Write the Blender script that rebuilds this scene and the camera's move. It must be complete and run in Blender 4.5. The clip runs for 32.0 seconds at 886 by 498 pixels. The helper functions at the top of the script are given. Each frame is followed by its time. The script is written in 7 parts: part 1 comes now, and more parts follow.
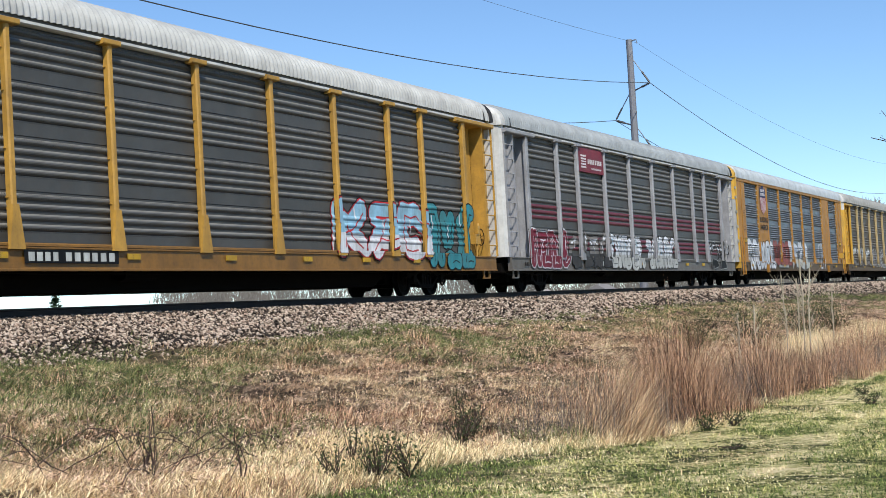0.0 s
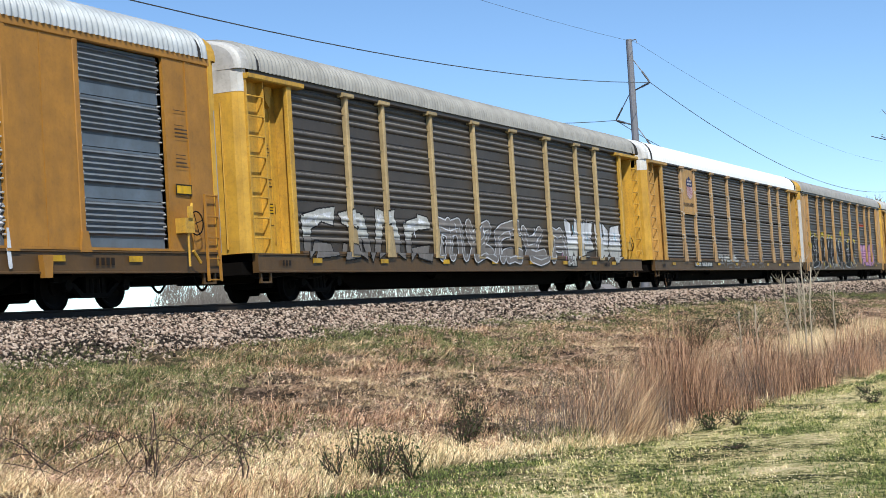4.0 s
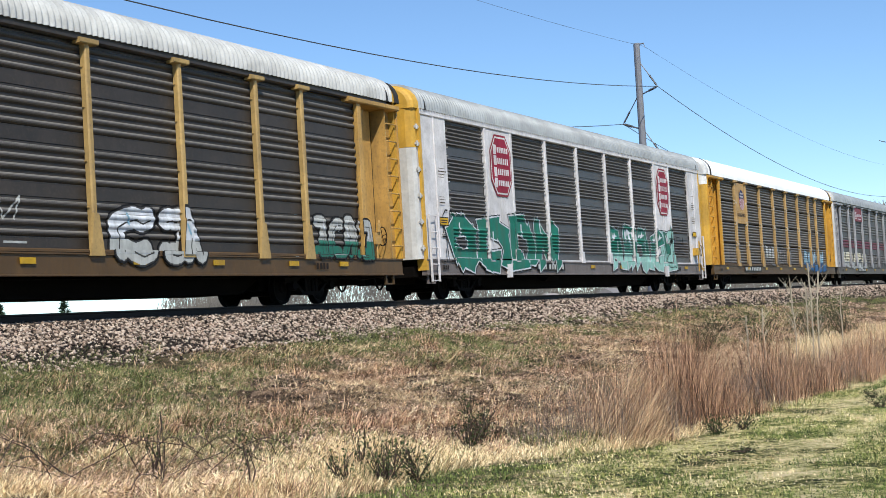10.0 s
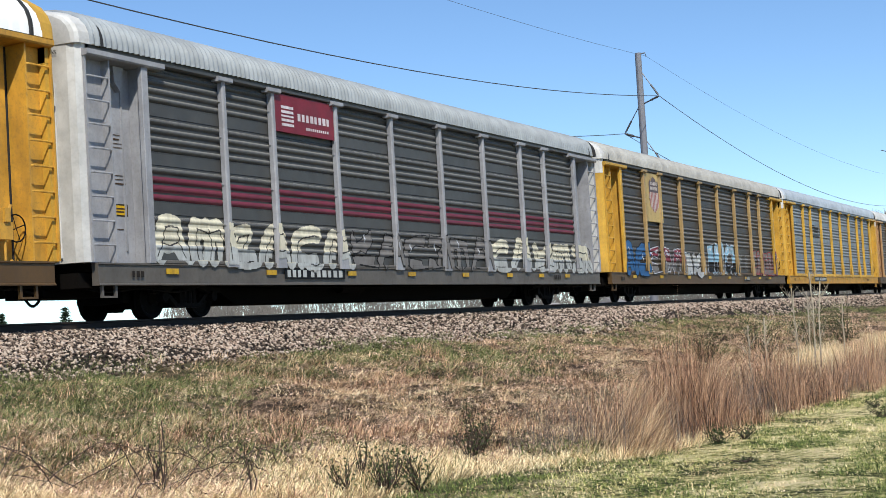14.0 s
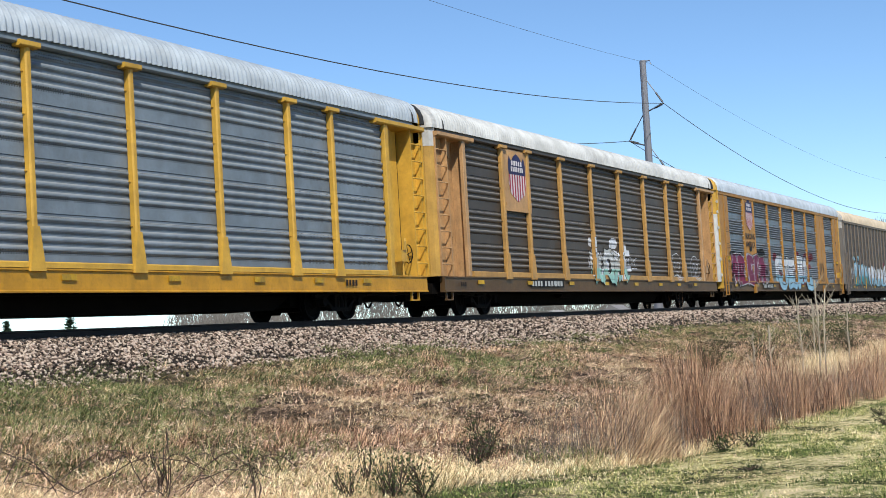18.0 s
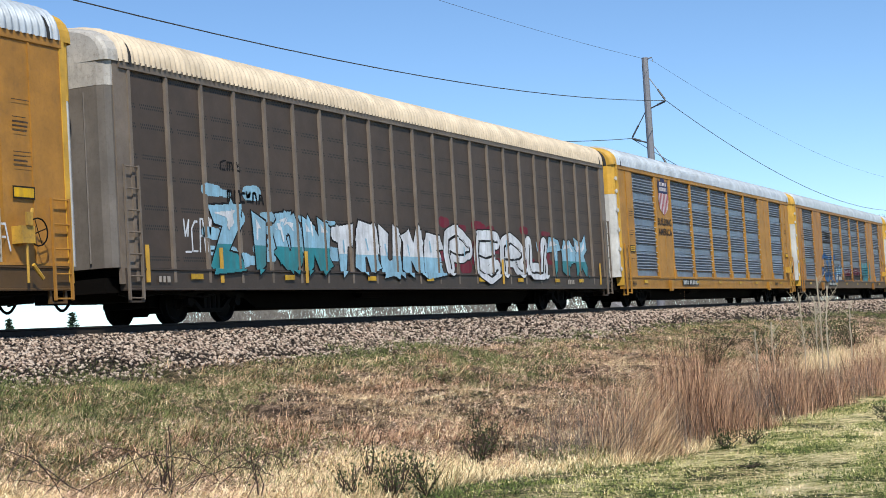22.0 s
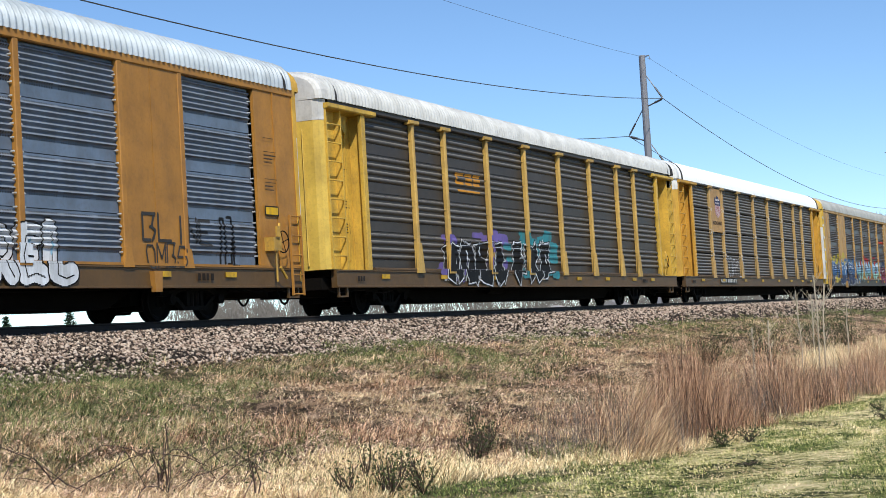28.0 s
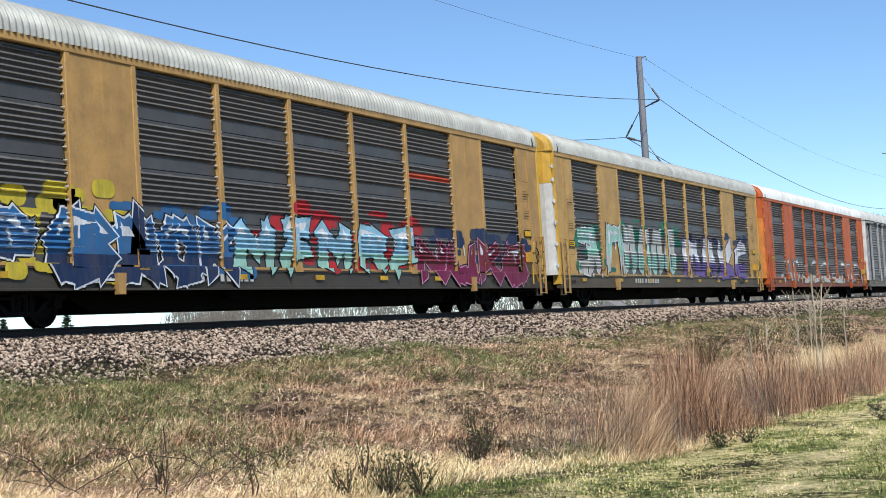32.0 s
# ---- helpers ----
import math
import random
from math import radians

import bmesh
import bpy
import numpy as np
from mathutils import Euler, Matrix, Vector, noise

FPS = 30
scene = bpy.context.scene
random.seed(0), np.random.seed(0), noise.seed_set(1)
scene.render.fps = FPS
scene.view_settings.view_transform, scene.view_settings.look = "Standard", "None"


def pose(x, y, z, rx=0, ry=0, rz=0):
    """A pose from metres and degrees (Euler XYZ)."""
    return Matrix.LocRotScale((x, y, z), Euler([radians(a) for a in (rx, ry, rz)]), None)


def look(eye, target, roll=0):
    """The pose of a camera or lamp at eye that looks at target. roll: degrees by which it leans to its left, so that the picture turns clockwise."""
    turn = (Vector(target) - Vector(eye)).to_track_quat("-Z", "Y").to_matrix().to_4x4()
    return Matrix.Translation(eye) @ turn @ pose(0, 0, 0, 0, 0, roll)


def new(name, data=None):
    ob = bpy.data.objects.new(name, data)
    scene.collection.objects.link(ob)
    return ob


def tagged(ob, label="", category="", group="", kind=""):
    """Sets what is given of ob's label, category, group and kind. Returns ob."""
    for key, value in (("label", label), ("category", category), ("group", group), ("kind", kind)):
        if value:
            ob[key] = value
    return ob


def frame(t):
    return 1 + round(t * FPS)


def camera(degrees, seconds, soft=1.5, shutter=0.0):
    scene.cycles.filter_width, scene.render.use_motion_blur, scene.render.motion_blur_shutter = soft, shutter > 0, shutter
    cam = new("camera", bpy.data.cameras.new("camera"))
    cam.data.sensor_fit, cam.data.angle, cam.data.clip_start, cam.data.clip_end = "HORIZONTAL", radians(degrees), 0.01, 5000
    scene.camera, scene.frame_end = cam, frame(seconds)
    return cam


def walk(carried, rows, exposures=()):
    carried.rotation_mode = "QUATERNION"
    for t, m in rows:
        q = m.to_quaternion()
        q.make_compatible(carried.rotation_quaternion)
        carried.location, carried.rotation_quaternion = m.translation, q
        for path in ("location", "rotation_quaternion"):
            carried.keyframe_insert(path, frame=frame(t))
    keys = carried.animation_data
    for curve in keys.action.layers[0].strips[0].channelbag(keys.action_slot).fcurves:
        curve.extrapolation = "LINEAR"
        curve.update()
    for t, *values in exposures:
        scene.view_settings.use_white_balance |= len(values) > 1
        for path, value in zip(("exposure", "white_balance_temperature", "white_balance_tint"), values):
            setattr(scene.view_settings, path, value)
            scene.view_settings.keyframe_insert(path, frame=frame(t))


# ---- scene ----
import itertools

EYE_Z = -0.47          # the rail tops are z = 0; the eye is a little below them
TRACK_Y = 19.09        # centre line of the track
PITCH = 28.65          # coupled length of one car

cam = camera(32.76, 32.0, soft=0.8, shutter=0.0)
TURNS = [
    (0, 92.35, 3.26, -64.88), (0.5, 92.34, 3.27, -64.91), (1, 92.32, 3.29, -64.92), (1.5, 92.31, 3.33, -64.94),
    (2, 92.30, 3.37, -64.94), (2.5, 92.29, 3.42, -64.93), (3, 92.30, 3.47, -64.91), (3.5, 92.35, 3.52, -64.86),
    (5.5, 92.42, 3.56, -64.79), (6, 92.46, 3.56, -64.73), (6.5, 92.46, 3.53, -64.67), (7, 92.45, 3.49, -64.62),
    (7.5, 92.45, 3.45, -64.58), (8, 92.45, 3.43, -64.56), (8.5, 92.46, 3.42, -64.56), (9, 92.49, 3.41, -64.57),
    (9.5, 92.51, 3.40, -64.57), (10, 92.53, 3.41, -64.57), (10.5, 92.55, 3.42, -64.57), (11, 92.56, 3.44, -64.57),
    (11.5, 92.58, 3.45, -64.57), (12, 92.62, 3.44, -64.56), (12.5, 92.67, 3.41, -64.55), (13, 92.74, 3.39, -64.53),
    (13.5, 92.82, 3.39, -64.52), (14, 92.89, 3.39, -64.51), (14.5, 92.97, 3.39, -64.49), (16.5, 93.04, 3.38, -64.46),
    (17, 93.10, 3.37, -64.42), (17.5, 93.14, 3.36, -64.38), (18, 93.18, 3.35, -64.34), (18.5, 93.21, 3.37, -64.30),
    (19, 93.21, 3.38, -64.27), (19.5, 93.17, 3.40, -64.26), (20, 93.13, 3.42, -64.26), (20.5, 93.09, 3.42, -64.26),
    (21, 93.07, 3.41, -64.26), (21.5, 93.07, 3.40, -64.25), (22, 93.09, 3.40, -64.25), (22.5, 93.11, 3.39, -64.24),
    (23, 93.13, 3.38, -64.24), (23.5, 93.13, 3.38, -64.23), (24, 93.12, 3.39, -64.22), (24.5, 93.10, 3.40, -64.23),
    (25, 93.06, 3.40, -64.24), (25.5, 93.03, 3.40, -64.27), (27.5, 93.00, 3.39, -64.31), (28, 93.00, 3.39, -64.36),
    (28.5, 92.99, 3.39, -64.39), (29, 92.97, 3.41, -64.41), (29.5, 92.96, 3.43, -64.41), (30, 92.96, 3.44, -64.41),
    (30.5, 92.98, 3.46, -64.41), (31, 93.00, 3.48, -64.42), (31.5, 93.03, 3.51, -64.43), (32, 93.05, 3.54, -64.45)]
walk(cam, [(t, pose(0, 0, EYE_Z, a, b, c)) for t, a, b, c in TURNS], exposures=[(0.0, 0.0, 6600.0, 5.0), (32.0, 0.0, 6600.0, 5.0)])


# ---- light ----
SUN_FROM = Vector((-0.50, -0.44, 0.745)).normalized()
world = bpy.data.worlds.new("sky")
scene.world = world
world.use_nodes = True
wn = world.node_tree.nodes
sky = wn.new("ShaderNodeTexSky")
sky.sky_type, sky.sun_disc = "NISHITA", False
sky.sun_elevation = math.asin(SUN_FROM.z)
sky.sun_rotation = math.atan2(SUN_FROM.x, SUN_FROM.y)
sky.altitude, sky.air_density, sky.dust_density, sky.ozone_density = 1200, 0.85, 0.0, 6.0
wn["Background"].inputs["Strength"].default_value = 0.16
world.node_tree.links.new(sky.outputs[0], wn["Background"].inputs["Color"])
sun = new("sun", bpy.data.lights.new("sun", "SUN"))
sun.data.energy, sun.data.angle, sun.data.color = 5.2, radians(0.53), (1.0, 0.95, 0.88)
sun.matrix_world = look(SUN_FROM * 60, (0, 0, 0))


# ---- materials ----
def hexcol(r, g, b):
    """Linear colour from 0..255 display values."""
    return tuple((v / 255 / 12.92) if v <= 10 else ((v / 255 + 0.055) / 1.055) ** 2.4 for v in (r, g, b))


class Nodes:
    """Short hand for building a node material."""
    def __init__(self, name):
        self.mat = bpy.data.materials.new(name)
        self.mat.use_nodes = True
        self.t = self.mat.node_tree
        self.b = self.t.nodes["Principled BSDF"]

    def add(self, kind, **inputs):
        n = self.t.nodes.new("ShaderNode" + kind)
        for k, v in inputs.items():
            self.put(n.inputs[k.replace("_", " ")], v)
        return n

    def put(self, socket, v):
        if isinstance(v, bpy.types.NodeSocket):
            self.t.links.new(v, socket)
        elif isinstance(v, (tuple, list)) and len(v) == 3 and socket.type == "RGBA":
            socket.default_value = (*v, 1)
        else:
            socket.default_value = v

    def math(self, op, a, b=0.0, c=0.0):
        n = self.add("Math")
        n.operation = op
        for s, v in zip(n.inputs, (a, b, c)):
            self.put(s, v)
        return n.outputs[0]

    def mix(self, f, a, b, blend="MIX"):
        n = self.add("MixRGB")
        n.blend_type = blend
        for s, v in zip(n.inputs, (f, a, b)):
            self.put(s, v)
        return n.outputs[0]

    def ramp(self, f, stops):
        n = self.add("ValToRGB", Fac=f)
        e = n.color_ramp.elements
        while len(e) < len(stops):
            e.new(0.5)
        for el, (p, c) in zip(e, stops):
            el.position, el.color = p, (*c, 1) if len(c) == 3 else c
        return n.outputs[0]

    def noise(self, scale, detail=4.0, rough=0.6, vec=None):
        n = self.add("TexNoise", Scale=scale, Detail=detail, Roughness=rough)
        if vec is not None:
            self.put(n.inputs["Vector"], vec)
        return n.outputs[0]

    def coords(self, scale=(1, 1, 1)):
        tc = self.add("TexCoord")
        m = self.add("Mapping", Vector=tc.outputs["Object"], Scale=scale)
        return m.outputs[0]

    def bump(self, h, strength=0.3, dist=0.02):
        n = self.add("Bump", Height=h, Strength=strength, Distance=dist)
        self.put(self.b.inputs["Normal"], n.outputs[0])

    def done(self, col, rough, metal=0.0, spec=0.5):
        for k, v in (("Base Color", col), ("Roughness", rough), ("Metallic", metal), ("Specular IOR Level", spec)):
            self.put(self.b.inputs[k], v)
        return self.mat


def mul(c, k):
    return tuple(min(1.0, v * k) for v in c)


PAINTS = {}


def steel_paint(col, grime=0.5, rough=0.55, metal=0.0, holes=0.0, streak=(0.06, 0.045, 0.035), top_light=0.0, spec=0.5):
    """Weathered paint on steel: faded patches, vertical dirt streaks, rust specks, sunlight put into the colour of
    upward faces, and rows of small holes if asked for.
    """
    key = (col, grime, rough, metal, holes, streak, top_light, spec)
    if key in PAINTS:
        return PAINTS[key]
    n = Nodes("weathered_paint")
    rnd = n.add("ObjectInfo").outputs["Random"]
    shift = n.add("CombineXYZ", X=n.math("MULTIPLY", rnd, 40.0), Y=0.0, Z=n.math("MULTIPLY", rnd, 23.0)).outputs[0]
    base = n.coords()
    vec = n.add("VectorMath")
    n.put(vec.inputs[0], base)
    n.put(vec.inputs[1], shift)
    v = vec.outputs[0]
    def stretched(s):
        m = n.add("Mapping", Vector=v, Scale=s)
        return m.outputs[0]
    fade = n.noise(1.3, 5, 0.65, v)
    fine = n.noise(14.0, 5, 0.7, v)
    run = n.noise(1.0, 6, 0.65, stretched((2.6, 2.6, 0.4)))
    speck = n.noise(38.0, 3, 0.6, v)
    c = n.mix(n.ramp(fade, [(0.3, (0, 0, 0)), (0.75, (1, 1, 1))]), mul(col, 0.52), mul(col, 0.92))
    c = n.mix(n.math("MULTIPLY", n.ramp(run, [(0.45, (0, 0, 0)), (0.72, (1, 1, 1))]), grime * 0.7), c, streak)
    c = n.mix(n.math("MULTIPLY", n.ramp(fine, [(0.50, (0, 0, 0)), (0.72, (1, 1, 1))]), grime * 0.7), c, mul(streak, 1.6))
    c = n.mix(n.math("MULTIPLY", n.ramp(speck, [(0.66, (0, 0, 0)), (0.72, (1, 1, 1))]), grime * 0.8), c, (0.07, 0.03, 0.016))
    # upward faces mixed paler: the sunlit ridge tops are painted into the colour
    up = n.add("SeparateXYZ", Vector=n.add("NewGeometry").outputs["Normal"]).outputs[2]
    c = n.mix(n.math("MULTIPLY", n.ramp(up, [(0.12, (0, 0, 0)), (0.7, (1, 1, 1))]), top_light), c, (0.42, 0.40, 0.37))
    c = n.mix(1.0, c, n.ramp(rnd, [(0.0, (0.90, 0.90, 0.90)), (1.0, (1.0, 1.0, 1.0))]), "MULTIPLY")
    h = n.math("ADD", n.math("MULTIPLY", fine, 0.5), n.math("MULTIPLY", fade, 2.0))
    if holes:
        sep = n.add("SeparateXYZ", Vector=base)
        # staggered rows of holes above and below the smooth band of each sheet, in groups along it
        z = n.math("MODULO", sep.outputs[2], 0.98)
        odd = n.math("MULTIPLY", n.math("GREATER_THAN", n.math("MODULO", n.math("ADD", z, 0.03), 0.12), 0.06), 0.0325)
        gx = n.math("PINGPONG", n.math("ADD", sep.outputs[0], odd), 0.0325)
        gz = n.math("PINGPONG", z, 0.03)
        d = n.math("SQRT", n.math("ADD", n.math("MULTIPLY", gx, gx), n.math("MULTIPLY", gz, gz)))
        low = n.math("MULTIPLY", n.math("GREATER_THAN", z, 0.215), n.math("LESS_THAN", z, 0.335))
        high = n.math("MULTIPLY", n.math("GREATER_THAN", z, 0.80), n.math("LESS_THAN", z, 0.935))
        gap = n.math("GREATER_THAN", n.math("PINGPONG", n.math("ADD", sep.outputs[0], 60.1), 0.46), 0.07)
        dot = n.math("MULTIPLY", n.math("MULTIPLY", n.math("LESS_THAN", d, holes), n.math("ADD", low, high)), gap)
        c = n.mix(dot, c, (0.010, 0.010, 0.010))
    n.bump(h, 0.25, 0.012)
    PAINTS[key] = n.done(c, n.math("ADD", n.math("MULTIPLY", fine, 0.25), rough - 0.12), metal, spec)
    return PAINTS[key]


def plain(name, col, rough=0.6, metal=0.0, vary=0.25, scale=9.0, bump=0.2):
    n = Nodes(name)
    v = n.coords()
    f = n.math("ADD", n.math("MULTIPLY", n.noise(scale, 5, 0.65, v), 0.6), n.math("MULTIPLY", n.noise(scale * 0.13, 3, 0.5, v), 0.4))
    c = n.mix(n.ramp(f, [(0.3, (0, 0, 0)), (0.7, (1, 1, 1))]), mul(col, 1 - vary), mul(col, 1 + vary))
    n.bump(f, bump, 0.01)
    return n.done(c, rough, metal)


def spray(col):
    """Aerosol paint over dirty steel."""
    key = ("spray", col)
    if key not in PAINTS:
        n = Nodes("spray_paint")
        v = n.coords()
        c = n.mix(n.ramp(n.noise(2.2, 5, 0.7, v), [(0.35, (0, 0, 0)), (0.7, (1, 1, 1))]), mul(col, 0.68), mul(col, 0.98))
        c = n.mix(n.math("MULTIPLY", n.ramp(n.noise(1.0, 6, 0.7, n.coords((5, 5, 0.6))), [(0.42, (0, 0, 0)), (0.75, (1, 1, 1))]), 0.5), c, (0.10, 0.085, 0.07) if max(col) > 0.06 else (0.02, 0.018, 0.016))
        PAINTS[key] = n.done(c, 0.62, 0.0, 0.25)
    return PAINTS[key]


def leafy(name, cols, rough=0.75, spread=1.0):
    """Colour picked per blade or leaf, with a little drift over the ground."""
    n = Nodes(name)
    r = n.add("NewGeometry").outputs["Random Per Island"]
    drift = n.noise(0.9, 3, 0.6, n.coords())
    f = n.math("ADD", n.math("MULTIPLY", r, 1.0 - 0.28 * spread), n.math("MULTIPLY", n.math("SUBTRACT", drift, 0.36), spread))
    k = len(cols) - 1
    c = n.ramp(f, [(i / k, c) for i, c in enumerate(cols)])
    n.done(c, rough, 0.0, 0.25)
    return n.mat


# ---- mesh helpers ----
def box(bm, x0, x1, y0, y1, z0, z1):
    v = [bm.verts.new(p) for p in itertools.product((x0, x1), (y0, y1), (z0, z1))]
    for f in ((0, 1, 3, 2), (4, 6, 7, 5), (0, 4, 5, 1), (2, 3, 7, 6), (0, 2, 6, 4), (1, 5, 7, 3)):
        bm.faces.new([v[i] for i in f])


def prism(bm, loop, axis, a, b):
    """Extrude a closed loop of (u, v) along axis x (u=y, v=z), y (u=x, v=z) or z (u=x, v=y) from a to b."""
    def p(u, v, w):
        return {"x": (w, u, v), "y": (u, w, v), "z": (u, v, w)}[axis]
    lo = [bm.verts.new(p(u, v, a)) for u, v in loop]
    hi = [bm.verts.new(p(u, v, b)) for u, v in loop]
    n = len(loop)
    for i in range(n):
        j = (i + 1) % n
        bm.faces.new((lo[i], lo[j], hi[j], hi[i]))
    bm.faces.new(lo[::-1])
    bm.faces.new(hi)


def rod(bm, a, b, r, sides=6, r2=None):
    a, b = Vector(a), Vector(b)
    q = (b - a).to_track_quat("Z", "Y")
    r2 = r if r2 is None else r2
    lo, hi = [], []
    for i in range(sides):
        w = 2 * math.pi * i / sides
        d = Vector((math.cos(w), math.sin(w), 0))
        lo.append(bm.verts.new(a + q @ (d * r)))
        hi.append(bm.verts.new(b + q @ (d * r2)))
    for i in range(sides):
        j = (i + 1) % sides
        bm.faces.new((lo[i], lo[j], hi[j], hi[i]))
    bm.faces.new(lo[::-1])
    bm.faces.new(hi)


def tube(bm, pts, r, sides=6):
    """One continuous round bar through the points."""
    pts = [Vector(p) for p in pts]
    rings = []
    for i, p in enumerate(pts):
        d = (pts[min(i + 1, len(pts) - 1)] - pts[max(i - 1, 0)]).normalized()
        u = d.cross(Vector((0.12, 0.31, 0.94))).normalized()
        v = d.cross(u)
        rings.append([bm.verts.new(p + (u * math.cos(w) + v * math.sin(w)) * r) for w in (2 * math.pi * k / sides for k in range(sides))])
    for a, b in zip(rings, rings[1:]):
        for i in range(sides):
            j = (i + 1) % sides
            bm.faces.new((a[i], a[j], b[j], b[i]))
    bm.faces.new(rings[0][::-1])
    bm.faces.new(rings[-1])


def mesh_of(bm, smooth=False):
    bmesh.ops.recalc_face_normals(bm, faces=bm.faces)
    me = bpy.data.meshes.new("mesh")
    bm.to_mesh(me)
    bm.free()
    if smooth:
        me.shade_smooth()
    me.materials.append(None)
    return me


def part(name, me, material, parent=None, label="", at=None):
    """One mesh object under a thing or a part; meshes may be shared, the material belongs to the object."""
    if isinstance(me, bmesh.types.BMesh):
        me = mesh_of(me)
    ob = new(name, me)
    if not me.materials:
        me.materials.append(None)
    ob.material_slots[0].link = "OBJECT"
    ob.material_slots[0].material = material
    if parent is not None:
        ob.parent = parent
    if at is not None:
        ob.matrix_basis = at if isinstance(at, Matrix) else Matrix.Translation(at)
    if label:
        tagged(ob, label)
    return ob


MESHES = {}


def shared(key, build, smooth=False):
    if key not in MESHES:
        bm = bmesh.new()
        build(bm)
        MESHES[key] = mesh_of(bm, smooth)
    return MESHES[key]


def empty(name, x=0, y=0, z=0):
    ob = new(name)
    ob.empty_display_size = 0.3
    ob.location = (x, y, z)
    return ob


# ---- ground ----
SECTION_Y = [-400, -6, 0, 4.6, 6.5, 9.0, 12.5, 15.6, 16.7, 17.75, 18.05, 20.1, 20.5, 21.6, 24, 30, 40, 400]
SECTION_Z = [-2.3, -2.2, -2.05, -2.04, -1.98, -1.72, -1.35, -1.0, -0.84, -0.24, -0.20, -0.20, -0.24, -0.9, -1.6, -2.0, -2.2, -2.4]


def lawn_edge(x):
    """Where the mown lawn meets the rough slope."""
    return np.interp(x, [8, 11, 12.8, 14, 14.9, 15.3, 15.8, 16.7, 18.6, 22.4, 25, 27, 40, 80], [6.5, 6.45, 6.6, 6.5, 6.3, 5.7, 5.2, 5.0, 4.85, 4.85, 4.6, 4.4, 4.3, 5.0])


def ground_z(x, y):
    x, y = np.asarray(x, float), np.asarray(y, float)
    z = np.interp(y, SECTION_Y, SECTION_Z)
    toe = np.clip((18 - y) / 3.0, 0, 1) * np.clip((y - 4.5) / 5.0, 0, 1)
    z = z + toe * (0.07 * np.sin(x * 0.9 + y * 0.7) + 0.05 * np.sin(x * 2.1 - y * 1.3) + 0.10 * np.sin(x * 0.23 + 1.0))
    rough = np.clip((y - lawn_edge(x)) / 0.8, 0, 1) * np.clip((16.6 - y) / 1.0, 0, 1)
    z = z + rough * (0.035 * np.sin(x * 5.1 + 2 * np.sin(y * 3.0)) * np.sin(y * 4.3 + 1.2 * np.sin(x * 2.2)) + 0.022 * np.sin(x * 9.7 - 3.1 * y + 2 * np.sin(y * 5.3)) * np.sin(y * 8.1 + x * 2.7))
    return z


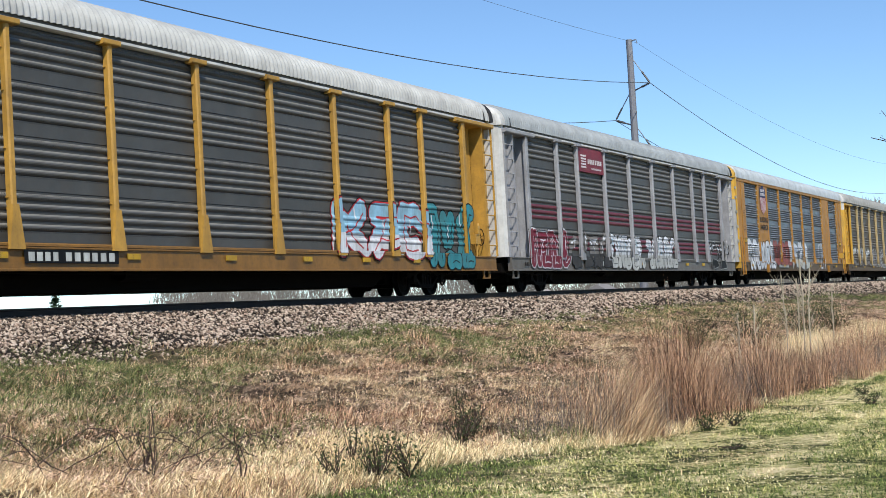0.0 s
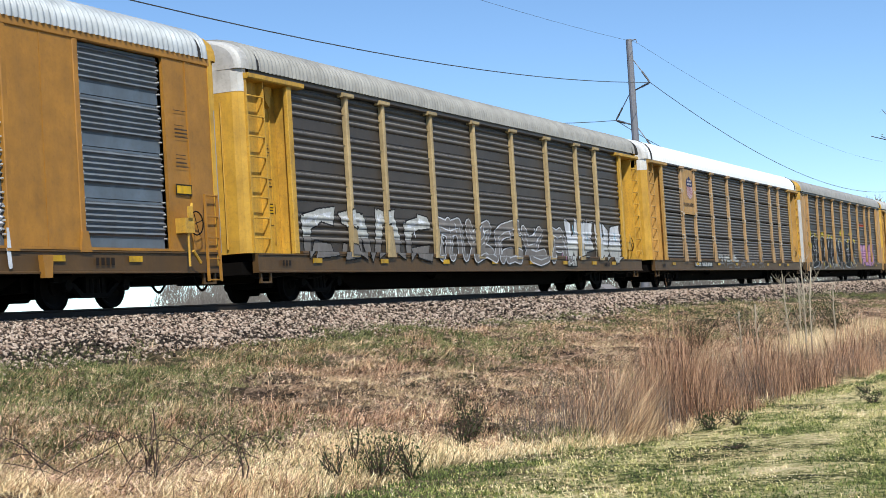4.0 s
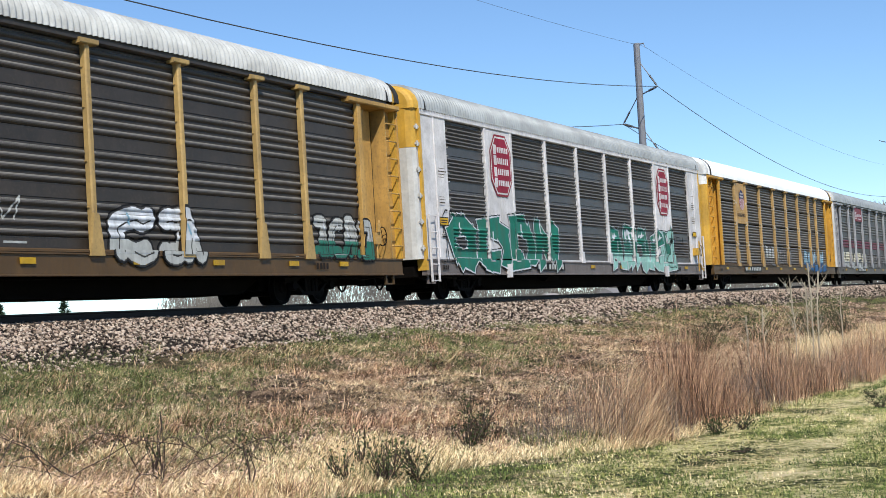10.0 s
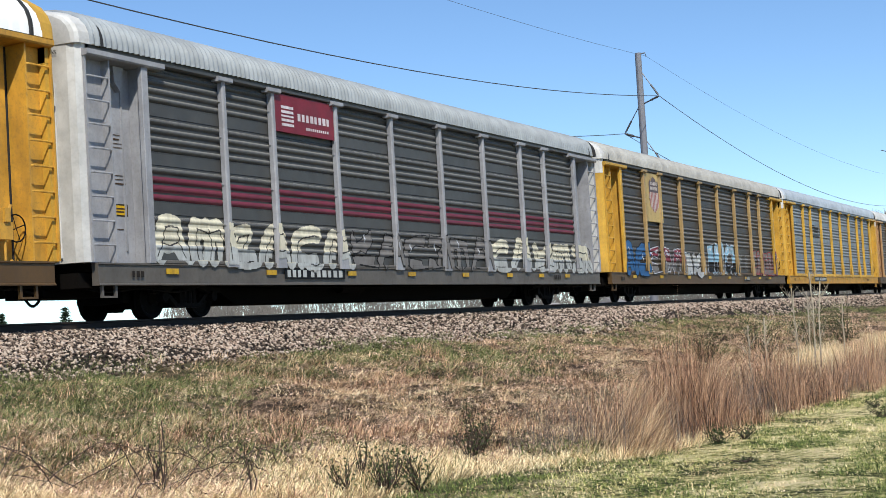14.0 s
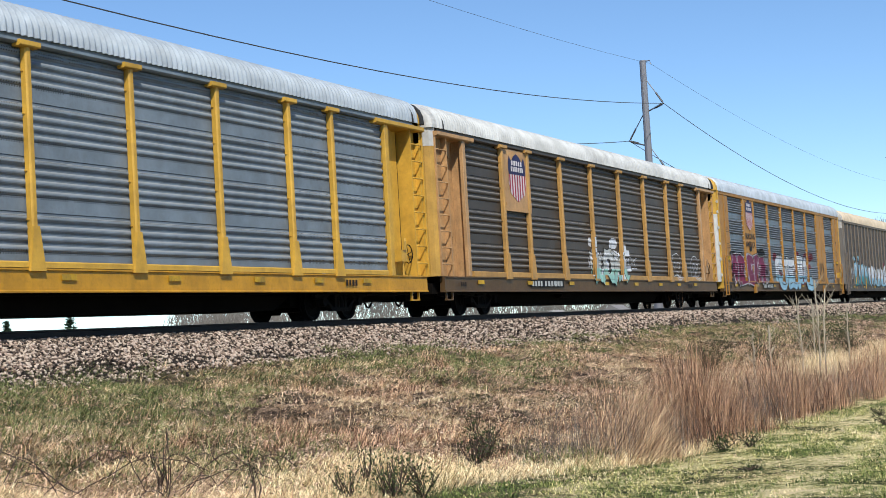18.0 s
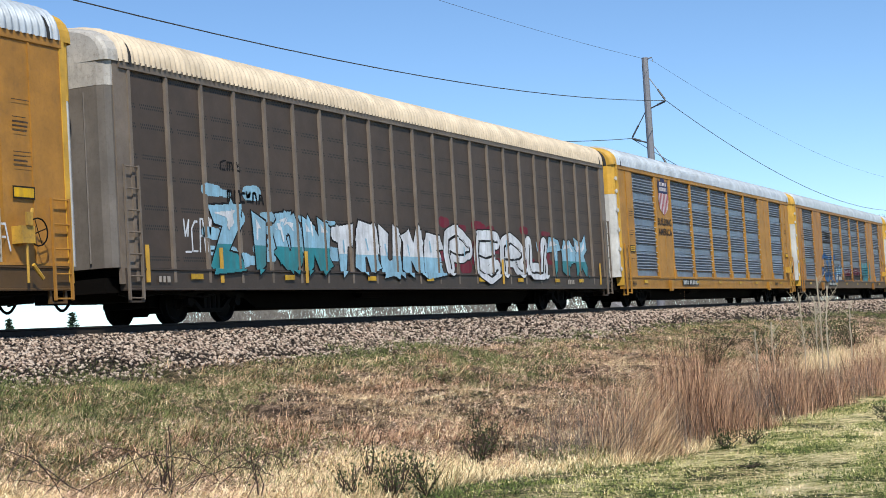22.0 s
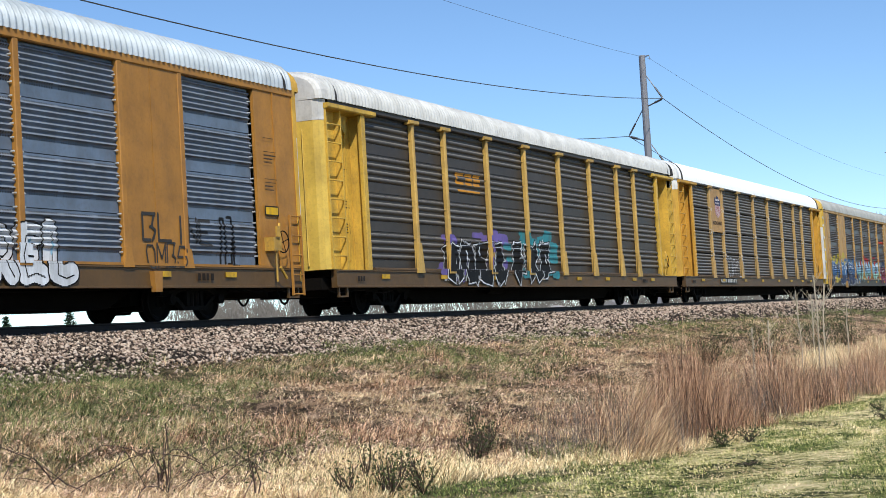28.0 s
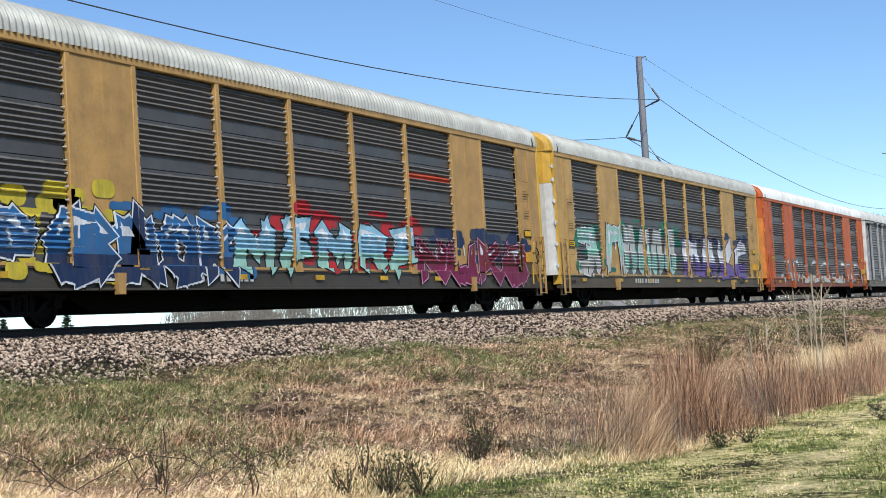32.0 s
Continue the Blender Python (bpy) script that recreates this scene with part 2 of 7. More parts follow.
def build_ground():
    xs = np.concatenate([[-3000, -1500, -700, -300, -150, -80, -40, -20, -8], np.arange(0, 8, 0.5), np.arange(8, 30, 0.13), np.arange(30, 70, 0.6), np.arange(70, 150, 3.0), [160, 200, 260, 350, 500, 800, 1500, 3500]])
    ys = np.concatenate([[-2500, -900, -400, -150, -60, -25, -12, -6, -2], np.arange(0, 4.2, 0.3), np.arange(4.2, 17.5, 0.13), np.arange(17.5, 22.2, 0.3), [23, 24, 27, 30, 40, 60, 100, 200, 400, 900, 2000, 3500]])
    gx, gy = np.meshgrid(xs, ys, indexing="ij")
    gz = ground_z(gx, gy)
    co = np.stack([gx, gy, gz], -1).reshape(-1, 3)
    nx, ny = len(xs), len(ys)
    i = (np.arange(nx - 1)[:, None] * ny + np.arange(ny - 1)[None]).ravel()
    faces = np.stack([i, i + ny, i + ny + 1, i + 1], -1)
    me = bpy.data.meshes.new("ground")
    me.from_pydata(co.tolist(), [], faces.tolist())
    me.shade_smooth()
    n = Nodes("earth_and_thatch")
    v = n.coords()
    y = n.add("SeparateXYZ", Vector=v).outputs[1]
    big, mid, fine = n.noise(0.35, 4, 0.6, v), n.noise(3.0, 5, 0.7, v), n.noise(38, 6, 0.8, v)
    slope = n.ramp(n.math("ADD", n.math("MULTIPLY", mid, 0.6), n.math("MULTIPLY", fine, 0.4)), [(0.41, (0.012, 0.008, 0.006)), (0.50, (0.09, 0.058, 0.038)), (0.61, (0.50, 0.35, 0.24))])
    slope = n.mix(n.ramp(big, [(0.45, (0, 0, 0)), (0.62, (0.7, 0.7, 0.7))]), slope, n.mix(fine, (0.03, 0.035, 0.012), (0.12, 0.12, 0.05)))
    turf, tuft = n.noise(1.1, 3, 0.6, v), n.noise(9.0, 4, 0.7, v)
    lawn = n.ramp(n.math("ADD", n.math("MULTIPLY", n.math("ADD", turf, tuft), 0.35), n.math("MULTIPLY", fine, 0.3)), [(0.42, (0.022, 0.030, 0.010)), (0.47, (0.12, 0.125, 0.036)), (0.51, (0.46, 0.42, 0.17)), (0.57, (0.80, 0.67, 0.41))])
    edge = n.math("ADD", y, n.math("MULTIPLY", n.math("SUBTRACT", mid, 0.5), 1.6))
    f = n.ramp(n.math("DIVIDE", edge, 10.0), [(0.47, (0, 0, 0)), (0.60, (1, 1, 1))])
    c = n.mix(f, lawn, slope)
    g = n.ramp(n.math("DIVIDE", n.math("ADD", edge, -14.0), 10.0), [(0.2, (0, 0, 0)), (0.25, (1, 1, 1))])
    g2 = n.ramp(n.math("DIVIDE", n.math("ADD", edge, -14.0), 10.0), [(0.8, (1, 1, 1)), (0.85, (0, 0, 0))])
    stone = n.ramp(fine, [(0.40, (0.012, 0.009, 0.008)), (0.58, (0.05, 0.038, 0.032)), (0.74, (0.30, 0.24, 0.20))])
    c = n.mix(n.math("MULTIPLY", g, g2), c, stone)
    n.bump(n.math("ADD", fine, mid), 0.9, 0.06)
    me.materials.append(n.done(c, 0.95, 0.0, 0.2))
    return tagged(new("ground", me), "grassy slope and mown lawn below the railway", "ground", kind="structure")


build_ground()


# ---- track ----
def build_track():
    prof = [(-0.075, -0.17), (0.075, -0.17), (0.075, -0.155), (0.012, -0.13), (0.012, -0.045), (0.036, -0.03), (0.036, -0.004), (0.028, 0), (-0.028, 0), (-0.036, -0.004), (-0.036, -0.03), (-0.012, -0.045), (-0.012, -0.13), (-0.075, -0.155)]
    rust = plain("rusty_rail", (0.020, 0.014, 0.011), 0.75, 0.1)
    track = tagged(empty("railway_track", 0, TRACK_Y, 0), "single railway track with rusty rails on wooden ties", "railway track", kind="structure")
    for s in (-0.7525, 0.7525):
        bm = bmesh.new()
        prism(bm, [(u + s, v) for u, v in prof], "x", -250, 520)
        part("rail", bm, rust, track)
    def tie(bm):
        prism(bm, [(-0.115, -0.30), (0.115, -0.30), (0.115, -0.19), (0.10, -0.172), (-0.10, -0.172), (-0.115, -0.19)], "y", -1.3, 1.3)
    me = shared("tie", tie)
    wood = plain("creosoted_wood", (0.05, 0.038, 0.03), 0.85, 0, 0.4, 20)
    for i in range(230):
        part("tie", me, wood, track, at=(6 + i * 0.53, 0, random.uniform(-0.01, 0.0)))


build_track()


# ---- ballast and plants ----
def stuff_mesh(name, co, faces, material, label, category):
    me = bpy.data.meshes.new(name)
    nf, k = faces.shape
    me.vertices.add(len(co))
    me.vertices.foreach_set("co", co.astype(np.float32).ravel())
    me.loops.add(nf * k)
    me.loops.foreach_set("vertex_index", faces.astype(np.int32).ravel())
    me.polygons.add(nf)
    me.polygons.foreach_set("loop_start", np.arange(0, nf * k, k, dtype=np.int32))
    me.update(calc_edges=True)
    me.materials.append(material)
    return tagged(new(name, me), label, category, kind="stuff")


RNG = np.random.default_rng(7)


def scatter(n, x0, x1, y0, y1, near=1.6):
    """Points over a stretch of ground, thinning out along the track."""
    u = RNG.random(n)
    x = x0 * (x1 / x0) ** (u ** near)
    return x, RNG.uniform(y0, y1, n)


def ballast_stones():
    oct_v = np.array([(1, 0, 0), (-1, 0, 0), (0, 1, 0), (0, -1, 0), (0, 0, 1), (0, 0, -1)], float)
    oct_f = np.array([(0, 2, 4), (2, 1, 4), (1, 3, 4), (3, 0, 4), (2, 0, 5), (1, 2, 5), (3, 1, 5), (0, 3, 5)])
    n = 56000
    x, _ = scatter(n, 15, 130, 0, 1, 1.1)
    reach = np.interp(x, [14, 20, 26, 32, 42, 50, 60, 130], [1.05, 1.1, 1.3, 1.55, 1.75, 1.2, 0.7, 0.6])
    y = 18.25 - (reach + 0.12 * np.sin(x * 2.3)) * RNG.random(n) ** 0.8 - 1.5 * RNG.random(n) ** 7
    size = RNG.uniform(0.017, 0.046, n) * (1 + np.clip((x - 30) / 90, 0, 1.2))
    c = np.stack([x, y, ground_z(x, y) + size * RNG.uniform(0.0, 0.9, n)], -1)
    v = oct_v[None] * (size[:, None, None] * RNG.uniform(0.55, 1.4, (n, 6, 1))) * [1.15, 1.0, 0.75] + RNG.normal(0, 0.006, (n, 6, 3))
    a, b = RNG.uniform(0, 6.28, n), RNG.uniform(-0.7, 0.7, n)
    rz = np.stack([np.cos(a), -np.sin(a), 0 * a, np.sin(a), np.cos(a), 0 * a, 0 * a, 0 * a, 0 * a + 1], -1).reshape(n, 3, 3)
    rx = np.stack([0 * b + 1, 0 * b, 0 * b, 0 * b, np.cos(b), -np.sin(b), 0 * b, np.sin(b), np.cos(b)], -1).reshape(n, 3, 3)
    v = np.einsum("nij,nkj->nki", rz @ rx, v) + c[:, None]
    f = (oct_f[None] + 6 * np.arange(n)[:, None, None]).reshape(-1, 3)
    m = leafy("crushed_stone", [(0.012, 0.009, 0.008), (0.05, 0.036, 0.03), (0.18, 0.13, 0.10), (0.46, 0.36, 0.29), (0.58, 0.47, 0.39), (0.24, 0.14, 0.10)], 0.9, 0.3)
    stuff_mesh("ballast", v.reshape(-1, 3), f, m, "pinkish grey crushed stone along the track", "ballast")


def blades(name, x, y, h, w, lean, material, label, category, curl=0.3, wind=(0, 0)):
    """Tapered bent blades standing on the ground."""
    n = len(x)
    a = RNG.uniform(0, 6.283, n)
    d = np.stack([np.cos(a), np.sin(a), 0 * a], -1)
    side = np.stack([-np.sin(a), np.cos(a), 0 * a], -1)
    side = np.where((RNG.random(n) < 0.6)[:, None], np.stack([np.full(n, 0.42), np.full(n, 0.9), 0 * a], -1)[:, [1, 0, 2]] * [1, -1, 1], side)
    base = np.stack([x, y, ground_z(x, y) - 0.015], -1)
    tilt = RNG.uniform(0.0, 1.0, n)[:, None] * lean
    blow = np.zeros((n, 3))
    blow[:, :2] = wind
    tip_dir = d * tilt + blow + np.array([0, 0, 1.0])
    tip_dir /= np.linalg.norm(tip_dir, axis=1)[:, None]
    mid = base + tip_dir * (h * 0.55)[:, None] * 1.0
    tip = mid + (tip_dir * (1 - curl) + d * curl * RNG.uniform(0.3, 1.4, n)[:, None] - np.array([0, 0, curl * 0.25])) * (h * 0.45)[:, None]
    ww = w[:, None] * side
    co = np.stack([base - ww, base + ww, mid + ww * 0.7, mid - ww * 0.7, tip], 1).reshape(-1, 3)
    o = 5 * np.arange(n)[:, None]
    tris = np.concatenate([o + [[0, 1, 2]], o + [[0, 2, 3]], o + [[3, 2, 4]]], 1).reshape(-1, 3)
    return stuff_mesh(name, co, tris, material, label, category)


def patch(x, y, s, seed):
    """Smooth 0..1 pattern that makes grass grow in drifts."""
    q = np.random.default_rng(seed)
    v = np.zeros_like(x)
    for i in range(6):
        a, f = q.uniform(0, 6.28), s * q.uniform(0.6, 2.2)
        v += np.sin((x * np.cos(a) * 0.6 + y * np.sin(a)) * f + q.uniform(0, 6.28))
    return 0.5 + v / 6


STRAW = leafy("dry_straw", [(0.020, 0.012, 0.008), (0.15, 0.086, 0.05), (0.72, 0.46, 0.27), (1.0, 0.75, 0.48), (0.66, 0.37, 0.21)])
LITTER = leafy("dead_leaves", [(0.022, 0.012, 0.009), (0.16, 0.09, 0.06), (0.62, 0.40, 0.28), (0.94, 0.70, 0.53), (0.38, 0.19, 0.12)], 0.75, 0.6)
PALE = leafy("pale_straw", [(0.10, 0.065, 0.03), (0.74, 0.54, 0.29), (0.98, 0.80, 0.50), (1.0, 0.87, 0.61)])
GREYSTALK = leafy("grey_stalks", [(0.04, 0.03, 0.025), (0.13, 0.10, 0.085), (0.34, 0.28, 0.24)])
GREEN = leafy("slope_grass", [(0.014, 0.022, 0.008), (0.065, 0.085, 0.03), (0.22, 0.24, 0.08), (0.46, 0.42, 0.20)])
LAWN = leafy("lawn_grass", [(0.05, 0.07, 0.02), (0.26, 0.28, 0.07), (0.64, 0.58, 0.22), (0.90, 0.76, 0.42), (0.97, 0.83, 0.54)])
LUSH = leafy("lush_grass", [(0.015, 0.028, 0.007), (0.06, 0.09, 0.022), (0.19, 0.24, 0.06), (0.48, 0.48, 0.17)], 0.7, 0.7)
RUSSET = leafy("russet_stalks", [(0.012, 0.006, 0.004), (0.07, 0.032, 0.02), (0.30, 0.15, 0.09), (0.86, 0.54, 0.34), (0.20, 0.09, 0.055)], 0.75, 0.8)
WEED = leafy("weed_leaves", [(0.014, 0.024, 0.008), (0.045, 0.068, 0.022), (0.12, 0.14, 0.05)])
CANE = plain("bramble_cane", (0.055, 0.03, 0.022), 0.7)
BARK = plain("young_bark", (0.42, 0.36, 0.27), 0.8, 0, 0.3, 30)


def wedge(n, x0, x1, lo, hi, near):
    """Points along the track between two lines that run beside it."""
    x = x0 * (x1 / x0) ** (RNG.random(n) ** near)
    a = np.maximum(lo(x), 0.135 * x)
    b = np.minimum(hi(x), 0.97 * x + 0.8)
    y = a + (b - a) * RNG.random(n)
    return x[b > a], y[b > a]


def in_view(x, y):
    return (y > 0.135 * x) & (y < 1.0 * x + 1.0)


def tussocks(name, n, x0, x1, y0, y1, each, h0, h1, spread, material, label, want, near=1.4, wind=(0, 0)):
    """Clumps of blades fanning out from common roots."""
    cx, cy = scatter(n, x0, x1, y0, y1, near)
    keep = in_view(cx, cy) & (cy > lawn_edge(cx) - 0.1) & (RNG.random(n) < want(cx, cy))
    cx, cy = cx[keep], cy[keep]
    m = len(cx)
    size = RNG.uniform(0.55, 1.25, m)
    x = (cx[:, None] + RNG.normal(0, 0.06, (m, each)) * size[:, None] * spread).ravel()
    y = (cy[:, None] + RNG.normal(0, 0.06, (m, each)) * size[:, None] * spread).ravel()
    h = (RNG.uniform(h0, h1, (m, each)) * size[:, None]).ravel()
    blades(name, x, y, h, RNG.uniform(0.0018, 0.0045, len(x)) * (1 + np.clip((x - 20) / 40, 0, 1.2)), 1.5, material, label, "grass tufts", 0.55, wind)


def combed(name, n, x0, x1, y1, each, h0, h1, material, label, want, blow=3.2):
    """Bundles of long blades pressed flat down the slope, each bundle lying its own way."""
    cx, cy = wedge(n, x0, x1, lambda x: lawn_edge(x) + 0.1, lambda x: 0 * x + y1, 1.1)
    keep = RNG.random(len(cx)) < want(cx, cy)
    cx, cy = cx[keep], cy[keep]
    m = len(cx)
    a = -1.35 + RNG.normal(0, 0.9, m)
    w = np.stack([np.cos(a), np.sin(a)], -1) * RNG.uniform(0.3, 1.0, m)[:, None] * blow
    wind = np.repeat(w, each, 0) + RNG.normal(0, 0.6, (m * each, 2))
    far = 1 + np.clip((cx - 14) / 26, 0, 1.3)
    x = (cx[:, None] + RNG.normal(0, 0.09, (m, each)) * far[:, None]).ravel()
    y = (cy[:, None] + RNG.normal(0, 0.09, (m, each)) * far[:, None]).ravel()
    h = (RNG.uniform(h0, h1, (m, each)) * RNG.uniform(0.6, 1.3, m)[:, None]).ravel()
    blades(name, x, y, h, RNG.uniform(0.0016, 0.0045, len(x)) * np.repeat(far, each), 0.7, material, label, "dry grass", 0.25, wind)


def plants():
    # flattened straw, dead leaves and finer thatch on the slope
    combed("thatch", 3600, 9.5, 70, 16.4, 26, 0.08, 0.30, STRAW, "matted dry straw-coloured grass on the slope", lambda x, y: np.clip(0.40 + 1.5 * (patch(x, y, 0.9, 3) - 0.35), 0.4, 1))
    combed("pale_thatch", 2200, 9.5, 60, 14.5, 24, 0.10, 0.34, PALE, "pale straw lying in swathes down the slope", lambda x, y: np.clip(0.14 + 2.2 * (patch(x, y, 1.3, 91) - 0.46), 0.05, 1))
    combed("slope_thatch", 1900, 13, 34, 13.4, 24, 0.06, 0.24, STRAW, "loose dead grass over the middle of the slope", lambda x, y: np.clip(0.8 - 0.5 * np.abs(y - 11.2), 0.1, 1))
    x, y = wedge(60000, 9.5, 70, lambda x: lawn_edge(x) + 0.25 * RNG.normal(0, 1, len(x)), lambda x: 0 * x + 15.8, 1.1)
    n = len(x)
    blades("short_thatch", x, y, RNG.uniform(0.05, 0.16, n), RNG.uniform(0.002, 0.005, n) * (1 + np.clip((x - 14) / 24, 0, 1.4)), 6.0, STRAW, "short flattened straw on the slope", "dry grass", 0.3)
    x, y = wedge(170000, 10, 80, lambda x: lawn_edge(x) + 0.8, lambda x: 0 * x + 15.2, 1.3)
    keep = RNG.random(len(x)) < np.clip(0.45 + 2.0 * (patch(x, y, 0.9, 51) - 0.35), 0.45, 1)
    x, y = x[keep], y[keep]
    n = len(x)
    c = np.stack([x, y, ground_z(x, y) + RNG.uniform(0.0, 0.07, n)], -1)
    u = RNG.normal(0, 1, (n, 3)) * [1, 1, 0.5] + [0.0, -0.7, -0.1]
    v = RNG.normal(0, 1, (n, 3)) * [1, 1, 0.6]
    u *= (RNG.uniform(0.010, 0.034, n) * (1 + np.clip((x - 20) / 45, 0, 1.2)) / np.linalg.norm(u, axis=1))[:, None]
    v *= (RNG.uniform(0.004, 0.011, n) * (1 + np.clip((x - 20) / 45, 0, 1.2)) / np.linalg.norm(v, axis=1))[:, None]
    co = np.stack([c - u, c + v, c + u, c - v], 1).reshape(-1, 3)
    stuff_mesh("leaf_litter", co, (4 * np.arange(n)[:, None] + np.arange(4)), LITTER, "dead leaves and stems strewn on the slope", "leaf litter")
    tussocks("straw_tufts", 4200, 9.3, 60, 5.2, 15.0, 36, 0.05, 0.20, 2.0, PALE, "pale dry grass tufts on the slope", lambda x, y: np.clip(-0.12 + 1.5 * (patch(x, y, 0.8, 21) - 0.4) + np.clip((9.0 - y) / 3.0, 0, 0.8), 0, 1), 1.3, (0.1, -0.5))
    tussocks("green_tufts", 10500, 10, 90, 6.5, 16.9, 30, 0.07, 0.26, 1.7, GREEN, "green grass tufts below the ballast", lambda x, y: np.clip(-0.30 + 1.9 * (patch(x, y, 0.9, 8) - 0.40) + np.clip((y - 10.0) / 3.0, -0.35, 1.0), 0, 1), 1.15, (0.2, -0.35))
    tussocks("foot_tufts", 900, 10.5, 17, 5.6, 7.6, 36, 0.06, 0.20, 1.8, LUSH, "green spring grass at the foot of the slope", lambda x, y: np.clip(2.2 * (patch(x, y, 1.2, 77) - 0.45), 0, 1), 1.0)
    tussocks("dark_tufts", 2200, 10, 45, 5.8, 14.5, 26, 0.10, 0.40, 1.5, RUSSET, "brown dead weed tufts on the slope", lambda x, y: np.clip(1.7 * (patch(x, y, 1.3, 31) - 0.42), 0, 1), 1.2, (0.1, -0.3))
    x, y = wedge(84000, 9.3, 19, lambda x: lawn_edge(x) + 0.1 * RNG.normal(0, 1, len(x)), lambda x: lawn_edge(x) + 3.4, 1.0)
    keep = RNG.random(len(x)) < np.clip(0.32 + 2.0 * (patch(x, y, 1.6, 63) - 0.36) - 0.25 * (y - lawn_edge(x) - 1.3), 0, 1)
    x, y = x[keep], y[keep]
    blades("pale_mat", x, y, RNG.uniform(0.06, 0.28, len(x)), RNG.uniform(0.002, 0.005, len(x)), 3.0, PALE, "bleached straw bent over along the lawn", "dry grass", 0.6, (0.1, -0.7))
    # lawn: short turf in green and bleached patches
    x, y = wedge(190000, 10, 34, lambda x: 0 * x, lambda x: lawn_edge(x) + 0.15 * RNG.normal(0, 1, len(x)), 1.15)
    q = 0.5 + (patch(x, y, 1.5, 6) - 0.5) * 0.7 + (patch(x, y, 4.2, 12) - 0.5) * 0.8 + 0.10 * np.clip((14.5 - x) / 4, -0.5, 0.5) + RNG.normal(0, 0.05, len(x))
    for name, pick, mat, tall, label in (("lawn", (q > 0.46) & (q <= 0.60), LAWN, 0.06, "mown lawn of green and straw-yellow patches"), ("lush_turf", q > 0.60, LUSH, 0.07, "dark green patches in the mown lawn"), ("bleached_turf", q <= 0.46, PALE, 0.045, "bleached tan patches in the mown lawn")):
        n = int(pick.sum())
        blades(name, x[pick], y[pick], RNG.uniform(0.35, 1.0, n) * tall, RNG.uniform(0.003, 0.008, n), 4.0, mat, label, "lawn", 0.5)
    # coarser clumps in the lawn
    for name, count, mat, tall, lean, label in (("lawn_clumps", 1700, LUSH, 0.09, 2.2, "darker green clumps in the lawn"), ("lawn_straw", 1500, PALE, 0.08, 4.5, "pale dead grass lying in the lawn"), ("spring_clumps", 900, LAWN, 0.09, 2.2, "fresh green and yellow clumps in the lawn")):
        cx, cy = wedge(count * 2, 10, 34, lambda x: 0 * x, lambda x: lawn_edge(x) + 0.1, 1.1)
        keep = RNG.random(len(cx)) < np.clip(0.35 + 2.4 * (patch(cx, cy, 2.0, count + len(name)) - 0.5), 0, 1)
        cx, cy = cx[keep], cy[keep]
        x = (cx[:, None] + RNG.normal(0, 0.05, (len(cx), 20))).ravel()
        y = (cy[:, None] + RNG.normal(0, 0.05, (len(cx), 20))).ravel()
        blades(name, x, y, RNG.uniform(0.3, 1.0, len(x)) * tall, RNG.uniform(0.003, 0.006, len(x)), lean, mat, label, "lawn", 0.5)
    # russet thicket along the lawn; its near end leans over and is paler
    x, y = wedge(64000, 15.2, 75, lambda x: lawn_edge(x) - 0.05 + 0.18 * RNG.random(len(x)), lambda x: lawn_edge(x) + 1.9, 1.2)
    d = y - lawn_edge(x)
    wall = np.clip((x - 0.55 * d - 15.3) / 1.6, 0, 1)
    keep = (RNG.random(len(x)) < np.clip(1.3 - d / (0.6 + 1.0 * wall), 0, 1)) & (RNG.random(len(x)) < 0.25 + wall) & (patch(x, y, 3.4, 17) > np.interp(x, [16, 20, 30], [0.3, 0.38, 0.42]))
    x, y, wall, d = x[keep], y[keep], wall[keep], d[keep]
    n = len(x)
    h = RNG.uniform(0.3, 1.0, n) * (0.55 + 0.55 * wall) * (0.3 + 1.35 * patch(x, y, 2.6, 19)) * np.clip(0.55 + d * 0.8, 0.45, 1.05) * np.interp(x, [15, 18, 22, 40], [1.1, 1.08, 0.9, 0.62])
    for name, pick, mat, wind in (("russet_thicket", wall > 0.75, RUSSET, (0.02, -0.05)), ("leaning_thicket", (wall <= 0.75) & (wall > 0.15), STRAW, (0.32, -0.62))):
        blades(name, x[pick], y[pick], h[pick], RNG.uniform(0.0012, 0.0034, int(pick.sum())), 0.75, mat, "thicket of dry russet stalks beside the lawn", "dry brush", 0.2, wind)
    x, y = wedge(7000, 15.8, 70, lambda x: lawn_edge(x) + 0.1, lambda x: lawn_edge(x) + 1.7, 1.1)
    blades("grey_stalks", x, y, RNG.uniform(0.4, 1.1, len(x)) * np.interp(x, [15, 22, 40], [1.0, 0.9, 0.65]), RNG.uniform(0.001, 0.0028, len(x)), 0.5, GREYSTALK, "thin grey dead stems in the thicket", "dry brush", 0.2)
    # pale tall grass farther along
    x, y = wedge(16000, 27, 60, lambda x: lawn_edge(x) + 1.2, lambda x: lawn_edge(x) + 3.4, 1.0)
    keep = patch(x, y, 0.6, 41) > 0.48
    x, y = x[keep], y[keep]
    blades("pale_tall_grass", x, y, RNG.uniform(0.25, 0.75, len(x)), RNG.uniform(0.002, 0.006, len(x)), 0.6, PALE, "tall pale dead grass on the slope", "dry grass", 0.3)


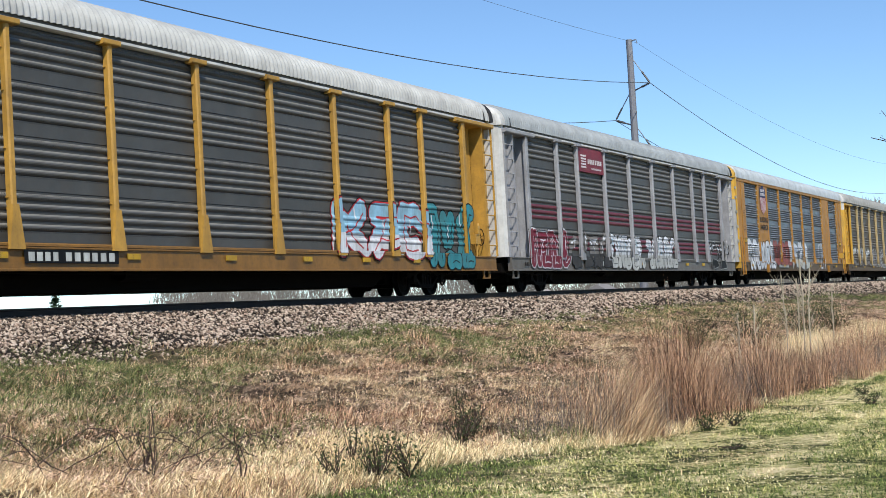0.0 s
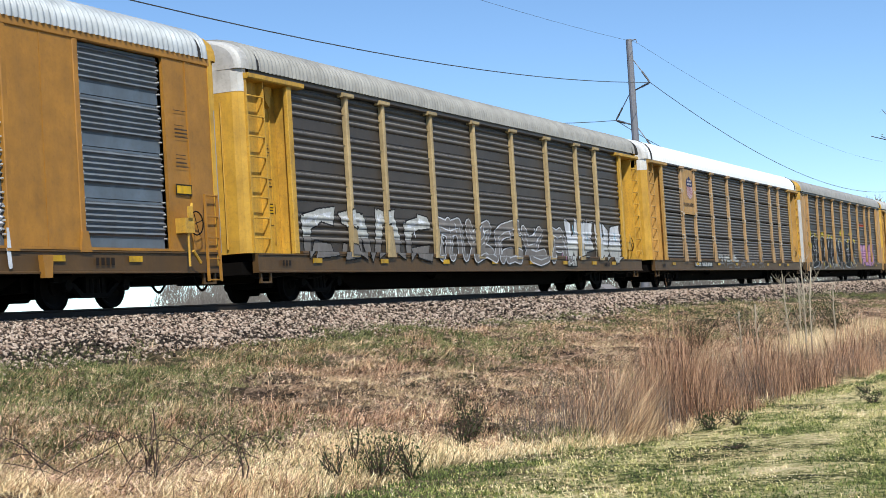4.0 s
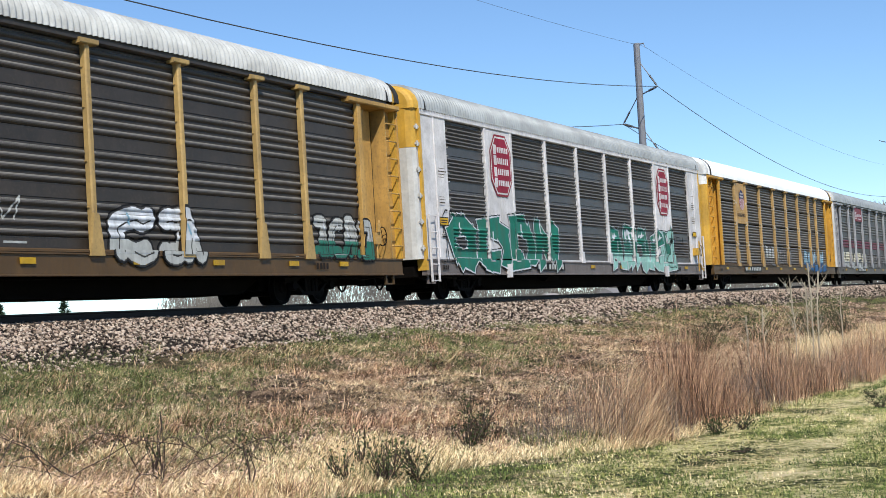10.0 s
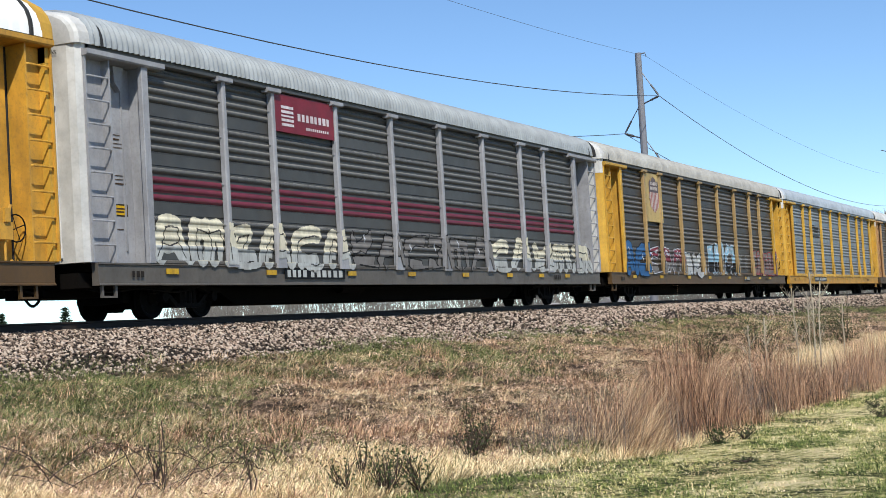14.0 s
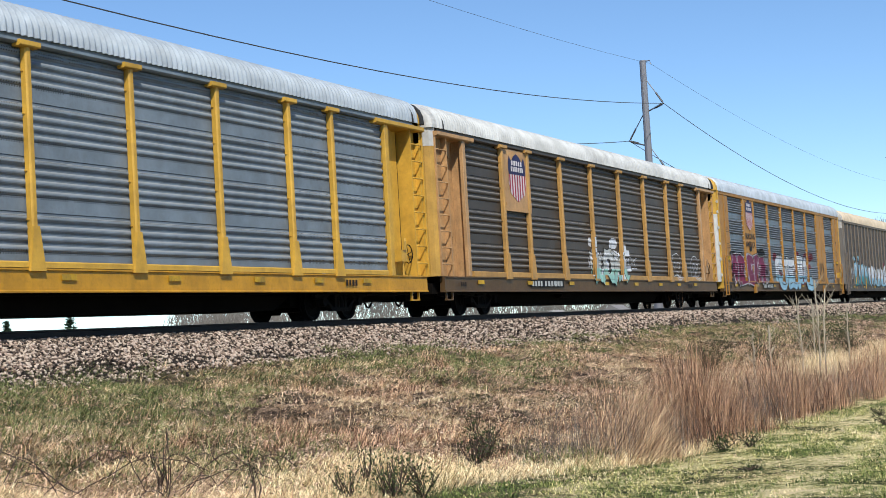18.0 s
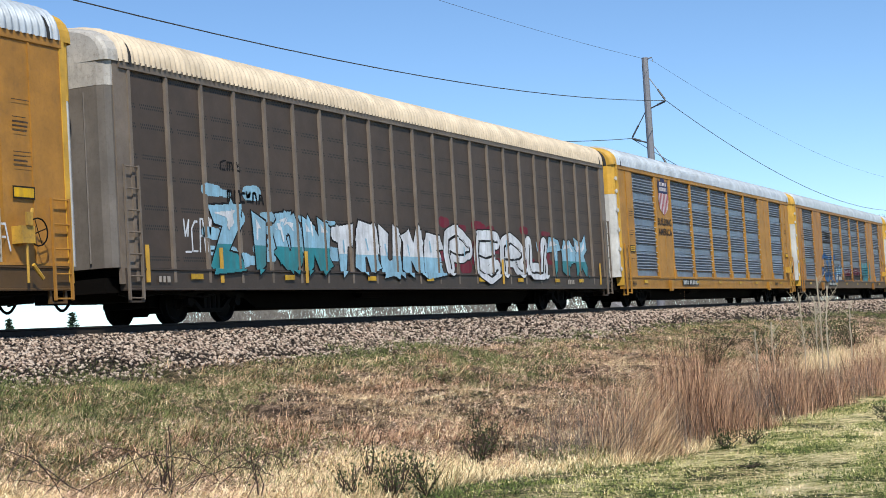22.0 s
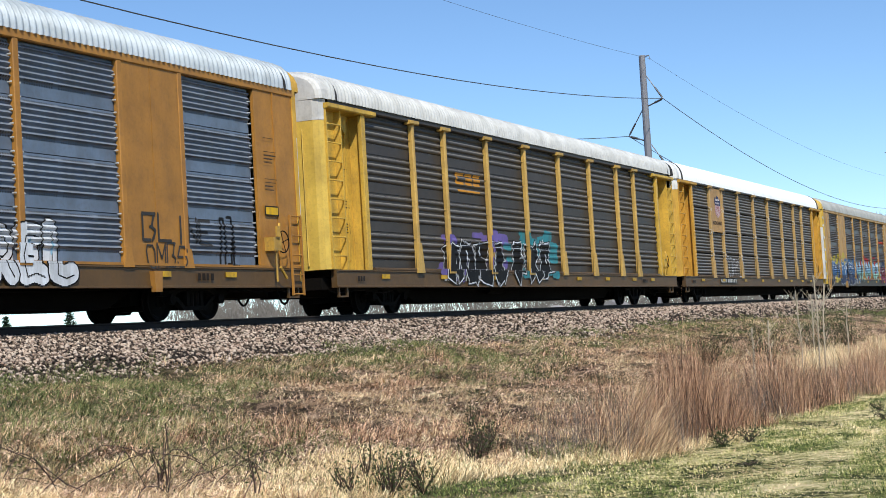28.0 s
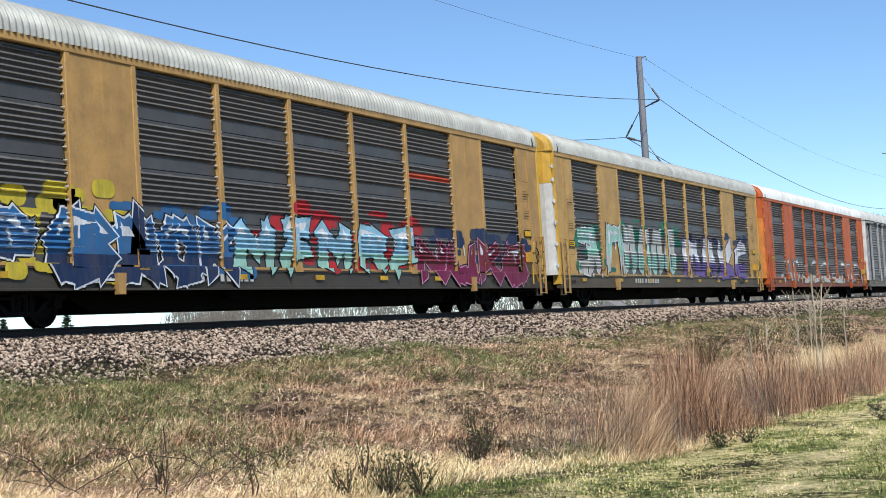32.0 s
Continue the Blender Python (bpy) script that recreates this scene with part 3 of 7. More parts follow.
def leafy_plant(x, y, h, w, leaves, name, label, stems=9):
    """Low plant or shrub: thin stems with many small leaves, leaves as one part."""
    q = np.random.default_rng(int(x * 37 + y * 11))
    z = float(ground_z(x, y))
    thing = tagged(empty(name, x, y, z), label, "shrub" if h > 0.5 else "weed")
    tips = []
    for i in range(stems):
        bm = bmesh.new()
        a = q.uniform(0, 6.28)
        r = w * q.uniform(0.15, 0.5)
        p = Vector((0, 0, 0))
        for u in (0.35, 0.7, 1.0):
            nxt = Vector((r * math.cos(a) * u + q.normal(0, 0.02), r * math.sin(a) * u + q.normal(0, 0.02), h * u * q.uniform(0.75, 1.05)))
            rod(bm, p, nxt, 0.006 * (1.6 - u), 4, 0.006 * (1.3 - u) + 0.001)
            tips.append((p, nxt))
            p = nxt
        part("stem", bm, CANE, thing)
    co, fa = [], []
    for i in range(leaves):
        a, b = tips[q.integers(len(tips))]
        c = np.array(a.lerp(b, q.uniform(0.1, 1.1))) + q.normal(0, 0.03 + 0.05 * w, 3)
        c[2] = max(c[2], 0.01)
        u, v = q.normal(0, 1, 3), q.normal(0, 1, 3)
        u /= np.linalg.norm(u)
        v -= u * (u @ v)
        v /= np.linalg.norm(v)
        l = q.uniform(0.010, 0.024) * (0.8 + 0.4 * h)
        o = len(co)
        co += [c - u * l, c + v * l * 0.45, c + u * l, c - v * l * 0.45]
        fa.append((o, o + 1, o + 2, o + 3))
    me = bpy.data.meshes.new("leaves")
    me.from_pydata([tuple(c) for c in co], [], fa)
    part("leaves", me, WEED, thing)
    return thing


def sapling(x, y, h, lean, name="sapling"):
    q = random.Random(int(x * 100))
    thing = tagged(empty(name, x, y, float(ground_z(x, y))), "thin pale leafless sapling on the slope", "sapling")
    bm = bmesh.new()
    pts = [Vector((lean * h * u * u + q.uniform(-0.015, 0.015), q.uniform(-0.015, 0.015), h * u)) for u in np.linspace(0, 1, 7)]
    tube(bm, pts, 0.014, 6)
    part("stem", bm, BARK, thing)
    for i in range(12):
        bm = bmesh.new()
        a = pts[0].lerp(pts[-1], q.uniform(0.35, 0.95))
        w, l = q.uniform(0, 6.28), q.uniform(0.15, 0.45) * h / 1.6
        b = a + Vector((math.cos(w) * l * 0.6, math.sin(w) * l * 0.6, l * 0.8))
        rod(bm, a, b, 0.007, 4, 0.003)
        rod(bm, a.lerp(b, 0.5), a.lerp(b, 0.5) + Vector((-math.sin(w) * l * 0.3, math.cos(w) * l * 0.3, l * 0.3)), 0.004, 4, 0.002)
        part("twig", bm, BARK, thing)


def bramble(x, y, canes, reach, seed):
    q = random.Random(seed)
    thing = tagged(empty("bramble", x, y, float(ground_z(x, y))), "arching dark bramble canes among dry grass", "bramble")
    for i in range(canes):
        a = q.uniform(-0.9, 0.9) + (math.pi if q.random() < 0.35 else 0)
        l, h = reach * q.uniform(0.6, 1.3), reach * q.uniform(0.22, 0.5)
        ox, oy = q.uniform(-0.5, 0.5), q.uniform(-0.4, 0.4)
        bm = bmesh.new()
        pts = []
        for u in np.linspace(0, 1, 9):
            d = l * u
            pts.append(Vector((ox + math.cos(a - 0.42) * d + q.uniform(-0.012, 0.012), oy + math.sin(a - 0.42) * d, h * math.sin(math.pi * min(1, u ** 1.25 * 0.8)) + q.uniform(-0.018, 0.018))))
        tube(bm, pts, 0.0045, 5)
        cane = part("cane", bm, CANE, thing)
        for p in pts[2:-1]:
            bm = bmesh.new()
            tube(bm, [p, p + Vector((q.uniform(-0.12, 0.12), q.uniform(-0.1, 0.1), q.uniform(0.0, 0.14)))], 0.0022, 4)
            part("twig", bm, CANE, cane)


def growth():
    leafy_plant(17.3, 4.75, 0.16, 0.42, 420, "leafy_weed", "dark green leafy weed at the lawn's edge")
    leafy_plant(17.8, 4.6, 0.16, 0.35, 260, "leafy_weed", "dark green leafy weed at the lawn's edge")
    leafy_plant(20.6, 3.45, 0.17, 0.6, 300, "leafy_weed", "dark green weed on the lawn")
    leafy_plant(22.5, 3.85, 0.14, 0.5, 200, "leafy_weed", "dark green weed on the lawn")
    leafy_plant(15.1, 3.9, 0.06, 0.4, 120, "leafy_weed", "flat green weed on the lawn")
    leafy_plant(30.5, 8.6, 0.75, 1.5, 2000, "shrub", "dark green spreading shrub on the slope", 26)
    leafy_plant(34.4, 8.3, 0.75, 1.0, 500, "shrub", "small dark twiggy shrub on the slope", 18)
    leafy_plant(38.6, 8.0, 0.95, 1.7, 2200, "shrub", "olive green shrub on the slope", 20)
    leafy_plant(46.0, 8.6, 1.3, 2.4, 2600, "shrub", "olive green shrub on the slope", 20)
    leafy_plant(40.5, 10.0, 0.9, 2.0, 1400, "shrub", "olive green shrub on the slope", 16)
    for x, y, h, l in ((30.6, 6.35, 2.1, 0.02), (30.2, 6.6, 1.8, -0.16), (31.4, 6.4, 1.9, 0.2), (27.5, 6.6, 1.3, 0.02), (35.0, 6.6, 1.5, 0.05), (37.1, 7.8, 1.7, -0.05), (25.5, 6.4, 1.1, -0.08)):
        sapling(x, y, h, l)
    for x, y, c, r, sd in ((10.4, 8.9, 4, 1.2, 1), (10.9, 8.2, 4, 0.9, 2), (11.6, 9.4, 3, 0.8, 3), (11.2, 7.7, 3, 0.9, 6), (11.8, 8.4, 3, 0.9, 8)):
        bramble(x, y, c, r, sd)
    for x, y, h, w, n, st in ((11.15, 7.25, 0.55, 0.12, 40, 3), (10.75, 7.9, 0.7, 0.16, 40, 4), (12.45, 6.6, 0.42, 0.55, 620, 24), (12.8, 6.45, 0.34, 0.5, 420, 18), (12.1, 6.9, 0.36, 0.4, 260, 12), (15.2, 7.0, 0.40, 0.5, 260, 18), (16.2, 7.3, 0.42, 0.5, 240, 14), (15.8, 7.15, 0.42, 0.5, 320, 16), (17.8, 8.2, 0.35, 0.3, 160, 8), (13.4, 7.4, 0.4, 0.3, 120, 8), (11.6, 8.6, 0.5, 0.3, 90, 6)):
        leafy_plant(x, y, h, w, n, "leafy_weed", "dark dead weed stalks among pale grass", st)


ballast_stones()
plants()
growth()


# ---- power line ----
WOODGREY = plain("weathered_steel_pole", (0.21, 0.21, 0.235), 0.6, 0.3, 0.2, 3.0)
WIRE = plain("aluminium_wire", (0.10, 0.10, 0.105), 0.5, 0.6)
SPAN = 146.0


def power_pole(x):
    pole = tagged(empty("power_pole", x, 34.0, -2.2), "tall slender grey power pole with staggered insulator arms", "power pole")
    bm = bmesh.new()
    rod(bm, (0, 0, 0), (0, 0, 21.2), 0.34, 12, 0.24)
    part("shaft", bm, WOODGREY, pole)
    bm = bmesh.new()
    tube(bm, [(0, 0, 21.1), (0, -0.55, 21.15), (0, -0.62, 20.85)], 0.05, 6)
    part("top_bracket", bm, WOODGREY, pole)
    for s, z in ((-1, 17.8), (1, 15.26), (-1, 12.7)):
        bm = bmesh.new()
        rod(bm, (0, 0.2 * s, z - 0.45), (0, 1.42 * s, z), 0.055, 8)
        for i in range(8):
            u = 0.45 + 0.06 * i
            rod(bm, (0, 0.2 * s + 1.22 * s * u, z - 0.45 + 0.45 * u), (0, 0.2 * s + 1.22 * s * (u + 0.02), z - 0.45 + 0.45 * (u + 0.02)), 0.10, 8)
        part("post_insulator", bm, WIRE, pole)
        bm = bmesh.new()
        rod(bm, (0, 0.2 * s, z + 1.9), (0, 1.42 * s, z), 0.035, 6)
        rod(bm, (0, 0.85 * s, z + 0.9), (0, 1.35 * s, z + 0.1), 0.07, 8)
        part("brace_insulator", bm, WIRE, pole)


for px in (108.0 - SPAN, 108.0, 108.0 + SPAN):
    power_pole(px)


def wire(y, z_pole, sag, r):
    bm = bmesh.new()
    for a in (108.0 - SPAN, 108.0):
        pts = [Vector((a + SPAN * u, y, z_pole - sag * 4 * u * (1 - u))) for u in np.linspace(0, 1, 33)]
        tube(bm, pts, r, 5)
    tagged(part("overhead_wire", bm, WIRE), "thin overhead power wire strung between poles", "power line", "wires of the power line")


wire(32.58, 15.6, 4.2, 0.026)
wire(35.42, 13.06, 4.2, 0.026)
wire(32.58, 10.5, 4.2, 0.026)
wire(33.4, 18.7, 2.4, 0.010)


# ---- distance ----
def far_trees():
    n = 60000
    # crowns of single trees along the skyline, over a low hedge
    count = 120
    mid = RNG.uniform(0.14, 0.72, count)
    size = RNG.uniform(0.55, 1.1, count) * np.where(mid > 0.6, 0.7, 1.0)
    own = RNG.integers(0, count, n)
    u, v = RNG.normal(0, 0.42, n), RNG.random(n) ** 0.7
    r = mid[own] + u * 0.011 * (0.35 + 1.2 * np.sin(np.pi * np.clip(v, 0, 0.97)))
    hedge = RNG.random(n) < 0.16
    r = np.where(hedge, RNG.uniform(0.14, 0.83, n), r)
    x = np.where(r < 0.5, RNG.uniform(560, 640, n), RNG.uniform(330, 370, n))
    c = np.stack([x, r * x, -2.4 + x * np.where(hedge, 0.012 * v, 0.056 * size[own] * v)], -1)
    tall, wide = RNG.uniform(0.8, 2.6, n) * x / 350, RNG.uniform(0.03, 0.14, n) * x / 350
    lean = RNG.normal(0, 0.35, n)
    side = np.stack([0.43 * wide, -0.9 * wide, 0 * wide], -1)
    tip = c + np.stack([0.43 * lean * tall, -0.9 * lean * tall, tall], -1)
    v = np.stack([c - side, c + side, tip], 1)
    f = np.arange(3 * n).reshape(-1, 3)
    m = leafy("bare_far_woods", [(0.10, 0.09, 0.08), (0.17, 0.155, 0.14), (0.26, 0.24, 0.215)])
    stuff_mesh("far_woods", v.reshape(-1, 3), f, m, "grey leafless woods beyond the track", "far woods")


def spruce(x, y, h):
    q = random.Random(int(x))
    t = tagged(empty("spruce", x, y, -2.4), "small dark evergreen standing beyond the track", "tree")
    bm = bmesh.new()
    rod(bm, (0, 0, 0), (0, 0, h), h * 0.02, 6, 0.02)
    part("trunk", bm, CANE, t)
    co, fa = [], []
    for i in range(900):
        z = h * q.uniform(0.12, 1.0)
        r = (h - z) * 0.44 * q.uniform(0.3, 1.1) + 0.05
        w = q.uniform(0, 6.28)
        c = Vector((r * math.cos(w), r * math.sin(w), z - r * 0.25))
        o = len(co)
        for _ in range(3):
            co.append(tuple(c + Vector((q.gauss(0, 1), q.gauss(0, 1), q.gauss(0, 0.5))) * h * 0.035))
        fa.append((o, o + 1, o + 2))
    me = bpy.data.meshes.new("crown")
    me.from_pydata(co, [], fa)
    part("crown", me, leafy("spruce_needles", [(0.015, 0.03, 0.018), (0.03, 0.055, 0.03), (0.05, 0.075, 0.04)]), t)


def house(x, y, w, d, h, wall, roof, label):
    b = tagged(empty("house", x, y, -2.4), label, "house")
    bm = bmesh.new()
    box(bm, -w / 2, w / 2, -d / 2, d / 2, 0, h)
    part("wall", bm, plain("siding", wall, 0.8), b)
    bm = bmesh.new()
    prism(bm, [(-d / 2 - 0.4, h), (d / 2 + 0.4, h), (0, h + d * 0.3)], "x", -w / 2 - 0.4, w / 2 + 0.4)
    part("roof", bm, plain("shingles", roof, 0.9), b)
    for i in range(4):
        bm = bmesh.new()
        u = -w / 2 + w * (i + 0.5) / 4
        box(bm, u - 0.5, u + 0.5, -d / 2 - 0.05, -d / 2 + 0.02, 1.0, 2.2)
        part("window", bm, plain("dark_pane", (0.03, 0.035, 0.04), 0.2), b)


far_trees()
spruce(250.0, 206.0, 10.2)
spruce(251.0, 224.0, 9.8)
house(524, 181, 12, 8, 6.0, (0.75, 0.75, 0.74), (0.20, 0.19, 0.19), "white gabled house far beyond the track")
house(520, 203, 12, 8, 5.4, (0.70, 0.69, 0.67), (0.30, 0.28, 0.27), "pale gabled house far beyond the track")


def bare_tree(x, y, h):
    """Tree just coming into leaf, branching four times."""
    q = random.Random(5)
    t = tagged(empty("tree", x, y, float(ground_z(x, y)) - 0.1), "nearly bare tree with fine twigs", "tree")
    trunk, twigs, leaves, fa = bmesh.new(), bmesh.new(), [], []
    def grow(p, d, l, r, depth):
        e = p + d * l
        rod(trunk if depth < 2 else twigs, p, e, r, 6 if depth < 2 else 4, r * 0.68)
        if depth >= 5:
            for _ in range(4):
                c = p.lerp(e, q.random()) + Vector((q.gauss(0, 0.05), q.gauss(0, 0.05), q.gauss(0, 0.05)))
                o = len(leaves)
                for _ in range(3):
                    leaves.append(tuple(c + Vector((q.gauss(0, 0.03), q.gauss(0, 0.03), q.gauss(0, 0.03)))))
                fa.append((o, o + 1, o + 2))
            return
        for _ in range(3 if depth < 4 else 2):
            n = (d + Vector((q.gauss(0, 0.48), q.gauss(0, 0.48), q.gauss(0.12, 0.3)))).normalized()
            grow(p.lerp(e, q.uniform(0.65, 1.0)), n, l * q.uniform(0.62, 0.82), r * 0.6, depth + 1)
    grow(Vector((0, 0, 0)), Vector((0, 0, 1)), h * 0.27, h * 0.02, 0)
    part("trunk", trunk, BARK, t)
    tagged(part("twigs", twigs, CANE, t), kind="stuff")
    me = bpy.data.meshes.new("leaves")
    me.from_pydata(leaves, [], fa)
    part("leaves", me, WEED, t)


bare_tree(63.0, 7.9, 12.8)


# ---- autorack cars ----
YELLOW, TAN, GOLD = hexcol(234, 182, 70), hexcol(206, 158, 92), hexcol(104, 76, 40)
SILVER, WHITE, ORANGE = hexcol(176, 176, 182), hexcol(226, 224, 222), hexcol(208, 96, 38)
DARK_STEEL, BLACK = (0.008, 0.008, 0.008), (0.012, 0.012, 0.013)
POSTS = [-11.85, -9.15, -7.2, -4.35, -1.45, 1.45, 4.35, 7.2, 9.15, 11.85]
SILL_Z0, SILL_Z1, EAVE = 0.63, 1.06, 5.00
ROOF_Z = 5.10          # lower edge of the roof sheets
PANEL_H = (EAVE - 0.06 - SILL_Z1) / 4
SKIN = -1.435           # plane of the side sheets
RIDGE = 0.042


LEDGE = {11: 0.11, 12: 0.15}   # height of the ledge below the sheets where it is tall
FINE = {4, 8, 19}       # cars with closely ribbed sheets and dark seams


def ridge_depth(z, fine=False, close=False):
    """How far the corrugated sheet stands out at height z above the sill."""
    u = (z - SILL_Z1 - 0.01) % PANEL_H
    if fine:
        if u < 0.05:
            return 0.0
        return 0.012 + 0.042 * abs(math.sin(math.pi * (u - 0.05) / ((PANEL_H - 0.05) / 7)))
    if close:
        return 0.014 + (0.052 * math.sin(math.pi * (u - 0.26) / 0.108) ** 2 if 0.26 < u < 0.908 else 0.0)
    u -= 0.26
    if u <= 0:
        return 0.0
    p = (PANEL_H - 0.26) / 4
    w = (u % p) / p
    return RIDGE * math.sin(math.pi * min(1, w / 0.72)) ** 0.7 if w < 0.72 else 0.0


def corrugated_sheet(width, fine=False, close=False):
    """One of the four stacked side sheets: a smooth band below, four rounded ridges above; or seven close ribs."""
    def build(bm):
        if fine:
            zs = [0.045] + [0.05 + (PANEL_H - 0.06) * i / 42 for i in range(43)]
            loop = [(SKIN - ridge_depth(SILL_Z1 + 0.01 + z, True), z) for z in zs]
            prism(bm, loop + [(SKIN + 0.05, zs[-1]), (SKIN + 0.05, 0.045)], "x", -width / 2, width / 2)
            return
        if close:
            zs = [0.004] + [0.26 + 0.108 * i / 6 for i in range(37)] + [PANEL_H - 0.012]
            loop = [(SKIN - ridge_depth(SILL_Z1 + 0.01 + z, False, True), z) for z in zs]
            prism(bm, loop + [(SKIN + 0.05, zs[-1]), (SKIN + 0.05, 0.004)], "x", -width / 2, width / 2)
            return
        p = (PANEL_H - 0.26) / 4
        zs = [0.0, 0.255]
        for i in range(4):
            zs += [0.26 + p * (i + 0.72 * w) for w in (0.0, 0.12, 0.3, 0.5, 0.7, 0.88, 1.0)]
        zs = sorted(set(zs)) + [PANEL_H - 0.008]
        loop = [(SKIN - ridge_depth(SILL_Z1 + 0.01 + z), z) for z in zs]
        loop[0] = (SKIN - 0.012, 0.0)
        loop[1] = (SKIN - 0.012, loop[1][1])
        loop = loop + [(SKIN + 0.05, zs[-1]), (SKIN + 0.05, 0.0)]
        prism(bm, loop, "x", -width / 2, width / 2)
    return shared(("sheet", round(width, 2), fine, close), build)


ARCH = [(-1.56, 0.0), (-1.558, 0.10), (-1.54, 0.22), (-1.47, 0.37), (-1.33, 0.51), (-1.08, 0.63), (-0.72, 0.71), (-0.3, 0.75), (0, 0.755)]
ARCH = ARCH + [(-y, z) for y, z in ARCH[-2::-1]]


def roof_mesh(ribs, reach=0.0):
    """Arched roof of ribbed sheets, or a taller one of nearly smooth sheets."""
    def build(bm):
        xs = []
        pitch = 0.17 if ribs else 0.28
        n = int((27.0 + reach) / pitch)
        pitch, tall = (27.0 + reach) / n, 1.0 if ribs else 1.22
        for i in range(n):
            x = -13.5 + i * pitch
            h = 0.062 if ribs else 0.008
            xs += [(x + pitch * u, h * v) for u, v in ((0, 0), (0.10, 0.5), (0.22, 0.95), (0.34, 1.0), (0.62, 0.5), (0.88, 0.04))]
        xs.append((13.5 + reach, 0))
        lines = []
        for x, h in xs:
            lines.append([bm.verts.new((x, y * (1 + h / 1.6), ROOF_Z + z * tall + h * (z > 0.05))) for y, z in ARCH])
        for a, b in zip(lines, lines[1:]):
            for i in range(len(ARCH) - 1):
                bm.faces.new((a[i], b[i], b[i + 1], a[i + 1]))
    return shared(("roof", ribs, reach), build, True)


def hood_mesh(tall=1.0):
    """The rounded end of the car above the end doors."""
    def build(bm):
        rows = []
        for x, k in ((0.42, 1.012), (0.06, 1.012), (-0.08, 1.0), (-0.17, 0.975), (-0.23, 0.94), (-0.26, 0.89)):
            rows.append([bm.verts.new((x, y * min(1.0, k + 0.02), ROOF_Z - 0.02 + (z * tall + 0.02) * k)) for y, z in ARCH])
        for a, b in zip(rows, rows[1:]):
            for i in range(len(ARCH) - 1):
                bm.faces.new((a[i], a[i + 1], b[i + 1], b[i]))
        bm.faces.new(rows[-1])
        bm.faces.new(rows[0][::-1])
    return shared(("hood", tall), build)


def gasket_mesh(tall=1.0):
    """Dark strip over the joint of hood and roof."""
    def build(bm):
        rows = [[bm.verts.new((x, y * k, ROOF_Z + z * tall * k - 0.012)) for y, z in ARCH] for x, k in ((0.40, 1.0), (0.40, 1.03), (0.47, 1.03), (0.47, 1.0))]
        for a, b in zip(rows, rows[1:]):
            for i in range(len(ARCH) - 1):
                bm.faces.new((a[i], a[i + 1], b[i + 1], b[i]))
    return shared(("gasket", tall), build)


def end_seal_mesh(tall=1.0):
    """Thick black bellows round the end of the roof."""
    def build(bm):
        rows = [[bm.verts.new((x, y * k, ROOF_Z + z * tall * k - 0.01)) for y, z in ARCH] for x, k in ((0.02, 1.0), (0.02, 1.04), (-0.10, 1.05), (-0.20, 1.02), (-0.22, 0.9))]
        for a, b in zip(rows, rows[1:]):
            for i in range(len(ARCH) - 1):
                bm.faces.new((a[i], a[i + 1], b[i + 1], b[i]))
    return shared(("end_seal", tall), build)


def door_loop(d):
    """Plan of the bowed pair of end doors, d metres proud."""
    half = [(0.30, -1.30), (0.03, -1.30), (0.03, -1.51 - d), (-0.08 - d, -1.51 - d), (-0.19 - d, -1.44 - d), (-0.24 - d, -1.30), (-0.26 - d, -0.6)]
    return half + [(-0.27 - d, 0)] + [(x, -y) for x, y in half[::-1]]


def end_door_mesh():
    return shared("end_door", lambda bm: prism(bm, door_loop(0.0), "z", SILL_Z1, ROOF_Z + 0.01))


def door_top_mesh(drop):
    """The upper part of the end doors, painted like the hood."""
    return shared(("door_top", drop), lambda bm: prism(bm, door_loop(0.006), "z", EAVE - drop, ROOF_Z + 0.005))


def post_mesh(cap=True):
    def build(bm):
        loop = [(-0.07, 0), (0.07, 0), (0.07, 0.10), (0.045, 0.13), (-0.045, 0.13), (-0.07, 0.10)]
        prism(bm, [(u, -1.47 - v) for u, v in loop], "z", SILL_Z1, EAVE - 0.05)
        prism(bm, [(-0.20, SILL_Z1 - 0.06), (0.20, SILL_Z1 - 0.06), (0.075, SILL_Z1 + 0.72), (-0.075, SILL_Z1 + 0.72)], "y", -1.625, -1.56)
        if cap:
            prism(bm, [(-1.47, EAVE - 0.10), (-1.64, EAVE - 0.09), (-1.655, EAVE - 0.07), (-1.655, EAVE + 0.01), (-1.47, EAVE + 0.015)], "x", -0.27, 0.27)
        for z in (1.9, 2.75, 3.75, 4.5):
            for u in (-0.085, 0.085):
                rod(bm, (u, -1.48, z), (u, -1.53, z), 0.016, 5)
    return shared(("post", cap), build)


def flat_post_mesh(w, z0=SILL_Z1, z1=EAVE):
    def build(bm):
        prism(bm, [(-w / 2, -1.46), (w / 2, -1.46), (w / 2, -1.55), (w / 2 - 0.012, -1.562), (-w / 2 + 0.012, -1.562), (-w / 2, -1.55)], "z", z0, z1)
    return shared(("flat_post", round(w, 2), z0, z1), build)


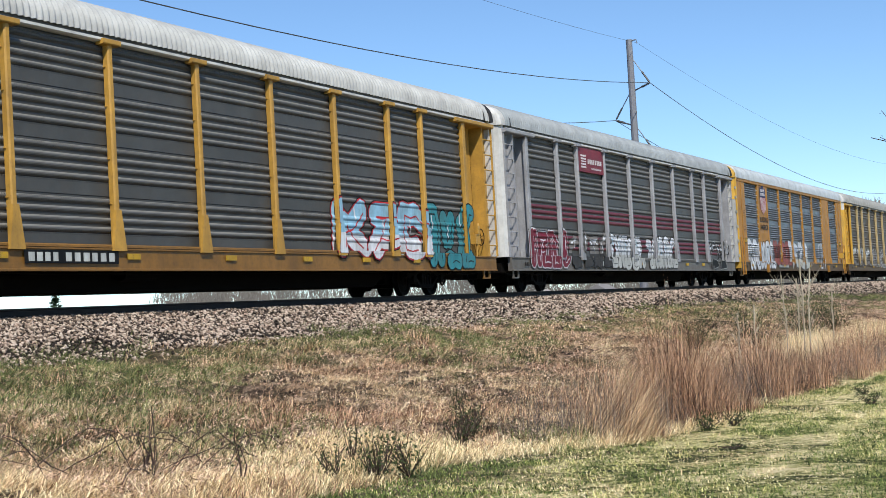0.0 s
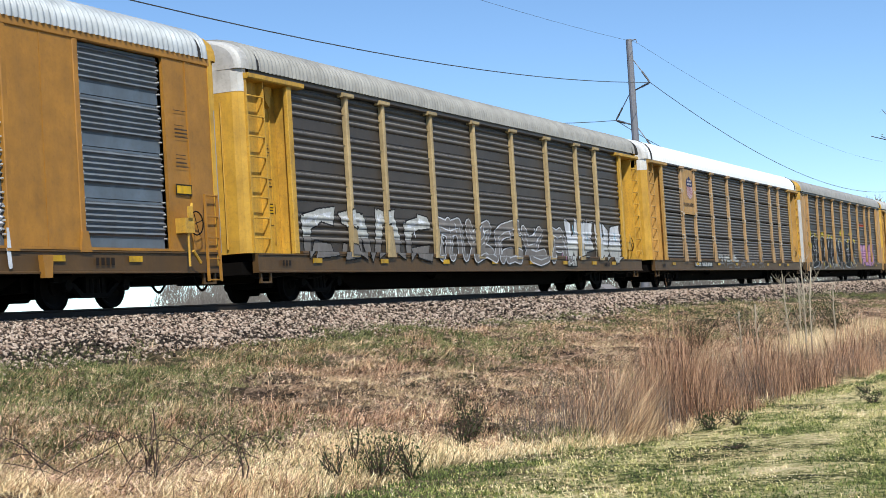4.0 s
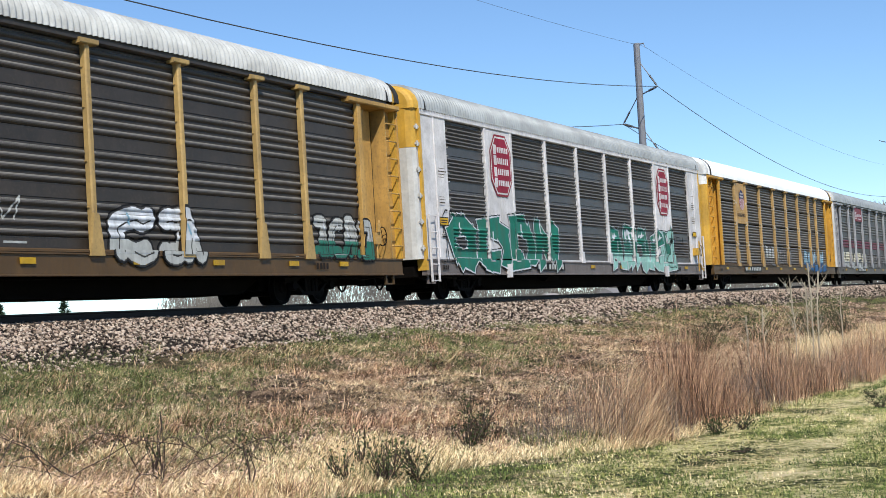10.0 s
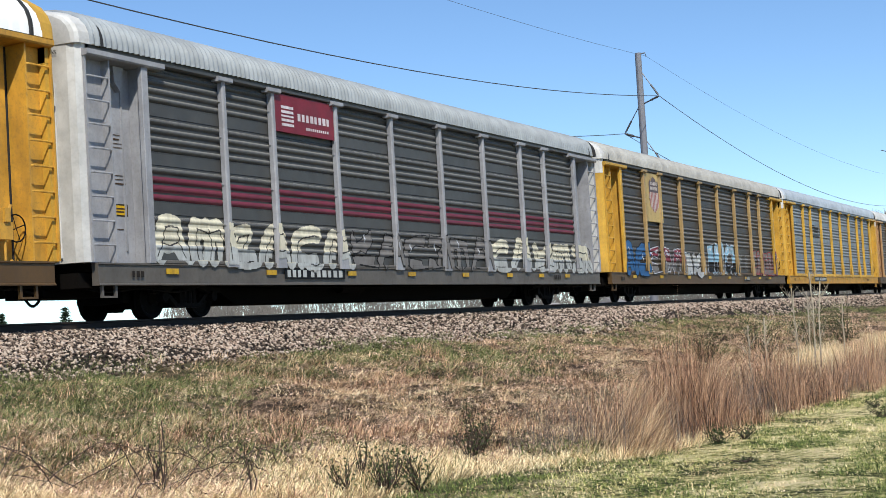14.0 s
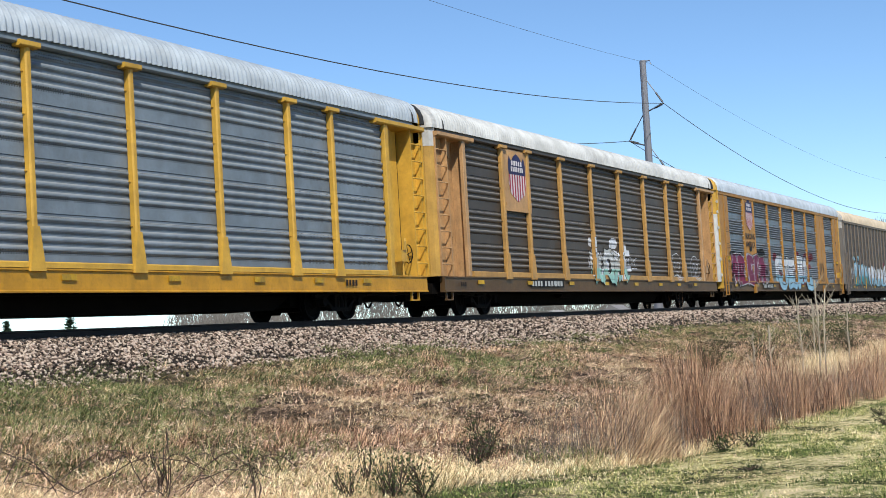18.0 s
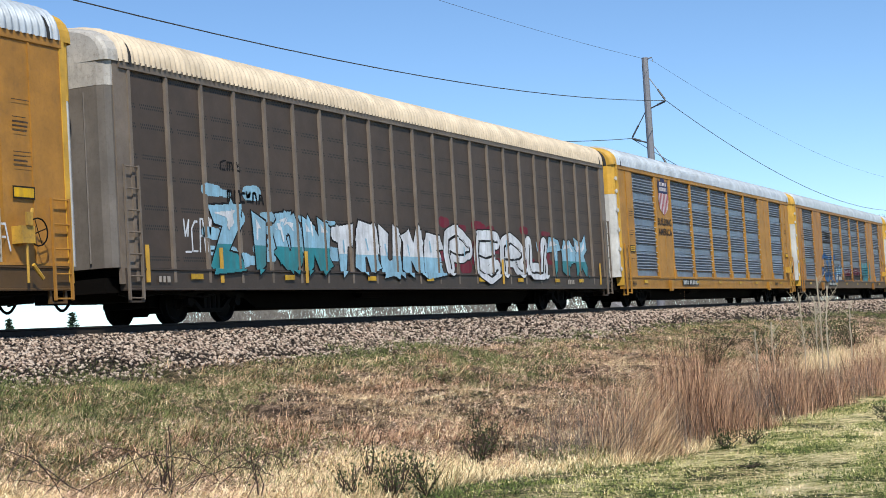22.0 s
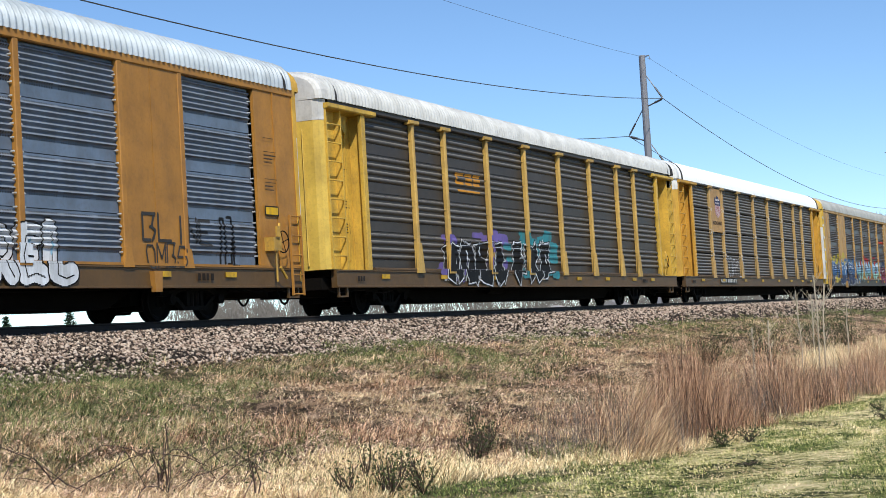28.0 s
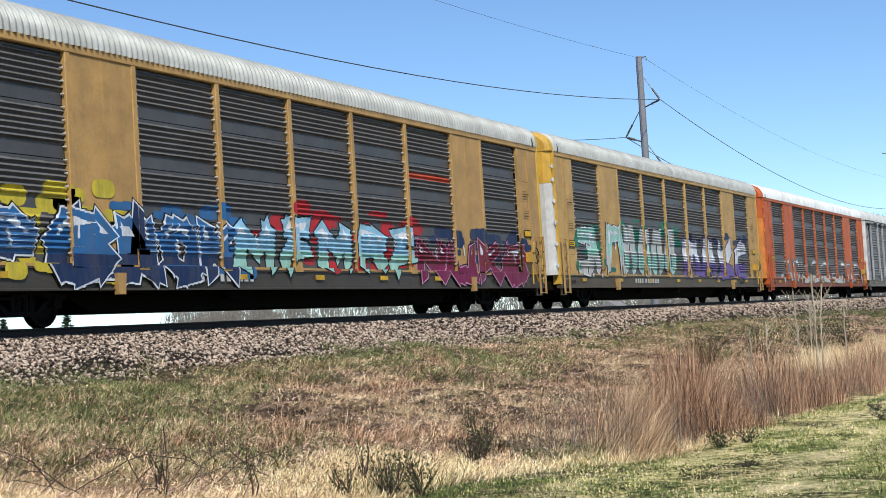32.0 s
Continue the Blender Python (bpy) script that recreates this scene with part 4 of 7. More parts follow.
def ladder(car, x, y, z0, z1, w, off, material, stiles=False):
    """Rungs that stand off the wall on bent ends, or run between two flat stiles."""
    lad = empty("ladder", x, y, 0)
    lad.parent = car
    n = int((z1 - z0) / 0.41)
    if stiles:
        for u in (-w / 2, w / 2):
            part("stile", shared(("stile", z0, z1), lambda bm: prism(bm, [(-0.02, z0), (0.02, z0), (0.02, z1), (-0.02, z1)], "y", -0.12, -0.07)), material, lad, at=(u, 0, 0))
        rung = shared(("rung", w), lambda bm: tube(bm, [(-w / 2, -0.1, 0), (w / 2, -0.1, 0)], 0.015, 6))
    else:
        rung = shared(("step_rung", w, off), lambda bm: tube(bm, [(-w / 2 - 0.06, -off + 0.05, 0), (-w / 2, -off, 0), (w / 2, -off, 0), (w / 2 + 0.06, -off + 0.05, 0)], 0.018, 6))
    for i in range(n + 1):
        part("rung", rung, material, lad, at=(0, 0, z0 + 0.03 + (z1 - z0 - 0.06) * i / n))


def sill_mesh(reach=0.0):
    def build(bm):
        prism(bm, [(-1.40, SILL_Z0), (-1.58, SILL_Z0), (-1.58, SILL_Z0 + 0.03), (-1.55, SILL_Z0 + 0.04), (-1.55, SILL_Z1 - 0.05), (-1.58, SILL_Z1 - 0.04), (-1.58, SILL_Z1 - 0.01), (-1.40, SILL_Z1)], "x", -13.55, 13.55 + reach)
    return shared(("sill", reach), build)


def wheel_mesh():
    def build(bm):
        prof = [(0.0, -0.05), (0.12, -0.07), (0.14, -0.03), (0.30, 0.0), (0.345, -0.05), (0.40, -0.055), (0.405, 0.05), (0.43, 0.06), (0.43, 0.085), (0.34, 0.08), (0.30, 0.04), (0.1, 0.05), (0.0, 0.05)]
        n, rings = 20, []
        for i in range(n):
            w = 2 * math.pi * i / n
            rings.append([bm.verts.new((r * math.cos(w), y, r * math.sin(w))) for r, y in prof])
        for i in range(n):
            a, b = rings[i], rings[(i + 1) % n]
            for k in range(len(prof) - 1):
                bm.faces.new((a[k], b[k], b[k + 1], a[k + 1]))
        bmesh.ops.remove_doubles(bm, verts=bm.verts, dist=1e-4)
    return shared("wheel", build)


def side_frame_mesh():
    def build(bm):
        top = [(-1.2, 0.50), (-1.2, 0.60), (-0.7, 0.62), (-0.45, 0.74), (0.45, 0.74), (0.7, 0.62), (1.2, 0.60), (1.2, 0.50)]
        prism(bm, top + [(0.75, 0.48), (0.45, 0.60), (-0.45, 0.60), (-0.75, 0.48)], "y", -0.06, 0.06)
        prism(bm, [(-0.75, 0.48), (-0.40, 0.20), (0.40, 0.20), (0.75, 0.48), (0.62, 0.48), (0.36, 0.29), (-0.36, 0.29), (-0.62, 0.48)], "y", -0.06, 0.06)
        for u in (-0.24, 0.24):
            box(bm, u - 0.05, u + 0.05, -0.06, 0.06, 0.28, 0.62)
        for u in (-0.1, 0.1):
            rod(bm, (u, 0, 0.29), (u, 0, 0.55), 0.07, 8)
        for u in (-0.86, 0.86):
            rod(bm, (u, -0.13, 0.43), (u, 0.05, 0.43), 0.11, 10)
    return shared("side_frame", build)


def coupler_mesh():
    def build(bm):
        box(bm, -0.5, 0.7, -0.09, 0.09, 0.78, 0.97)
        prism(bm, [(-0.5, -0.12), (-0.74, -0.16), (-0.84, -0.05), (-0.72, 0.02), (-0.74, 0.16), (-0.5, 0.14)], "z", 0.72, 1.0)
        box(bm, 0.0, 0.5, -0.25, 0.25, 0.66, 0.76)
    return shared("coupler", build)


def hose_mesh():
    def build(bm):
        pts = [Vector((0.1 - 0.75 * u, -0.28 - 0.02 * u, 0.74 - 0.42 * math.sin(math.pi * u * 0.93))) for u in np.linspace(0, 1, 11)]
        tube(bm, pts, 0.028, 6)
    return shared("hose", build)


def lever_mesh():
    return shared("lever", lambda bm: tube(bm, [(0.62, -1.50, 0.86), (0.34, -1.46, 0.70), (0.34, -0.9, 0.66), (0.2, -0.3, 0.86)], 0.015, 5))


def brake_line_mesh():
    return shared("brake_line", lambda bm: tube(bm, [Vector((3.6 - 3.4 * u, -1.2, 0.60 - 0.06 * math.sin(3.1 * u) - 0.05 * math.sin(9 * u))) for u in np.linspace(0, 1, 12)], 0.022, 5))


def step_mesh():
    def build(bm):
        for u in (-0.2, 0.2):
            box(bm, u - 0.03, u + 0.03, -0.02, 0.03, 0.40, 0.80)
        box(bm, -0.2, 0.2, -0.03, 0.06, 0.40, 0.435)
    return shared("step", build)


CARS = {}
# black rubber; also colours the sheet that stands for shade in the end slot
GASKET_AND_SHADE = plain("rubber_and_slot_shade", (0.02, 0.02, 0.022), 0.8)
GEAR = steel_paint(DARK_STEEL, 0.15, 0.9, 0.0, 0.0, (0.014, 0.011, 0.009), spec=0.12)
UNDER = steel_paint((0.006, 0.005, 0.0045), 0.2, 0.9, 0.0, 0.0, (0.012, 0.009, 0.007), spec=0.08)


def truck(car, x):
    t = empty("truck", x, 0, 0)
    t.parent = car
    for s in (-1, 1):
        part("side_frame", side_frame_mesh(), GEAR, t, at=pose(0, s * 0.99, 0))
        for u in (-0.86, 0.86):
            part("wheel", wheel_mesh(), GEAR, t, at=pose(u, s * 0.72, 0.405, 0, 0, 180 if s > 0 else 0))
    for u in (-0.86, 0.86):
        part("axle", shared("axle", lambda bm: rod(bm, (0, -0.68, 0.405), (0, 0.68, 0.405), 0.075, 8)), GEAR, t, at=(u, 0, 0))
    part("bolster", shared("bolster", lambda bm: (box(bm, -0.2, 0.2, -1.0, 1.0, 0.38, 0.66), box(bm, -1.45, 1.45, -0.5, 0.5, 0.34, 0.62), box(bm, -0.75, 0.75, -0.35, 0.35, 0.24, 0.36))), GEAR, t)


def brake_gear(car, x, y, paint):
    """Brake box with its wheel, chain rod and bracket on the end of a car."""
    def gear(bm):
        box(bm, -0.16, 0.16, -0.10, 0.16, 1.42, 1.72)
        box(bm, -0.07, 0.07, -0.14, -0.10, 1.72, 1.95)
        rod(bm, (0.02, -0.1, 1.72), (0.16, -0.06, 2.02), 0.03, 6)
        rod(bm, (0.0, -0.05, 1.42), (0.0, -0.05, 0.75), 0.025, 6)
        rod(bm, (0.1, -0.08, 1.06), (0.34, -0.08, 0.82), 0.035, 6)
    part("brake_gear", shared("brake_gear", gear), paint, car, at=(x, y, 0))
    def rim(bm):
        ring = [Vector((0.24 * math.cos(w), 0, 1.62 + 0.24 * math.sin(w))) for w in np.linspace(0, 2 * math.pi, 17)]
        tube(bm, ring, 0.014, 5)
        for w in (0.3, 1.9, 3.5, 5.1):
            rod(bm, (0, 0, 1.62), (0.24 * math.cos(w), 0, 1.62 + 0.24 * math.sin(w)), 0.01, 4)
    part("brake_wheel", shared("brake_wheel", rim), GEAR, car, at=(x + 0.26, y - 0.08, 0))


def underframe(car, sill, reach=0.0):
    part("side_sill", sill_mesh(reach), sill, car)
    def deck(bm):
        box(bm, -13.5, 13.5, -1.39, 1.39, 0.90, 1.05)
        prism(bm, [(1.40, SILL_Z0), (1.55, SILL_Z0), (1.55, SILL_Z1), (1.40, SILL_Z1)], "x", -13.55, 13.55)
        for x in np.arange(-12, 12.1, 2.0):
            box(bm, x - 0.06, x + 0.06, -1.38, 1.38, 0.72, 0.90)
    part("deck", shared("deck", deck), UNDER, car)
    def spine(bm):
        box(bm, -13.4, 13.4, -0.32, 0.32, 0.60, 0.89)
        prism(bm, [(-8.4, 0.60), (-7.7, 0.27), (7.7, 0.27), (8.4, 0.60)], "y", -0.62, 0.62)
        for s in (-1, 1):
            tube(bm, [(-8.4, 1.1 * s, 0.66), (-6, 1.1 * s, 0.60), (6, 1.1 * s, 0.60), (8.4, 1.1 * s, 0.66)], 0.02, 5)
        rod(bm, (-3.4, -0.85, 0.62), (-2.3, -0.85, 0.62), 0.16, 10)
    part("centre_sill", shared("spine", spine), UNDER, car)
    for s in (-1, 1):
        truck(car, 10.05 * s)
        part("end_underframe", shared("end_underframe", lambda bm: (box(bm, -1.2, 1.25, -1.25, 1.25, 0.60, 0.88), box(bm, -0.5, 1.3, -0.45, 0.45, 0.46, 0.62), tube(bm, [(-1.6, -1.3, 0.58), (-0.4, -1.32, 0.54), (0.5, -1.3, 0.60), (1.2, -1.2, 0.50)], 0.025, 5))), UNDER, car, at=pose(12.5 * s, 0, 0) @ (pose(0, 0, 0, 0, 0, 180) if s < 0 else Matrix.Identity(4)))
        turn = Matrix.Identity(4) if s < 0 else pose(0, 0, 0, 0, 0, 180)
        part("coupler", coupler_mesh(), GEAR, car, at=pose(-13.6 * -s if s > 0 else -13.6, 0, 0) @ turn)
        part("air_hose", hose_mesh(), GEAR, car, at=pose(13.6 * s, 0, 0) @ turn)
        part("uncoupling_lever", lever_mesh(), GEAR, car, at=pose(13.6 * s, 0, 0) @ turn)
        part("brake_line", brake_line_mesh(), GEAR, car, at=pose(13.6 * s, 0, 0) @ turn)


def shell(car, frame_paint, panel, roof, ribs, hood, sill, drop=0.4, roof_drop=0.0, eave=None, reach=0.0):
    """What all kinds share: frame, roof, far side, ends."""
    underframe(car, sill, reach)
    lower = Matrix.Translation((0, 0, -roof_drop))
    tall = 1.0 if ribs else 1.22
    part("roof", roof_mesh(ribs, reach), roof, car, at=lower)
    part("roof_flange", shared("roof_flange", lambda bm: box(bm, -13.5, 13.5, -1.535, -1.46, EAVE + 0.045, ROOF_Z + 0.03)), panel, car, at=lower)
    out = -1.51 if drop > 0.45 else -1.60
    part("eave_rail", shared(("eave", out), lambda bm: prism(bm, [(-1.46, EAVE - 0.05), (out + 0.04, EAVE - 0.04), (out, EAVE - 0.02), (out, EAVE + 0.03), (-1.46, EAVE + 0.035)], "x", -13.5, 13.5)), eave or panel, car)
    def far(bm):
        box(bm, -13.5, 13.5, 1.42, 1.48, SILL_Z1, EAVE + 0.02)
        for x in POSTS:
            box(bm, x - 0.07, x + 0.07, 1.48, 1.60, SILL_Z1, EAVE)
    part("far_wall", shared("far_wall", far), panel, car)
    def decks(bm):
        box(bm, -11.7, 11.7, -1.38, 1.38, 3.0, 3.06)
    part("upper_deck", shared("upper_deck", decks), UNDER, car)
    for s in (-1, 1):
        turn = Matrix.Identity(4) if s < 0 else pose(0, 0, 0, 0, 0, 180)
        at = pose(13.62 * s + (reach if s > 0 else 0), 0, 0) @ turn
        part("end_hood", hood_mesh(tall), hood[0] if s < 0 else hood[1], car, at=lower @ at)
        if s < 0 and drop > 0.8:
            for z in (1.35, 2.05, 2.75, 3.45, 4.15, 4.6):
                part("hinge", shared("hinge", lambda bm: (box(bm, -0.12, 0.10, -1.565, -1.50, -0.03, 0.03), rod(bm, (-0.08, -1.555, -0.07), (-0.08, -1.555, 0.07), 0.035, 6))), hood[2], car, at=pose(13.62 * s, 0, z))
        if s > 0 and drop < 0.8 and ribs:
            part("end_seal", end_seal_mesh(tall), GASKET_AND_SHADE, car, at=lower @ at)
        part("gasket", gasket_mesh(tall), GASKET_AND_SHADE, car, at=lower @ at)
        door = part("end_door", end_door_mesh(), hood[2], car, at=at)
        if hood[0] is not hood[2]:
            part("door_top", door_top_mesh(drop), hood[0] if s < 0 else hood[1], car, at=at)
        if s < 0:
            for y in (-1.02, -0.34, 0.34, 1.02):
                part("lock_rod", shared("lock_rod", lambda bm: rod(bm, (-0.285, 0, SILL_Z1 + 0.1), (-0.285, 0, EAVE - 0.6), 0.018, 6)), hood[2], door, at=(0, y, 0))
            part("door_seam", shared("door_seam", lambda bm: box(bm, -0.278, -0.26, -0.02, 0.02, SILL_Z1 + 0.02, EAVE)), GASKET_AND_SHADE, door)
        part("step", step_mesh(), sill, car, at=pose(13.2 * s, -1.5, 0.0))


def sheets(car, panel, x0, x1, rows=4, colours=None, fine=False, close=False):
    w = x1 - x0
    me = corrugated_sheet(w, fine, close)
    for i in range(rows):
        part("side_panel", me, (colours or {}).get(i, panel), car, at=((x0 + x1) / 2, 0, SILL_Z1 + 0.01 + i * PANEL_H))


def post_car(k, label, frame_col, panel_col, roof_col, ribs=True, hood=(WHITE, WHITE, WHITE), sill_col=GOLD, grime=0.5, holes=True, tan_ends=False, panel_rows=None, end_col=None):
    """Car with outside posts capped under the eave, and ladders in recessed corners."""
    car = tagged(empty("autorack_car", 0, TRACK_Y, 0), label, "railway car", "autorack cars of the train")
    fp, pp = steel_paint(frame_col, grime * 0.8), steel_paint(mul(panel_col, 0.85 if k in FINE else 0.74), grime, 0.5, 0.0, 0.015 * holes, top_light=0.38)
    hp = [steel_paint(h, grime * 0.5) for h in hood]
    sp, ep = steel_paint(sill_col, min(0.8, grime * 1.3), streak=(0.05, 0.032, 0.02)), steel_paint(end_col or frame_col, grime * 0.9)
    shell(car, fp, pp, (steel_paint(mul(roof_col, 1.05 if k == 0 else 1.3), grime * 0.4, 0.55, 0.0) if ribs else plain("white_roof_paint", (0.93, 0.93, 0.94), 0.5, 0.0, 0.05, 1.5, 0.05)), ribs, hp, sp, 0.4, 0.0 if ribs else 0.06, steel_paint(WHITE, 0.1) if k in (0, 1) else None, 0.0 if tan_ends else 0.3)
    for x in POSTS[1:-1]:
        part("post", post_mesh(), fp, car, at=(x, 0, 0))
    for a, b in zip(POSTS, POSTS[1:]):
        sheets(car, pp, a + 0.02, b - 0.02, 4, {i: steel_paint(c, grime, 0.45, 0.0, 0.011 * holes, top_light=0.3) for i, c in (panel_rows or {}).items()}, k in FINE)
    for a, b in zip(POSTS, POSTS[1:]):
        part("ledge", shared(("ledge", round(b - a, 2), LEDGE.get(k, 0.06)), lambda bm: prism(bm, [(-1.50, SILL_Z1), (-1.585, SILL_Z1), (-1.585, SILL_Z1 + LEDGE.get(k, 0.06) - 0.02), (-1.57, SILL_Z1 + LEDGE.get(k, 0.06)), (-1.50, SILL_Z1 + LEDGE.get(k, 0.06))], "x", 0.2 - (b - a) / 2, (b - a) / 2 - 0.2)), fp if k in LEDGE else sp, car, at=((a + b) / 2, 0, 0))
    if k in FINE:
        clip = shared("clip", lambda bm: tube(bm, [(0.0, -1.50, -0.09), (0.0, -1.58, -0.07), (0.0, -1.60, 0.0), (0.0, -1.58, 0.07), (0.0, -1.50, 0.09)], 0.016, 5))
        for x in POSTS[1:-1]:
            for i in (1, 2, 3):
                for u in (-0.11, 0.11):
                    part("clip", clip, steel_paint(hexcol(226, 218, 206), 0.3), car, at=(x + u, 0, SILL_Z1 + 0.02 + i * PANEL_H))
    for s in (-1, 1):
        part("end_post", flat_post_mesh(0.2), ep, car, at=(11.9 * s, -0.03, 0))
        if tan_ends:
            part("corner_panel", shared("corner_flush", lambda bm: box(bm, -0.8, 0.8, -1.52, -1.46, SILL_Z1, EAVE)), ep, car, at=(12.8 * s, 0, 0))
            part("batten", shared("batten", lambda bm: box(bm, -0.02, 0.02, -1.54, -1.518, SILL_Z1, EAVE - 0.1)), ep, car, at=(12.7 * s, 0, 0))
            ladder(car, 13.25 * s, -1.53, 0.55, 2.2, 0.42, 0.1, fp, True)
        else:
            e = 0.3 if s > 0 else 0.0
            part("recess_panel", shared(("recess", e), lambda bm: box(bm, -0.62 - e / 4, 0.62 + e / 4, -1.16, -1.12, SILL_Z1, EAVE - 0.12)), ep, car, at=(12.45 * s + e / 4, 0, 0))
            part("side_plate", shared("recess_side", lambda bm: box(bm, -0.02, 0.02, -1.48, -1.165, SILL_Z1, EAVE - 0.12)), ep, car, at=(11.86 * s, 0, 0))
            part("ladder_panel", shared(("ladder_panel", e), lambda bm: box(bm, -0.34 + 0.12 * e, 0.34 - 0.04 * e, -1.36, -1.32, SILL_Z1, EAVE - 0.12)), ep, car, at=(13.3 * s + 1.2 * e, 0, 0))
            if s > 0:
                # added black sheet, standing in for the shade inside the open slot
                part("slot_back", shared("slot_back", lambda bm: box(bm, -0.2, 0.2, -1.10, -1.08, SILL_Z1, EAVE - 0.12)), GASKET_AND_SHADE, car, at=(13.28, 0, 0))
            part("side_plate", shared("side_plate", lambda bm: box(bm, -0.02, 0.02, -1.56, -1.12, SILL_Z1, EAVE - 0.12)), ep, car, at=(13.66 * s + 1.15 * e, 0, 0))
            part("side_plate", shared("side_plate_low", lambda bm: box(bm, -0.02, 0.02, -1.54, -1.12, SILL_Z1, EAVE - 0.12)), ep, car, at=(12.94 * s + 1.36 * e, 0, 0))
            ladder(car, 13.3 * s + 1.2 * e, -1.36, 1.35, 4.55, 0.56 - 0.16 * e, 0.2, ep)
            part("corner_beam", shared(("corner_beam", e), lambda bm: prism(bm, [(-1.1, EAVE - 0.14), (-1.62, EAVE - 0.12), (-1.65, EAVE - 0.09), (-1.65, EAVE + 0.0), (-1.1, EAVE + 0.03)], "x", -1.2 - e / 2, 1.2 + e / 2)), ep, car, at=(12.5 * s + e / 2, 0, 0))
            part("gusset", shared("gusset", lambda bm: prism(bm, [(-0.16, EAVE - 0.14), (0.16, EAVE - 0.14), (0.05, EAVE - 0.62), (-0.12, EAVE - 0.46)], "y", -1.30, -1.17)), ep, car, at=(12.35 * s + e / 2, 0, 0))
            part("door_bar", shared("door_bar", lambda bm: box(bm, -0.02, 0.02, -1.185, -1.16, SILL_Z1 + 0.25, EAVE - 0.3)), ep, car, at=(12.15 * s, 0, 0))
            if s > 0:
                brake_gear(car, 12.75, -1.38, ep)
    CARS[k] = car
    return car


def flush_car(k, label, frame_col, panel_col, roof_col, hood=(YELLOW, YELLOW, WHITE), sill_col=GOLD, grime=0.4, wide=(1, 7), frame2=None):
    """Car with sheets set in a flush frame, blank plates in some bays and plain corner plates."""
    car = tagged(empty("autorack_car", 0, TRACK_Y, 0), label, "railway car", "autorack cars of the train")
    fp, pp = steel_paint(frame_col, grime * 0.8), steel_paint(mul(panel_col, 1.3 if panel_col is DEEP else 1.08), grime, 0.45, 0.0, 0.0185, top_light=0.2)
    hp = [steel_paint(h, grime * 0.5) for h in hood]
    shell(car, fp, pp, steel_paint(mul(roof_col, 1.8), grime * 0.3, 0.5, 0.1), True, hp, steel_paint(sill_col, min(0.8, grime * 1.3), streak=(0.05, 0.032, 0.02)), 0.95)
    for i, x in enumerate(POSTS):
        if i and i < 9:
            part("post", shared("flush_post", lambda bm: (prism(bm, [(-0.075, -1.46), (0.075, -1.46), (0.075, -1.55), (0.06, -1.565), (-0.06, -1.565), (-0.075, -1.55)], "z", SILL_Z1, EAVE), prism(bm, [(-0.16, SILL_Z1 - 0.04), (0.16, SILL_Z1 - 0.04), (0.08, SILL_Z1 + 0.34), (-0.08, SILL_Z1 + 0.34)], "y", -1.60, -1.55))), fp, car, at=(x, 0, 0))
    for i, (a, b) in enumerate(zip(POSTS, POSTS[1:])):
        if i in wide:
            part("blank_plate", shared(("plate", i), lambda bm: (box(bm, a + 0.06, b - 0.06, -1.545, -1.46, SILL_Z1, EAVE), box(bm, (a + b) / 2 - 0.015, (a + b) / 2 + 0.015, -1.555, -1.54, SILL_Z1, EAVE))), fp, car)
        else:
            sheets(car, pp, a + 0.07, b - 0.07, close=True)
    def bolts(bm):
        for i, x in enumerate(POSTS):
            for z in np.arange(SILL_Z1 + 0.25, EAVE - 0.2, 0.24):
                for u in (-0.11, 0.11):
                    rod(bm, (x + u, -1.46, z), (x + u, -1.535, z), 0.017, 5)
    tagged(part("bolts", shared("bolts", bolts), steel_paint(hexcol(222, 222, 222), 0.3), car), kind="stuff")
    part("top_rail", shared("top_rail", lambda bm: prism(bm, [(-1.46, EAVE - 0.05), (-1.552, EAVE - 0.05), (-1.575, EAVE - 0.03), (-1.575, EAVE + 0.115), (-1.46, EAVE + 0.115)], "x", -13.5, 13.5)), fp, car)
    part("bottom_rail", shared("bottom_rail", lambda bm: box(bm, -13.5, 13.5, -1.57, -1.46, SILL_Z1, SILL_Z1 + 0.05)), fp, car)
    for s in (-1, 1):
        part("corner_panel", shared("corner_panel", lambda bm: box(bm, -0.85, 0.85, -1.545, -1.47, SILL_Z1 + 0.05, EAVE - 0.05)), fp, car, at=(12.72 * s, 0, 0))
        part("batten", shared("corner_batten", lambda bm: box(bm, -0.02, 0.02, -1.57, -1.543, SILL_Z1 + 0.05, EAVE - 0.05)), fp, car, at=(12.64 * s, 0, 0))
        part("corner_post", shared("corner_post", lambda bm: prism(bm, [(0.04, -1.30), (0.04, -1.57), (0.16, -1.57), (0.16, -1.3)], "z", SILL_Z1 - 0.3, ROOF_Z)), hp[0], car, at=pose(13.62 * s, 0, 0) @ (Matrix.Identity(4) if s < 0 else Matrix.Diagonal((-1, 1, 1, 1))))
        ladder(car, 13.2 * s, -1.55, 0.45, 2.25, 0.45, 0.1, fp, True)
        if s > 0:
            brake_gear(car, 12.2, -1.68, steel_paint(YELLOW, 0.7))
        part("jack_pad", shared("jack_pad", lambda bm: prism(bm, [(-0.1, 0.55), (0.1, 0.55), (0.14, 0.95), (-0.14, 0.95)], "y", -1.66, -1.55)), fp, car, at=(8.0 * s, 0, 0))
    CARS[k] = car
    return car


